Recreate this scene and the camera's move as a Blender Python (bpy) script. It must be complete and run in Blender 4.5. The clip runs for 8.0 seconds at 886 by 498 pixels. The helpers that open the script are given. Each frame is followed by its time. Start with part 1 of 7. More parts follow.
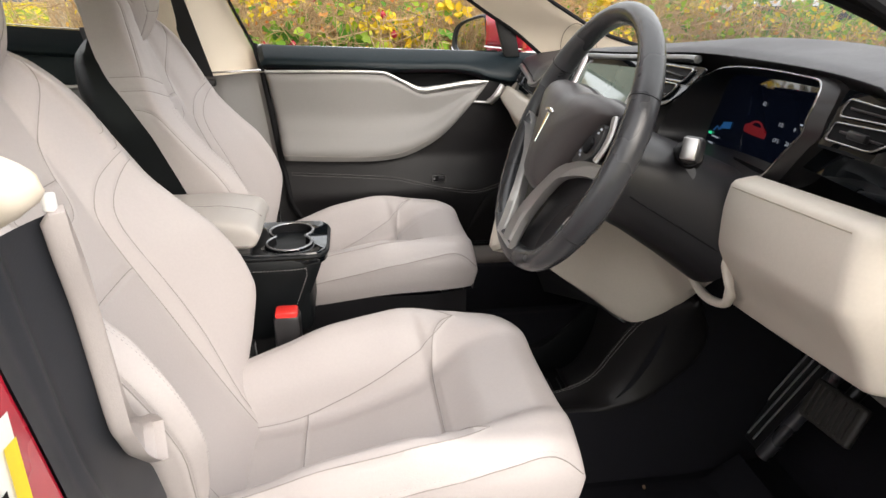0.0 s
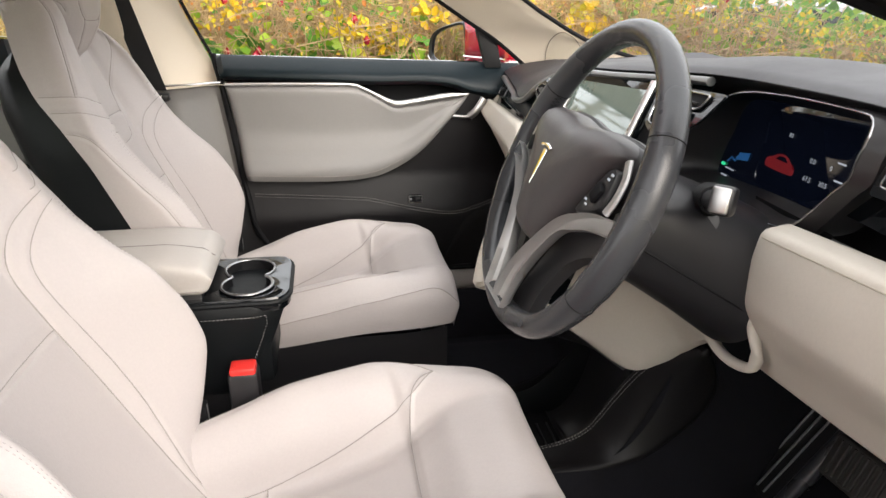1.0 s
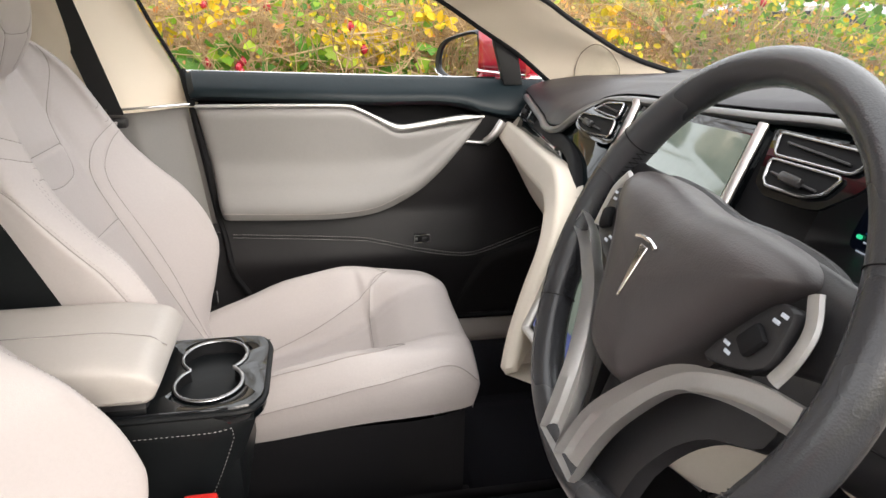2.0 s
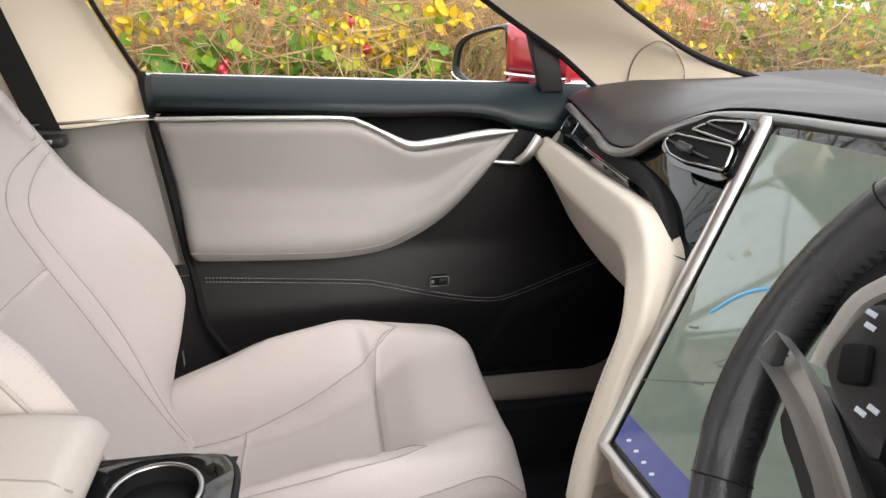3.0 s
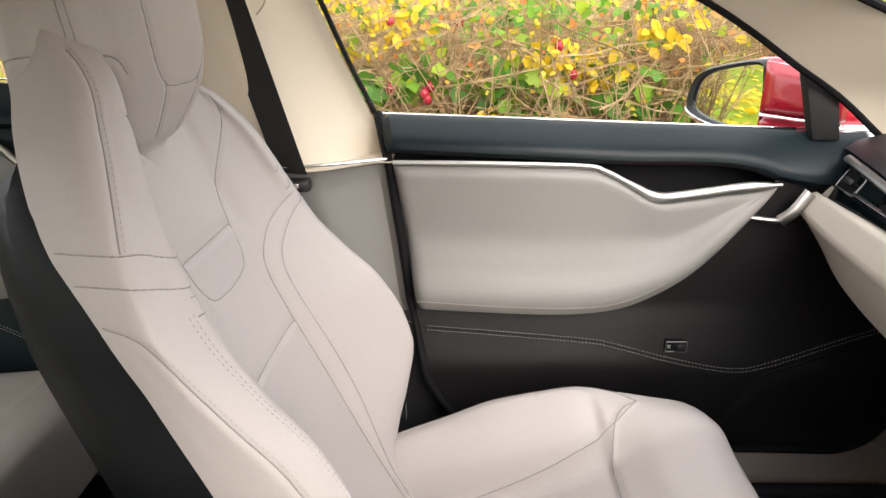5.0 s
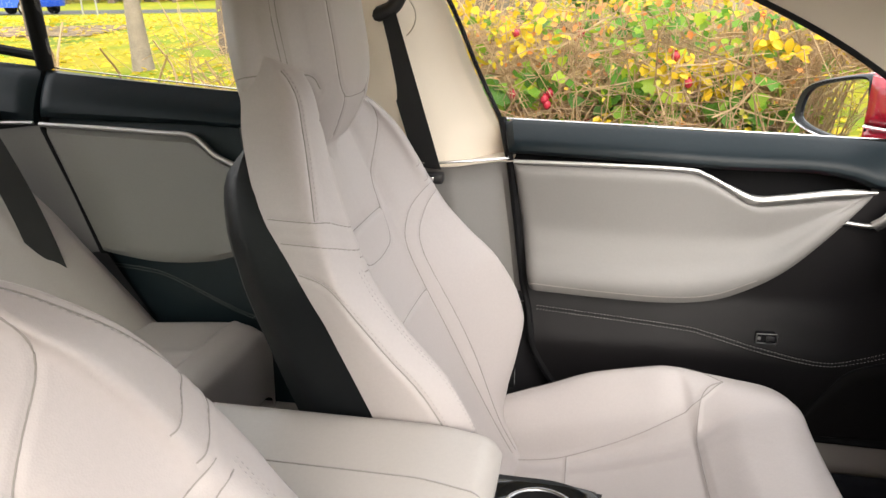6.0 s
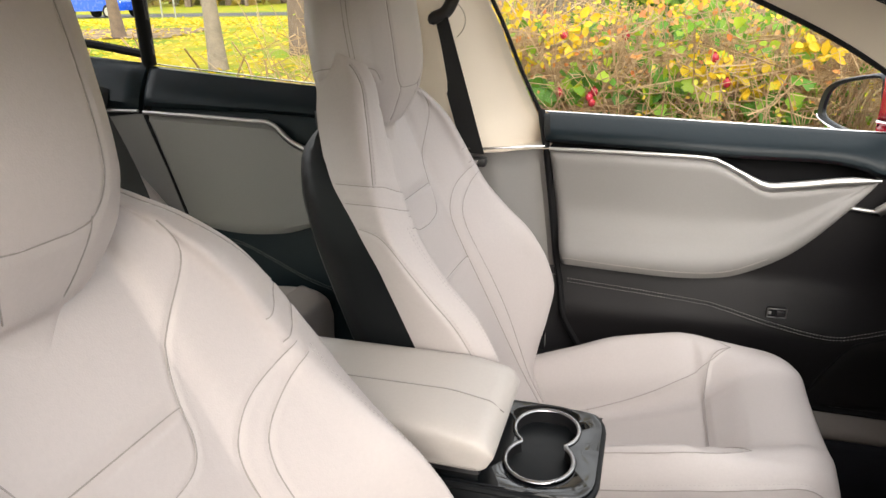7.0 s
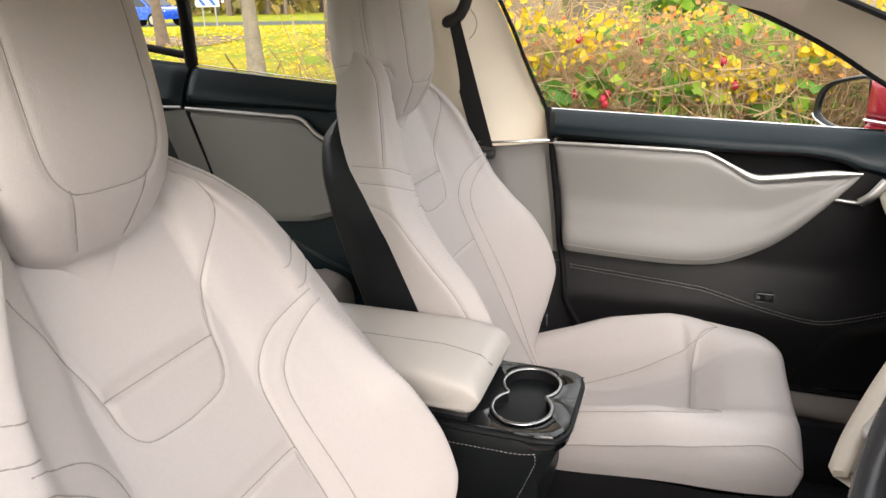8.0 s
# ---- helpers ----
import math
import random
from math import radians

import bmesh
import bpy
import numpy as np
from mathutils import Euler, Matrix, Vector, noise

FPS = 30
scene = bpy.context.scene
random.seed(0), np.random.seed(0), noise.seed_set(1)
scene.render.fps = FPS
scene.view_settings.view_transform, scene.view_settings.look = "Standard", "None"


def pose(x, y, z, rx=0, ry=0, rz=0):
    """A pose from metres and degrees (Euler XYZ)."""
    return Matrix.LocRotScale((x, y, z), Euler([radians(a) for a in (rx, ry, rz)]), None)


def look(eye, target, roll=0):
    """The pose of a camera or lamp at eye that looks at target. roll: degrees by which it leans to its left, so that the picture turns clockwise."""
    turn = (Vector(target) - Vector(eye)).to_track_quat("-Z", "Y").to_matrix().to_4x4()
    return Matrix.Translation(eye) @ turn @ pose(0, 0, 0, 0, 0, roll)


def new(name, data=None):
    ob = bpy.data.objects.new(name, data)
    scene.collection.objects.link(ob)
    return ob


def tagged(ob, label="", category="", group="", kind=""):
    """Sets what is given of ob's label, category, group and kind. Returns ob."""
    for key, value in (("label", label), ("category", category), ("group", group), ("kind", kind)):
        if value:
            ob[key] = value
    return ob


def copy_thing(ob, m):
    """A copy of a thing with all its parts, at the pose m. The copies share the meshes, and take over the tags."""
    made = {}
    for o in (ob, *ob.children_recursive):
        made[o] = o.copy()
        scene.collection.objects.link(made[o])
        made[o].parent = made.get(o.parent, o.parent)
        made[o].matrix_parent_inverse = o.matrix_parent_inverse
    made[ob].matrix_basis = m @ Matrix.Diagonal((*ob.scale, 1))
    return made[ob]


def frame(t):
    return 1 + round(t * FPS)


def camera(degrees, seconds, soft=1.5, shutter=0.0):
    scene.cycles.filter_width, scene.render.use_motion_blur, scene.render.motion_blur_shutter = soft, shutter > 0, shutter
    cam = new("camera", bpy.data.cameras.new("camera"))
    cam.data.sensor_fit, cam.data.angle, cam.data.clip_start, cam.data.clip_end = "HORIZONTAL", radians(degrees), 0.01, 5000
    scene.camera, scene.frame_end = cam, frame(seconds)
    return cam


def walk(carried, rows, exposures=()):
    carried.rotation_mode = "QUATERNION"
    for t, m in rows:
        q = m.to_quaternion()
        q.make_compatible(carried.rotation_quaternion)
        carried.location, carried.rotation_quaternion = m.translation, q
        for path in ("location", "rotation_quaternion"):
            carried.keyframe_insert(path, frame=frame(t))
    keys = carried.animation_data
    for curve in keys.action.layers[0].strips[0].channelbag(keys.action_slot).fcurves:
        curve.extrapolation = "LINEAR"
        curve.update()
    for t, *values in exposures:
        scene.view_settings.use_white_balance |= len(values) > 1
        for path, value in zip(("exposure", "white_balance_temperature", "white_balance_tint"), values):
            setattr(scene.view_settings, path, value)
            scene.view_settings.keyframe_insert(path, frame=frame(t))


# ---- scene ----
cam = camera(65.3, 8.0)
METRES, EYE, TILT, LEAN, TURN = 1.5, 1.15, -22.0, 0.0, -7.5
SIDE = -1.16
ROWS = [
    (0.0, 0.0, 0.0, 0.0, -0.0, 0.0, -0.0),
    (0.5, 0.0006, 0.0339, 0.0115, -1.11, -0.05, 0.27),
    (1.0, -0.0012, 0.089, 0.0434, -1.91, -0.05, 0.48),
    (1.5, -0.0075, 0.1632, 0.0814, -2.14, -0.04, 0.56),
    (3.0, -0.0342, 0.4444, 0.1605, -2.23, 0.16, 0.54),
    (3.5, -0.0458, 0.5017, 0.1893, -1.95, 0.22, 0.49),
    (4.0, -0.0735, 0.5358, 0.2101, -0.9, 0.2, 0.22),
    (4.5, -0.1142, 0.5289, 0.218, 3.16, 0.21, -1.07),
    (5.0, -0.1403, 0.4935, 0.2143, 8.87, 0.02, -2.86),
    (6.5, -0.0976, 0.3328, 0.1845, 21.11, -0.92, -6.59),
    (7.0, -0.0611, 0.29, 0.1674, 23.05, -1.01, -7.23),
    (7.5, -0.0255, 0.2645, 0.1492, 24.76, -1.01, -7.8),
    (8.0, 0.0007, 0.2337, 0.1409, 25.81, -0.71, -8.14),
]
walk(cam, [(t, pose(0, SIDE, EYE, TILT, LEAN, TURN) @ pose(METRES * x, METRES * y, METRES * z, 90 + pitch, roll, yaw)) for t, x, y, z, yaw, pitch, roll in ROWS],
     [(0.0, 1.10), (1.5, 1.30), (3.0, 1.28), (4.0, 1.32), (5.0, 1.38), (6.5, 1.29), (8.0, 1.21)])

scene.view_settings.exposure = 1.0

# ---- world and sun: a bright overcast autumn day ----
world = bpy.data.worlds.new("sky")
scene.world = world
world.use_nodes = True
_wn, _wl = world.node_tree.nodes, world.node_tree.links
_wn.clear()
_sky = _wn.new("ShaderNodeTexSky")
_sky.sky_type = "NISHITA"
_sky.sun_disc = False
_sky.sun_elevation, _sky.sun_rotation = radians(32), radians(157)
_sky.dust_density = 4.0
_cloud = _wn.new("ShaderNodeMix")
_cloud.data_type = "RGBA"
_cloud.inputs["Factor"].default_value = 0.65
_cloud.inputs["B"].default_value = (11.2, 10.9, 10.6, 1)
_bg = _wn.new("ShaderNodeBackground")
_bg.inputs["Strength"].default_value = 0.158
_out = _wn.new("ShaderNodeOutputWorld")
_wl.new(_sky.outputs[0], _cloud.inputs["A"])
_wl.new(_cloud.outputs["Result"], _bg.inputs["Color"])
_wl.new(_bg.outputs[0], _out.inputs["Surface"])

sun = new("sun", bpy.data.lights.new("sun", "SUN"))
sun.data.energy, sun.data.angle, sun.data.color = 0.95, radians(40), (1.0, 0.965, 0.92)
sun.matrix_world = look((0, 0, 10), (-2.4, 5.6, 6.2))


# ---- geometry helpers ----
def spline(pts, n=8, closed=False):
    """Catmull-Rom curve through pts, n steps a span."""
    p = [np.array(q, float) for q in pts]
    m, out = len(p), []
    for i in range(m if closed else m - 1):
        if closed:
            a, b, c, d = p[i - 1], p[i], p[(i + 1) % m], p[(i + 2) % m]
        else:
            b, c = p[i], p[i + 1]
            a = p[i - 1] if i else 2 * b - c
            d = p[i + 2] if i + 2 < m else 2 * c - b
        for k in range(n):
            t = k / n
            out.append(0.5 * (2 * b + (c - a) * t + (2 * a - 5 * b + 4 * c - d) * t * t + (3 * b - a - 3 * c + d) * t ** 3))
    if not closed:
        out.append(p[-1])
    return out


def resample(pts, n):
    """n points evenly spaced along a polyline."""
    p = np.array(pts, float)
    s = np.concatenate([[0], np.cumsum(np.linalg.norm(np.diff(p, axis=0), axis=1))])
    q = np.linspace(0, s[-1], n)
    return np.stack([np.interp(q, s, p[:, k]) for k in range(p.shape[1])], axis=1)


def curve1(xs, ys):
    """A smooth function through knots (xs rising), monotone cubic."""
    xs, ys = np.array(xs, float), np.array(ys, float)
    d = np.diff(ys) / np.diff(xs)
    m = np.concatenate([[d[0]], np.where(d[1:] * d[:-1] > 0, 2 * d[1:] * d[:-1] / (d[1:] + d[:-1] + 1e-12), 0), [d[-1]]])

    def f(x):
        x = float(np.clip(x, xs[0], xs[-1]))
        i = int(np.clip(np.searchsorted(xs, x) - 1, 0, len(xs) - 2))
        h = xs[i + 1] - xs[i]
        t = (x - xs[i]) / h
        return (2 * t ** 3 - 3 * t * t + 1) * ys[i] + (t ** 3 - 2 * t * t + t) * h * m[i] + (3 * t * t - 2 * t ** 3) * ys[i + 1] + (t ** 3 - t * t) * h * m[i + 1]
    return f


def smoothstep(a, b, x):
    t = min(1.0, max(0.0, (x - a) / (b - a)))
    return t * t * (3 - 2 * t)


def bump1(x, c, w):
    return math.exp(-((x - c) / w) ** 2)


def grid(fn, nu, nv, closed_u=False):
    v = [tuple(fn(i / (nu if closed_u else nu - 1), j / (nv - 1))) for j in range(nv) for i in range(nu)]
    f = []
    for j in range(nv - 1):
        for i in range(nu if closed_u else nu - 1):
            k = (i + 1) % nu
            f.append((j * nu + i, j * nu + k, (j + 1) * nu + k, (j + 1) * nu + i))
    return v, f


def loft(rings, closed=True, caps=True):
    """A skin over rings of equal count."""
    n, m = len(rings[0]), len(rings)
    v = [tuple(p) for r in rings for p in r]
    f = []
    for j in range(m - 1):
        for i in range(n if closed else n - 1):
            k = (i + 1) % n
            f.append((j * n + i, j * n + k, (j + 1) * n + k, (j + 1) * n + i))
    if caps and closed:
        f.append(tuple(range(n - 1, -1, -1)))
        f.append(tuple((m - 1) * n + i for i in range(n)))
    return v, f


def tube(path, r, n=10, closed=False, flat=1.0, up=(0, 0, 1), caps=True):
    """A round (or, with flat, oval) rod along a path. r: a radius or one for each point."""
    p = [Vector([float(c) for c in q]) for q in path]
    m = len(p)
    rr = [float(q) for q in r] if hasattr(r, "__len__") else [float(r)] * m
    rings = []
    for i in range(m):
        a = p[i - 1] if (i or closed) else p[0]
        b = p[(i + 1) % m] if (i < m - 1 or closed) else p[-1]
        d = (b - a).normalized()
        s = d.cross(Vector(up))
        s = s.normalized() if s.length > 1e-5 else Vector((1, 0, 0))
        w = s.cross(d)
        rings.append([tuple(p[i] + rr[i] * (math.cos(2 * math.pi * k / n) * s + flat * math.sin(2 * math.pi * k / n) * w)) for k in range(n)])
    if closed:
        rings.append(rings[0])
        v, f = loft(rings, True, False)
        return v, f
    return loft(rings, True, caps)


def join(*geos):
    v, f = [], []
    for gv, gf in geos:
        o = len(v)
        v += list(gv)
        f += [tuple(i + o for i in q) for q in gf]
    return v, f


def moved(geo, m):
    return [tuple(m @ Vector(p)) for p in geo[0]], geo[1]


def box(x0, x1, y0, y1, z0, z1, r=0.004, seg=2):
    """A box with rounded edges."""
    bm = bmesh.new()
    bmesh.ops.create_cube(bm, size=1)
    for q in bm.verts:
        q.co = ((x0 + x1) / 2 + q.co.x * (x1 - x0), (y0 + y1) / 2 + q.co.y * (y1 - y0), (z0 + z1) / 2 + q.co.z * (z1 - z0))
    if r:
        bmesh.ops.bevel(bm, geom=list(bm.edges), offset=min(r, 0.45 * min(x1 - x0, y1 - y0, z1 - z0)), segments=seg, profile=0.5, affect="EDGES")
    return from_bm(bm)


def from_bm(bm):
    bm.verts.index_update()
    v, f = [tuple(q.co) for q in bm.verts], [tuple(q.index for q in fc.verts) for fc in bm.faces]
    bm.free()
    return v, f


def prism(outline, m, depth, r=0.003, seg=2):
    """A flat outline (x, y) extruded by depth along its own z and bevelled, placed by the matrix m."""
    bm = bmesh.new()
    vs = [bm.verts.new((p[0], p[1], 0)) for p in outline]
    fc = bm.faces.new(vs)
    bmesh.ops.recalc_face_normals(bm, faces=[fc])
    if fc.normal.z < 0:
        fc.normal_flip()
    ex = bmesh.ops.extrude_face_region(bm, geom=[fc])
    for q in ex["geom"]:
        if isinstance(q, bmesh.types.BMVert):
            q.co.z += depth
    bmesh.ops.recalc_face_normals(bm, faces=list(bm.faces))
    if r:
        top = [e for e in bm.edges if all(q.co.z > depth * 0.5 for q in e.verts)]
        bmesh.ops.bevel(bm, geom=top, offset=r, segments=seg, profile=0.5, affect="EDGES")
    bmesh.ops.triangulate(bm, faces=[fc for fc in bm.faces if len(fc.verts) > 4])
    for q in bm.verts:
        q.co = m @ q.co
    return from_bm(bm)


def slab(fn, nu, nv, thick=0.01, r=0.012, back=0.0, crown=0.0):
    """A cushioned skin over fn(u, v): lifted by thick along the normal, with edges rolled over within r metres; back: how far its rim goes behind the base."""
    P = np.array([[fn(i / (nu - 1), j / (nv - 1)) for i in range(nu)] for j in range(nv)], float)
    du, dv = np.gradient(P, axis=1), np.gradient(P, axis=0)
    N = np.cross(du, dv)
    N /= np.linalg.norm(N, axis=2, keepdims=True) + 1e-12
    su = np.concatenate([np.zeros((nv, 1)), np.cumsum(np.linalg.norm(np.diff(P, axis=1), axis=2), axis=1)], axis=1)
    sv = np.concatenate([np.zeros((1, nu)), np.cumsum(np.linalg.norm(np.diff(P, axis=0), axis=2), axis=0)], axis=0)
    d = np.minimum(np.minimum(su, su[:, -1:] - su), np.minimum(sv, sv[-1:, :] - sv))
    t = np.clip(d / r, 0, 1)
    h = thick * np.sqrt(np.clip(1 - (1 - t) ** 2, 0, 1)) + crown * np.clip(d / (d.max() + 1e-9), 0, 1) ** 0.7
    Q = P + N * h[..., None]
    v = [tuple(q) for q in Q.reshape(-1, 3)]
    f = [(j * nu + i, j * nu + i + 1, (j + 1) * nu + i + 1, (j + 1) * nu + i) for j in range(nv - 1) for i in range(nu - 1)]
    if back:
        rim = [(0, i) for i in range(nu)] + [(j, nu - 1) for j in range(1, nv)] + [(nv - 1, i) for i in range(nu - 2, -1, -1)] + [(j, 0) for j in range(nv - 2, 0, -1)]
        o = len(v)
        v += [tuple(Q[j, i] - N[j, i] * back) for j, i in rim]
        m = len(rim)
        for k in range(m):
            a, b = rim[k], rim[(k + 1) % m]
            f.append((a[0] * nu + a[1], o + k, o + (k + 1) % m, b[0] * nu + b[1]))
    return v, f


def stitches(path, length=0.0036, gap=0.0020, r=0.00046, up=(0, 0, 1)):
    """A row of thread stitches along a polyline."""
    p = np.array(path, float)
    total = float(np.linalg.norm(np.diff(p, axis=0), axis=1).sum())
    n = max(2, int(total / (length + gap)))
    q = resample(p, 2 * n)
    geos = []
    for k in range(n):
        a, b = q[2 * k], q[2 * k + 1]
        geos.append(tube([a, 0.5 * (a + b), b], [r * 0.6, r, r * 0.6], n=5, up=up))
    return join(*geos)


def thing(name, label, category, base=(0, 0, 0), group="", kind=""):
    ob = new(name)
    ob.empty_display_size = 0.05
    ob.location = base
    return tagged(ob, label, category, group, kind)


def world_of(ob):
    v = Vector((0, 0, 0))
    while ob is not None:
        v += ob.location
        ob = ob.parent
    return v


def part(name, geo, material, parent=None, label="", smooth=True, angle=40, flip=False):
    """Links a mesh, given in world coordinates, as ONE object under a thing or a part."""
    v, f = geo
    o = world_of(parent)
    me = bpy.data.meshes.new(name)
    me.from_pydata([(a - o.x, b - o.y, c - o.z) for a, b, c in v], [], f)
    me.materials.append(material)
    if flip:
        me.flip_normals()
    if smooth:
        me.polygons.foreach_set("use_smooth", [True] * len(me.polygons))
        me.set_sharp_from_angle(angle=radians(angle))
    me.update()
    ob = new(name, me)
    if parent is not None:
        ob.parent = parent
    if label:
        ob["label"] = label
    return ob


def piece(name, geo, material, label, category, group="", kind="", smooth=True, angle=40, flip=False):
    """A thing that is one single mesh."""
    return tagged(part(name, geo, material, None, "", smooth, angle, flip), label, category, group, kind)


# ---- materials ----
def material(name, color, rough=0.5, metal=0.0, vary=0.06, scale=6.0, grain=400.0, bump=0.1, coat=0.0, spec=0.5, rough_vary=0.08, per_object=0.0, dist=0.001):
    mt = bpy.data.materials.new(name)
    mt.use_nodes = True
    n, l = mt.node_tree.nodes, mt.node_tree.links
    b = n["Principled BSDF"]
    b.inputs["Metallic"].default_value = metal
    b.inputs["Coat Weight"].default_value = coat
    b.inputs["Coat Roughness"].default_value = 0.04
    b.inputs["Specular IOR Level"].default_value = spec
    co = n.new("ShaderNodeTexCoord")
    big, fine = n.new("ShaderNodeTexNoise"), n.new("ShaderNodeTexNoise")
    big.inputs["Scale"].default_value, big.inputs["Detail"].default_value = scale, 4
    fine.inputs["Scale"].default_value, fine.inputs["Detail"].default_value = grain, 3
    for t in (big, fine):
        l.new(co.outputs["Object"], t.inputs["Vector"])
    mixn = n.new("ShaderNodeMath")
    mixn.operation = "MULTIPLY_ADD"
    mixn.inputs[1].default_value = 0.5
    l.new(fine.outputs[0], mixn.inputs[0])
    half = n.new("ShaderNodeMath")
    half.operation = "MULTIPLY"
    half.inputs[1].default_value = 0.5
    l.new(big.outputs[0], half.inputs[0])
    l.new(half.outputs[0], mixn.inputs[2])
    ramp = n.new("ShaderNodeMapRange")
    ramp.inputs["From Min"].default_value, ramp.inputs["From Max"].default_value = 0.3, 0.7
    ramp.inputs["To Min"].default_value, ramp.inputs["To Max"].default_value = 1 - vary, 1 + vary
    l.new(mixn.outputs[0], ramp.inputs["Value"])
    mul = n.new("ShaderNodeVectorMath")
    mul.operation = "SCALE"
    mul.inputs[0].default_value = color
    l.new(ramp.outputs[0], mul.inputs["Scale"])
    col = mul.outputs[0]
    if per_object:
        info = n.new("ShaderNodeObjectInfo")
        r2 = n.new("ShaderNodeMapRange")
        r2.inputs["To Min"].default_value, r2.inputs["To Max"].default_value = 1 - per_object, 1 + per_object
        l.new(info.outputs["Random"], r2.inputs["Value"])
        m2 = n.new("ShaderNodeVectorMath")
        m2.operation = "SCALE"
        l.new(col, m2.inputs[0])
        l.new(r2.outputs[0], m2.inputs["Scale"])
        col = m2.outputs[0]
    l.new(col, b.inputs["Base Color"])
    rr = n.new("ShaderNodeMapRange")
    rr.inputs["From Min"].default_value, rr.inputs["From Max"].default_value = 0.3, 0.7
    rr.inputs["To Min"].default_value, rr.inputs["To Max"].default_value = max(0.0, rough - rough_vary), min(1.0, rough + rough_vary)
    l.new(big.outputs[0], rr.inputs["Value"])
    l.new(rr.outputs[0], b.inputs["Roughness"])
    if bump:
        bp = n.new("ShaderNodeBump")
        bp.inputs["Strength"].default_value, bp.inputs["Distance"].default_value = bump, dist
        l.new(fine.outputs[0], bp.inputs["Height"])
        l.new(bp.outputs[0], b.inputs["Normal"])
    return mt


def glass(name, tint=(1, 1, 1), rough=0.0):
    """Thin pane: clear straight through, with a faint gloss that grows at a slant."""
    mt = bpy.data.materials.new(name)
    mt.use_nodes = True
    n, l = mt.node_tree.nodes, mt.node_tree.links
    n.remove(n["Principled BSDF"])
    tr, gl, mx, fr = n.new("ShaderNodeBsdfTransparent"), n.new("ShaderNodeBsdfGlossy"), n.new("ShaderNodeMixShader"), n.new("ShaderNodeFresnel")
    tr.inputs["Color"].default_value = (*tint, 1)
    gl.inputs["Roughness"].default_value = rough
    fr.inputs["IOR"].default_value = 1.35
    l.new(fr.outputs[0], mx.inputs[0])
    l.new(tr.outputs[0], mx.inputs[1])
    l.new(gl.outputs[0], mx.inputs[2])
    l.new(mx.outputs[0], n["Material Output"].inputs["Surface"])
    return mt


def leather(name, color, rough=0.5):
    """Grained leather: a cell relief a millimetre across over a softer mottling."""
    mt = material(name, color, rough, vary=0.035, scale=5, grain=260, bump=0.0, rough_vary=0.06)
    n, l = mt.node_tree.nodes, mt.node_tree.links
    co = n.new("ShaderNodeTexCoord")
    vo = n.new("ShaderNodeTexVoronoi")
    vo.inputs["Scale"].default_value = 750
    l.new(co.outputs["Object"], vo.inputs["Vector"])
    cr = n.new("ShaderNodeTexNoise")
    cr.inputs["Scale"].default_value, cr.inputs["Detail"].default_value = 28, 3
    l.new(co.outputs["Object"], cr.inputs["Vector"])
    b1, b2 = n.new("ShaderNodeBump"), n.new("ShaderNodeBump")
    b1.inputs["Strength"].default_value, b1.inputs["Distance"].default_value = 0.25, 0.0004
    b2.inputs["Strength"].default_value, b2.inputs["Distance"].default_value = 0.18, 0.004
    l.new(vo.outputs["Distance"], b1.inputs["Height"])
    l.new(cr.outputs[0], b2.inputs["Height"])
    l.new(b2.outputs[0], b1.inputs["Normal"])
    l.new(b1.outputs[0], n["Principled BSDF"].inputs["Normal"])
    return mt


SEAT = leather("seat_leather", (0.430, 0.394, 0.384), 0.44)
SEAT_SIDE = leather("seat_leather_smooth", (0.45, 0.42, 0.395), 0.42)
SEAM = material("seam_thread", (0.27, 0.25, 0.235), 0.8, vary=0.1)
STITCH = material("seat_stitch_thread", (0.345, 0.325, 0.318), 0.8, vary=0.1)
BLACK = leather("black_leatherette", (0.007, 0.008, 0.009), 0.42)
# black trim with the sky's blue-green reflection put into its base colour
BLACK_SKY = leather("black_trim_sky_tint", (0.008, 0.014, 0.018), 0.36)
WHEEL = leather("wheel_leather", (0.034, 0.035, 0.039), 0.25)
PLASTIC = material("black_plastic", (0.014, 0.0135, 0.015), 0.38, grain=900, bump=0.15)
BROWNBLACK = leather("dark_door_skin", (0.0105, 0.0098, 0.0105), 0.38)
PIANO = material("gloss_black", (0.003, 0.004, 0.005), 0.03, spec=0.6, coat=0.0, bump=0.0, rough_vary=0.03)
# PIANO again, teal-tinted and less reflective, for the darker sheen on the fascia
PIANO_MUTED = material("gloss_black_muted", (0.003, 0.006, 0.007), 0.03, spec=0.3, bump=0.0, rough_vary=0.03)
SATIN = material("satin_aluminium", (0.55, 0.54, 0.53), 0.36, 1.0, vary=0.03, grain=700, bump=0.03)
SILVER = material("silver_painted_trim", (0.42, 0.42, 0.42), 0.35, 0.7, vary=0.03)
CHROME = material("chrome", (0.85, 0.85, 0.86), 0.08, 1.0, vary=0.02, bump=0.0, rough_vary=0.03)
TRIM = leather("grey_door_leather", (0.212, 0.202, 0.196), 0.46)
CREAM = material("cream_headlining", (0.76, 0.67, 0.55), 0.85, vary=0.04, grain=1200, bump=0.25)
BEIGE = leather("beige_dash_leather", (0.55, 0.50, 0.435), 0.46)
RUBBER = material("rubber", (0.006, 0.006, 0.007), 0.7, grain=500, bump=0.1)
CARPET = material("black_carpet", (0.013, 0.013, 0.017), 0.95, vary=0.35, scale=14, grain=900, bump=0.8, spec=0.2, dist=0.003)
PAINT = material("red_car_paint", (0.38, 0.008, 0.026), 0.25, vary=0.04, coat=1.0, bump=0.0)
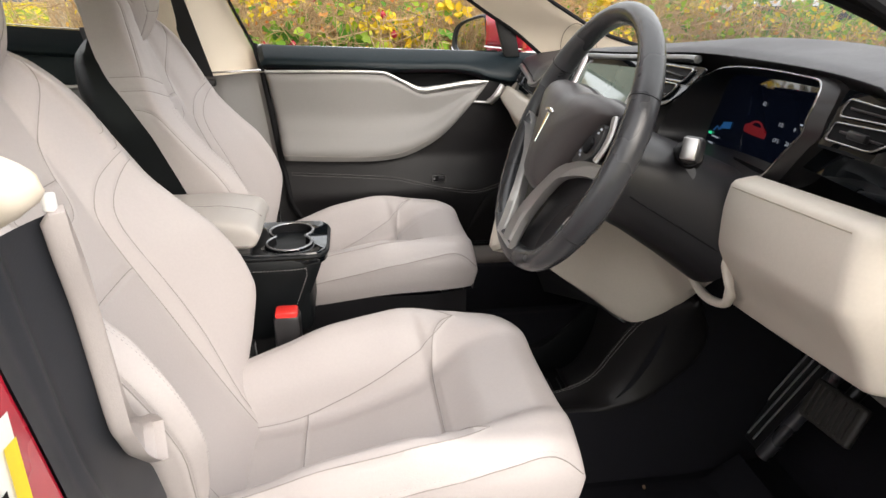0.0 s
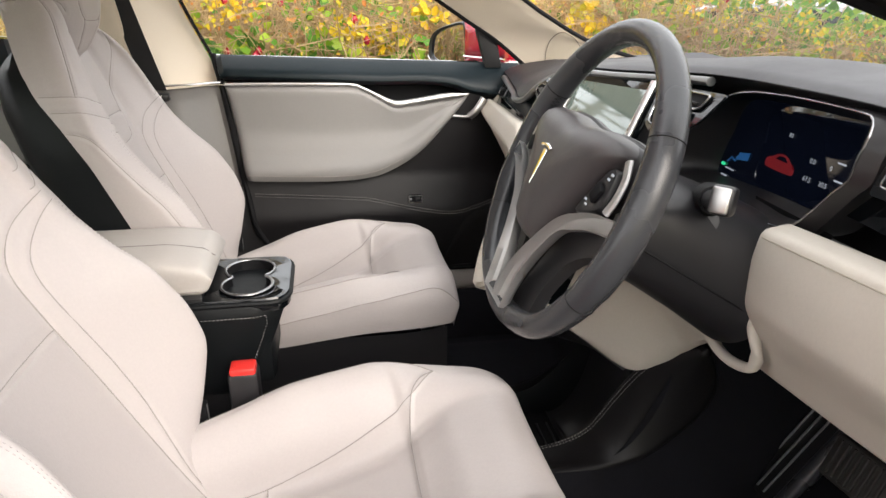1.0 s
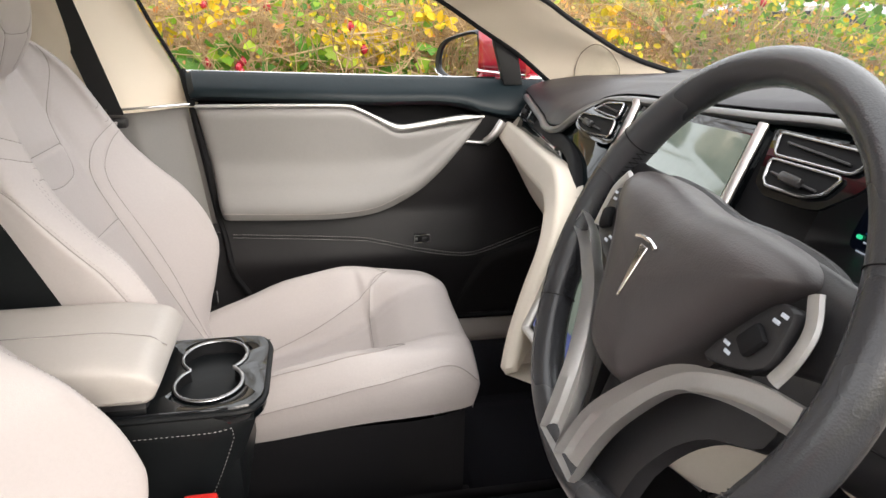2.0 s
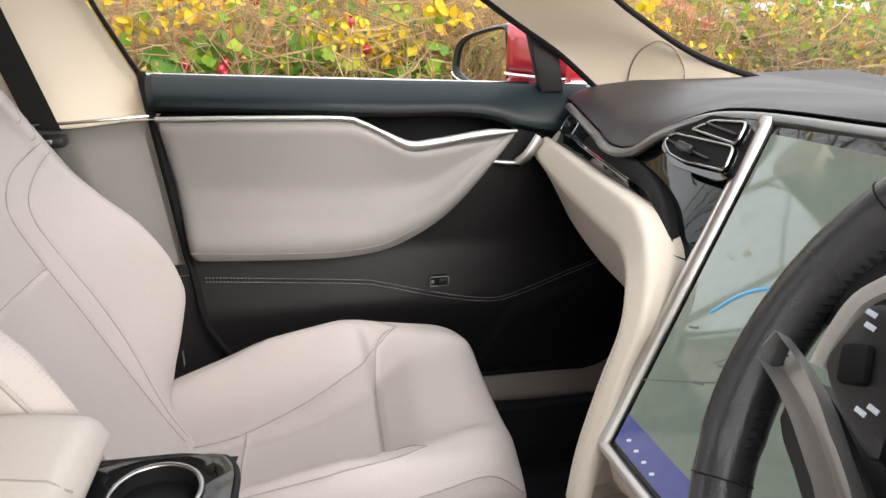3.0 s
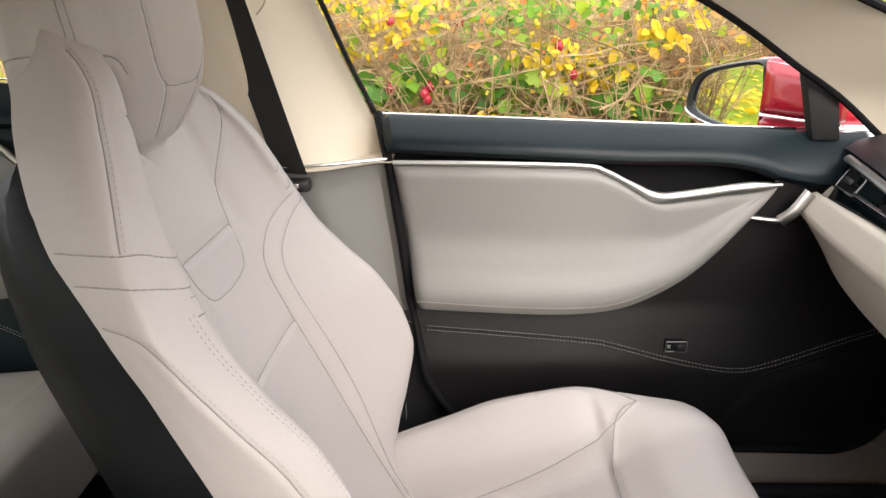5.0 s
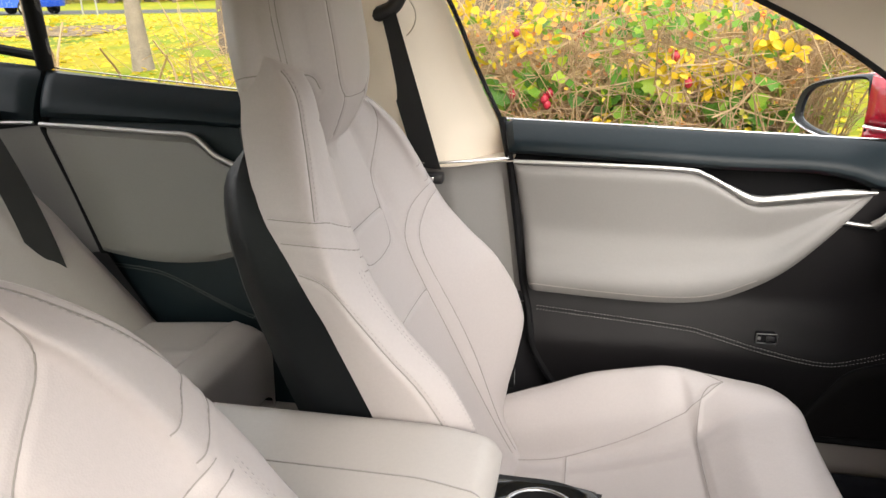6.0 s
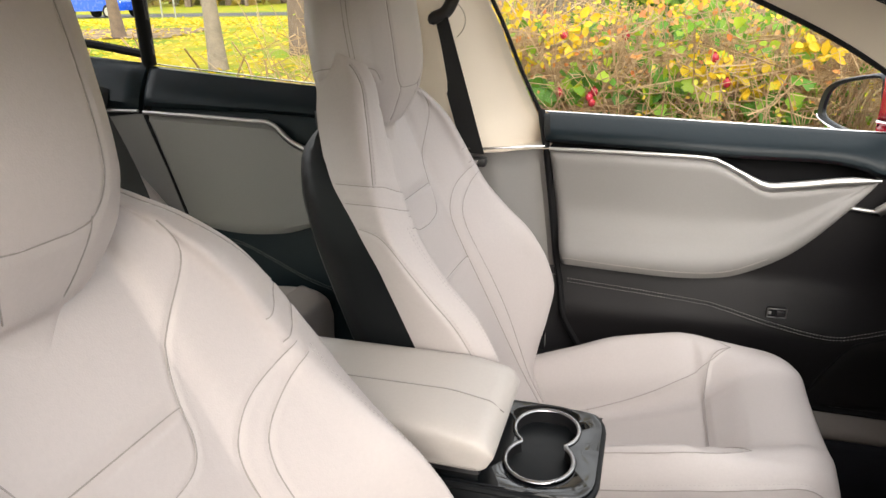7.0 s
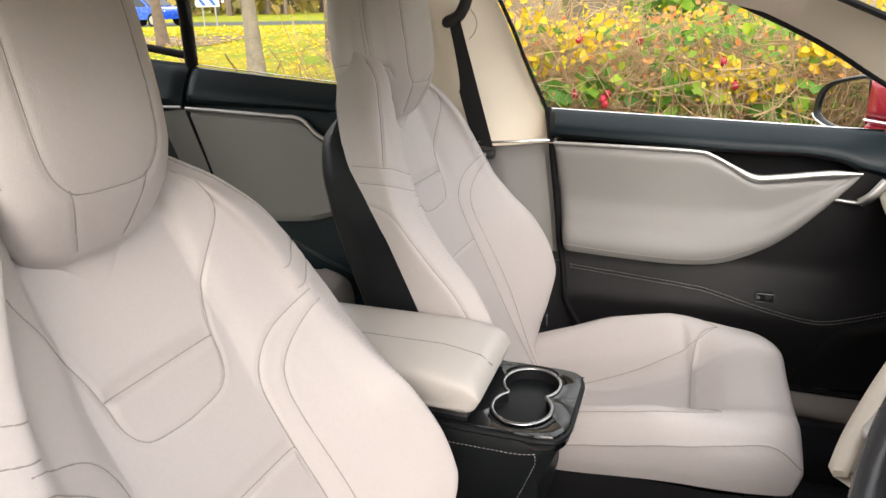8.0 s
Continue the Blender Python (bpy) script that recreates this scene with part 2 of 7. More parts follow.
MIRROR = material("mirror_glass", (0.85, 0.88, 0.88), 0.01, 1.0, vary=0.0, bump=0.0, rough_vary=0.0)
BELT = material("belt_webbing", (0.012, 0.012, 0.013), 0.75, grain=1500, bump=0.5)
REDBUTTON = material("red_plastic", (0.62, 0.03, 0.025), 0.35, vary=0.04)
PANE = glass("clear_window_glass", (0.97, 0.985, 0.98))
# invented green tint that colours the light entering the rear cabin
TINT = glass("green_tinted_glass", (0.84, 0.95, 0.86))
THREAD = material("pale_thread", (0.44, 0.43, 0.41), 0.8)
for dark in (BLACK, BLACK_SKY, BROWNBLACK, RUBBER):
    dark.node_tree.nodes["Principled BSDF"].inputs["Specular IOR Level"].default_value = 0.18
BROWNBLACK.node_tree.nodes["Principled BSDF"].inputs["Specular IOR Level"].default_value = 0.17
DARKCHROME = material("dark_satin_chrome", (0.36, 0.36, 0.37), 0.24, 1.0, vary=0.02, bump=0.0)
HUB = leather("hub_leatherette", (0.046, 0.040, 0.041), 0.42)


# ---- front seat, with one shape for both ----
def seat_back_surface():
    """Knots of the reclined backrest, from the bite line up to the shoulders: spine, greatest half width, crest's half width and height, flat middle, how far the rear edge lies behind the spine."""
    zs = [0.47, 0.53, 0.56, 0.60, 0.656, 0.70, 0.751, 0.815, 0.869, 0.921, 0.96, 0.993, 1.034, 1.065, 1.09, 1.13]
    cx = curve1([0.47, 0.53, 0.58, 1.00, 1.05, 1.13], [-0.176, -0.212, -0.238, -0.418, -0.439, -0.470])
    hw = curve1(zs, [0.158, 0.170, 0.183, 0.203, 0.222, 0.228, 0.230, 0.231, 0.230, 0.219, 0.206, 0.190, 0.160, 0.132, 0.112, 0.096])
    kw = curve1(zs, [0.136, 0.147, 0.166, 0.187, 0.206, 0.205, 0.199, 0.190, 0.178, 0.165, 0.152, 0.138, 0.116, 0.100, 0.088, 0.074])
    kh = curve1(zs, [0.006, 0.010, 0.030, 0.064, 0.099, 0.104, 0.098, 0.073, 0.057, 0.052, 0.051, 0.049, 0.038, 0.018, -0.004, -0.03])
    fl = curve1([0.47, 0.57, 0.685, 0.785, 0.85, 0.90, 0.95, 1.0, 1.05, 1.13], [0.098, 0.106, 0.103, 0.095, 0.091, 0.092, 0.086, 0.084, 0.078, 0.06])
    dp = curve1([0.47, 0.53, 0.64, 0.76, 0.85, 0.91, 0.945, 0.97, 1.01, 1.055, 1.09, 1.13], [0.012, 0.004, -0.002, -0.006, -0.004, 0.006, 0.015, 0.022, 0.027, 0.027, 0.022, 0.018])
    # the shoulder on one side runs up into a wing beside the headrest
    hw2 = curve1(zs[9:], [0.219, 0.206, 0.191, 0.168, 0.147, 0.131, 0.116])
    kw2 = curve1(zs[9:], [0.165, 0.152, 0.138, 0.118, 0.106, 0.100, 0.094])
    kh2 = curve1(zs[9:], [0.052, 0.051, 0.051, 0.052, 0.054, 0.050, 0.03])
    return zs, cx, hw, kw, dp, kh, fl, hw2, kw2, kh2


BACK_A = [0, 0.20, 0.36, 0.40, 0.46, 0.58, 0.70, 0.78, 0.87, 0.94, 1.0]


def back_point(u, z, S):
    """u from -1 to 1 across the front and round both flanks: 0.40 the foot of the bolster, 0.70 its crest, 0.87 the widest line, 1 the rear edge."""
    zs, cx, hw, kw, dp, kh, fl, hw2, kw2, kh2 = S
    w, k, c, d = hw(z), kw(z), kh(z), dp(z)
    if u < 0 and z > 0.921:
        w, k, c = hw2(z), kw2(z), kh2(z)
    f = min(fl(z), 0.86 * k)
    a, h = abs(u), smoothstep(0.84, 0.94, z)
    ys = [0, 0.54 * f, 0.93 * f, f, f + 0.20 * (k - f), f + (0.66 + 0.14 * h) * (k - f), k, k + 0.52 * (w - k), w, 0.997 * w, 0.975 * w]
    es = [0, 0.001, 0.003, 0.006, 0.010 + 0.14 * c, 0.006 + (0.60 + 0.02 * h) * c, c, 0.95 * c - 0.002, 0.70 * c - 0.05 * d, 0.32 * c - 0.5 * d, -d]
    i = min(9, max(0, int(np.searchsorted(BACK_A, a) - 1)))
    y, e = back_y(BACK_A, ys, a, i), back_y(BACK_A, es, a, i)
    return cx(z) + e * 0.92, math.copysign(y, u), z + e * 0.38


def back_y(xs, ys, x, i):
    x0, x1 = xs[i], xs[i + 1]
    t = (x - x0) / (x1 - x0)
    m0 = (ys[i + 1] - ys[i - 1]) / (xs[i + 1] - xs[i - 1]) if i else 0.0
    m1 = (ys[i + 2] - ys[i]) / (xs[i + 2] - xs[i]) if i + 2 < len(xs) else (ys[i + 1] - ys[i]) / (x1 - x0)
    h = x1 - x0
    return (2 * t ** 3 - 3 * t * t + 1) * ys[i] + (t ** 3 - 2 * t * t + t) * h * m0 + (3 * t * t - 2 * t ** 3) * ys[i + 1] + (t ** 3 - t * t) * h * m1


def grooved(fn, u0, u1, v0, v1, nu, nv, seams, depth=0.0035, width=0.0045):
    """A skin over fn(u, v) with sewn seams pressed into it. seams: polylines in (u, v)."""
    us, vs = np.linspace(u0, u1, nu), np.linspace(v0, v1, nv)
    P = np.array([[fn(u, v) for u in us] for v in vs], float)
    N = np.cross(np.gradient(P, axis=1), np.gradient(P, axis=0))
    N /= np.linalg.norm(N, axis=2, keepdims=True) + 1e-12
    press = np.zeros((nv, nu))
    for sm in seams:
        c = np.array([fn(u, v) for u, v in sm])
        q = resample(c, max(12, int(np.linalg.norm(np.diff(c, axis=0), axis=1).sum() / 0.003)))
        lo, hi = q.min(0) - 0.02, q.max(0) + 0.02
        near = np.all((P > lo) & (P < hi), axis=2)
        idx = np.argwhere(near)
        if not len(idx):
            continue
        pts = P[near]
        best = np.full(len(pts), 9.0)
        for k in range(0, len(q), 64):
            dd = np.linalg.norm(pts[:, None, :] - q[None, k:k + 64, :], axis=2).min(1)
            best = np.minimum(best, dd)
        val = depth * np.exp(-(best / width) ** 2) - 0.15 * depth * np.exp(-((best - 2.2 * width) / width) ** 2)
        press[idx[:, 0], idx[:, 1]] = np.where(np.abs(val) > np.abs(press[idx[:, 0], idx[:, 1]]), val, press[idx[:, 0], idx[:, 1]])
    P = P - N * press[..., None]
    v = [tuple(p) for p in P.reshape(-1, 3)]
    f = [(j * nu + i, j * nu + i + 1, (j + 1) * nu + i + 1, (j + 1) * nu + i) for j in range(nv - 1) for i in range(nu - 1)]
    return v, f


def on_surface(fn, uv, lift=0.0):
    """A polyline on fn through spline knots in (u, v), lifted off along the normal."""
    out = []
    for u, v in uv:
        e = 0.004
        p = np.array(fn(u, v))
        a = np.array(fn(u + e, v)) - np.array(fn(u - e, v))
        b = np.array(fn(u, v + e)) - np.array(fn(u, v - e))
        n = np.cross(a, b)
        out.append(p + lift * n / (np.linalg.norm(n) + 1e-12))
    return out


CU_V = [0, 0.2, 0.36, 0.50, 0.60, 0.70, 0.80, 0.88, 0.94, 1.0]
CU_X = curve1(CU_V, [-0.26, -0.14, -0.05, 0.035, 0.097, 0.150, 0.205, 0.238, 0.247, 0.238])
CU_Z = curve1(CU_V, [0.470, 0.478, 0.493, 0.521, 0.547, 0.584, 0.600, 0.590, 0.568, 0.512])
CU_W = curve1(CU_V, [0.188, 0.200, 0.205, 0.206, 0.205, 0.202, 0.194, 0.183, 0.175, 0.168])
CU_B = curve1(CU_V, [0.066, 0.100, 0.119, 0.108, 0.078, 0.035, 0.012, 0.004, 0.0, 0.0])


def cushion_point(u, v):
    """The seat cushion: u across from -1 to 1, round both flanks; v from the rear (0) over the front edge (1) and down."""
    xs, zc, hw, bo = CU_X(v), CU_Z(v), CU_W(v), CU_B(v)
    a = abs(u)
    ctrl_a = [0, 0.30, 0.44, 0.54, 0.64, 0.73, 0.82, 0.90, 1.0]
    ctrl_y = [0, 0.34 * hw, 0.52 * hw, 0.63 * hw, 0.76 * hw, 0.885 * hw, 0.982 * hw, 1.0 * hw, 0.985 * hw]
    b0 = (0.503 + 0.020 * smoothstep(0.2, 0.6, v) - zc) * (1 - smoothstep(0.85, 1.0, v))
    ctrl_d = [0, 0.001, 0.004, 0.006 + 0.46 * bo, 0.86 * bo + 0.003, bo - 0.002, 0.66 * bo + 0.30 * b0 - 0.004, 0.28 * bo + 0.70 * b0, b0]
    i = min(7, max(0, int(np.searchsorted(ctrl_a, a) - 1)))
    # the thigh pad stands proud of the seat's middle
    proud = 0.008 * smoothstep(0.590, 0.612, v + 0.14 * max(0, a - 0.40)) * smoothstep(0.75, 0.55, a)
    return xs, math.copysign(back_y(ctrl_a, ctrl_y, a, i), u), zc + proud + back_y(ctrl_a, ctrl_d, a, i)


HR_Z = [0.965, 1.012, 1.022, 1.045, 1.075, 1.11, 1.18, 1.26, 1.32, 1.345]
HR_WB = curve1([0.965, 1.0, 1.033, 1.06, 1.11, 1.166, 1.2, 1.26, 1.32, 1.345], [0.125, 0.125, 0.128, 0.131, 0.134, 0.127, 0.118, 0.104, 0.085, 0.03])
HR_X = curve1(HR_Z, [-0.405, -0.418, -0.408, -0.394, -0.381, -0.377, -0.384, -0.398, -0.420, -0.45])
HR_W = curve1(HR_Z, [0.012, 0.042, 0.060, 0.079, 0.092, 0.099, 0.101, 0.097, 0.081, 0.03])
HR_B = curve1(HR_Z, [-0.440, -0.470, -0.478, -0.488, -0.498, -0.505, -0.514, -0.516, -0.508, -0.48])


def head_point(u, z):
    """The headrest: u from -1 to 1, 0 at its front, both ends at its back."""
    a = u * math.pi
    x0, x1, w = HR_X(z), HR_B(z), HR_W(z)
    c, s = math.cos(a), math.sin(a)
    wb = max(w, HR_WB(z))
    q = smoothstep(1.115, 1.05, z)
    w = w + (wb - w) * smoothstep(0.45 - 0.35 * q, -0.35 - 0.35 * q, c)
    return (x0 + x1) / 2 + (x0 - x1) / 2 * math.copysign(abs(c) ** (0.55 if c > 0 else 0.75), c), w * math.copysign(abs(s) ** 0.62, s), z


def uv_line(pts, n=6):
    return [tuple(p) for p in spline(pts, n)]


def build_seat(label):
    seat = thing("front_seat", label, "car seat", (0, 0, 0.25), group="front seats")
    S = seat_back_surface()

    def fb(u, z):
        """The upholstery swells just below its two cross seams."""
        x, y, zz = back_point(u, z, S)
        for z0, wide in ((0.772, 0.40), (0.907, 0.285)):
            d = z0 - 0.003 * abs(u) - z
            swell = 0.0042 * smoothstep(-0.001, 0.005, d) * math.exp(-max(0.0, d) / 0.022) - 0.0022 * math.exp(-((d + 0.004) / 0.006) ** 2)
            x += swell * smoothstep(wide + 0.01, wide - 0.05, abs(u))
        return x, y, zz
    mirror = lambda uv: [(-u, v) for u, v in uv]
    pipe_a = uv_line([(0.40, 0.49), (0.40, 0.58), (0.40, 0.70), (0.395, 0.785), (0.40, 0.835), (0.43, 0.862), (0.50, 0.884), (0.60, 0.895), (0.72, 0.900)])
    pipe_b = uv_line([(0.455, 0.49), (0.455, 0.58), (0.455, 0.70), (0.452, 0.785), (0.46, 0.825), (0.49, 0.850), (0.56, 0.870), (0.64, 0.881), (0.73, 0.886)])
    crest = uv_line([(0.71, 0.50), (0.715, 0.60), (0.725, 0.70), (0.73, 0.80), (0.74, 0.86), (0.745, 0.890)])
    flank = uv_line([(0.85, 0.50), (0.85, 0.60), (0.85, 0.70), (0.855, 0.80), (0.87, 0.855), (0.895, 0.884), (0.93, 0.900), (0.99, 0.912)])
    cross = [(u, 0.772 - 0.003 * abs(u)) for u in np.linspace(-0.395, 0.395, 24)]
    band1 = uv_line([(0.66, 0.930), (0.72, 0.932), (0.80, 0.946), (0.88, 0.955), (0.99, 0.972)])
    band2 = uv_line([(0.66, 0.906), (0.72, 0.908), (0.80, 0.920), (0.88, 0.931), (0.99, 0.946)])
    panel = uv_line([(-0.70, 1.040), (-0.56, 1.005), (-0.45, 0.972), (-0.34, 0.935), (-0.29, 0.908), (-0.275, 0.885), (-0.235, 0.868), (-0.16, 0.859), (0, 0.856), (0.16, 0.859), (0.235, 0.868), (0.275, 0.885), (0.29, 0.908), (0.34, 0.935), (0.45, 0.972), (0.56, 1.005), (0.70, 1.040)])
    patch = [(u, 0.907) for u in np.linspace(-0.285, 0.285, 20)]
    shoulder = uv_line([(0.86, 0.954), (0.835, 0.985), (0.815, 1.020), (0.81, 1.055), (0.82, 1.080), (0.84, 1.10)])
    seams = [panel, patch, cross]
    for q in (pipe_a, pipe_b, flank, band1, band2, shoulder):
        seams += [q, mirror(q)]
    back = part("backrest", grooved(fb, -1, 1, 0.47, 1.13, 280, 220, seams, 0.0015, 0.0026), SEAT, seat)
    for q in seams:
        part("seam", tube(on_surface(fb, q, -0.0012), 0.0008, 5), SEAM, back, "sewn seam")
    for q, du in ((shoulder, -0.014), (flank, -0.014), (crest, 0.0), (crest, 0.014)):
        for sgn in (1, -1):
            tagged(part("stitching", stitches(on_surface(fb, [(sgn * (u + du), v) for u, v in q], 0.0002), r=0.00042), STITCH, back, "taupe thread stitching"), kind="stuff")
    bol = uv_line([(0.44, 0.02), (0.44, 0.2), (0.47, 0.36), (0.50, 0.50), (0.55, 0.60), (0.64, 0.67)])
    crest = uv_line([(0.72, 0.04), (0.735, 0.2), (0.745, 0.40), (0.74, 0.52), (0.70, 0.61), (0.64, 0.67)])
    thigh = uv_line([(-0.64, 0.67), (-0.60, 0.625), (-0.52, 0.602), (-0.3, 0.598), (0, 0.598), (0.3, 0.598), (0.52, 0.602), (0.60, 0.625), (0.64, 0.67)])
    lip = uv_line([(0.84, 0.03), (0.845, 0.3), (0.84, 0.5), (0.80, 0.68), (0.78, 0.80), (0.84, 0.90)])
    rear = [(u, 0.275) for u in np.linspace(-0.455, 0.455, 24)]
    cseams = [thigh, rear]
    for q in (bol, crest, lip):
        cseams += [q, mirror(q)]
    cush = part("cushion", grooved(cushion_point, -1, 1, 0, 1, 190, 190, cseams, 0.0017, 0.0028), SEAT, seat, flip=True)
    for q in cseams:
        part("seam", tube(on_surface(cushion_point, q, -0.0014), 0.0008, 5), SEAM, cush, "sewn seam")
    for q, du in ((lip, -0.014),):
        for sgn in (1, -1):
            tagged(part("stitching", stitches(on_surface(cushion_point, [(sgn * (u + du), v) for u, v in q], 0.0002), r=0.00042), STITCH, cush, "taupe thread stitching"), kind="stuff")
    pad = uv_line([(0.155, 1.335), (0.152, 1.22), (0.155, 1.130), (0.135, 1.096), (0.085, 1.078), (0.03, 1.074)])
    chin_seam = uv_line([(0.085, 1.080), (0.075, 1.05), (0.07, 1.025)])
    side = uv_line([(0.47, 1.335), (0.47, 1.2), (0.46, 1.11), (0.44, 1.03)])
    hem = uv_line([(0.75, 1.100), (0.6, 1.106), (0.47, 1.108), (0.36, 1.104), (0.31, 1.090)])
    hseams = [[(u, 1.074) for u in np.linspace(-0.03, 0.03, 6)]]
    side2 = [(u + 0.016, v) for u, v in side]
    for q in (pad, chin_seam, side, side2, hem):
        hseams += [q, mirror(q)]
    hd = part("headrest", grooved(head_point, -1, 1, 0.965, 1.345, 190, 100, hseams, 0.0016, 0.0028), SEAT, seat)
    for q in hseams:
        part("seam", tube(on_surface(head_point, q, -0.0013), 0.0008, 5), SEAM, hd, "sewn seam")
    # dark shell behind the upholstery
    sh_x = curve1([0.40, 0.47, 0.60, 0.74, 0.816, 0.90, 0.95, 1.00, 1.03, 1.06], [-0.285, -0.315, -0.372, -0.424, -0.450, -0.478, -0.493, -0.498, -0.488, -0.470])
    rings = []
    for z in np.linspace(0.40, 1.048, 44):
        zz = min(1.09, max(0.47, z))
        front = S[1](zz) - S[4](zz) * 0.92 + 0.010 - 0.06 * smoothstep(0.56, 0.48, z)
        w, bk = S[2](zz) * 0.955, front + (sh_x(z) - front) * math.sqrt(max(0.0, 1 - (max(0.0, z - 0.985) / 0.068) ** 2))
        zf = z
        rings.append([(front, -w, zf), ((front + bk) / 2, -w, zf), (bk + 0.022, -w * 0.95, zf), (bk + 0.006, -w * 0.85, zf), (bk, -w * 0.5, zf), (bk, w * 0.5, zf), (bk + 0.006, w * 0.85, zf), (bk + 0.022, w * 0.95, zf), ((front + bk) / 2, w, zf), (front, w, zf), (min(front, S[1](zz)) - 0.035, w * 0.8, zf), (S[1](zz) - 0.045, 0, zf), (min(front, S[1](zz)) - 0.035, -w * 0.8, zf)])
    part("back_shell", loft(rings), BLACK, seat, "black leatherette back shell", angle=70)
    part("seat_base", grid(lambda u, v: (-0.24 + 0.463 * u, (0.182 + 0.016 * v) * (1 - 0.10 * smoothstep(0.85, 1, u)) * (-1), 0.31 + 0.205 * v), 12, 6), PLASTIC, seat, "black plastic seat skirt")
    part("seat_base", grid(lambda u, v: (-0.24 + 0.463 * u, (0.182 + 0.016 * v) * (1 - 0.10 * smoothstep(0.85, 1, u)), 0.31 + 0.205 * v), 12, 6), PLASTIC, seat, "black plastic seat skirt", flip=True)
    part("front_skirt", box(0.195, 0.222, -0.158, 0.158, 0.31, 0.515, 0.008), PLASTIC, seat, "black plastic front skirt")
    part("seat_frame", box(-0.20, 0.19, -0.16, 0.16, 0.33, 0.452, 0.01), PLASTIC, seat, "black steel seat frame")
    for y in (-0.15, 0.15):
        part("seat_rail", box(-0.30, 0.24, y - 0.02, y + 0.02, 0.25, 0.335, 0.004), PLASTIC, seat, "black steel seat rail")
    tag = part("side_tag", box(-0.203, -0.192, 0.186, 0.207, 0.562, 0.592, 0.001), RUBBER, seat, "small black sewn tag")
    part("tag_mark", join(*[box(-0.1922, -0.1917, 0.194, 0.202, 0.565 + 0.0042 * k, 0.5678 + 0.0042 * k, 0.0001) for k in range(6)]), SILVER, tag, "pale marks")
    return seat


passenger_seat = build_seat("pale grey leather front seat with integrated headrest")
passenger_seat.matrix_basis = pose(0, 0.318, 0.25, -2.5)
driver_seat = copy_thing(passenger_seat, pose(0.008, -0.364, 0.275, -2.5))
# the driver's backrest is reclined a little further
recline = Matrix.Translation((-0.150 + 0.014, 0.006, 0.25 - 0.014)) @ Matrix.Rotation(math.radians(-2.7), 4, "Y") @ Matrix.Translation((0.150, 0, -0.25))
for ob in driver_seat.children:
    if ob.name.split(".")[0] in ("backrest", "headrest", "back_shell", "side_tag"):
        ob.matrix_basis = recline @ ob.matrix_basis
    if ob.name.split(".")[0] == "headrest":
        ob.location.y -= 0.012


# ---- cabin shell ----
FLOOR_Z = 0.25
piece("floor", box(-1.7, 1.35, -0.74, 0.66, 0.20, FLOOR_Z, 0.0), CARPET, "black carpeted cabin floor", "floor", kind="structure", smooth=False)
piece("firewall", grid(lambda u, v: (0.80 + 0.14 * v + 0.10 * (1 - abs(v - 0.5) * 2), 0.68 - 1.38 * u, 0.25 + 0.62 * v), 12, 12), CARPET, "black carpeted footwell bulkhead", "bulkhead", kind="structure")


def rear_edge(z):
    return float(np.interp(z, [0.40, 0.52, 0.573, 0.647, 0.691, 0.795, 0.909, 0.968], [-0.04, -0.131, -0.160, -0.173, -0.185, -0.198, -0.214, -0.234]))


def door_y(z):
    return float(np.interp(z, [0.35, 0.45, 0.54, 0.585, 0.60, 0.63, 0.69, 0.91, 0.97], [0.618, 0.619, 0.614, 0.611, 0.613, 0.625, 0.648, 0.676, 0.735]))


def between(a, b, n):
    """A surface between two splined edges given as (x, z) knots, on the door's inner face."""
    A, B = resample(spline(a, 8), n), resample(spline(b, 8), n)
    return lambda u, v: (1 - v) * A[min(n - 1, int(round(u * (n - 1))))] + v * B[min(n - 1, int(round(u * (n - 1))))]


# ---- passenger front door ----
QBLACK = material("quarter_post_black", (0.004, 0.004, 0.005), 0.6, bump=0.0)


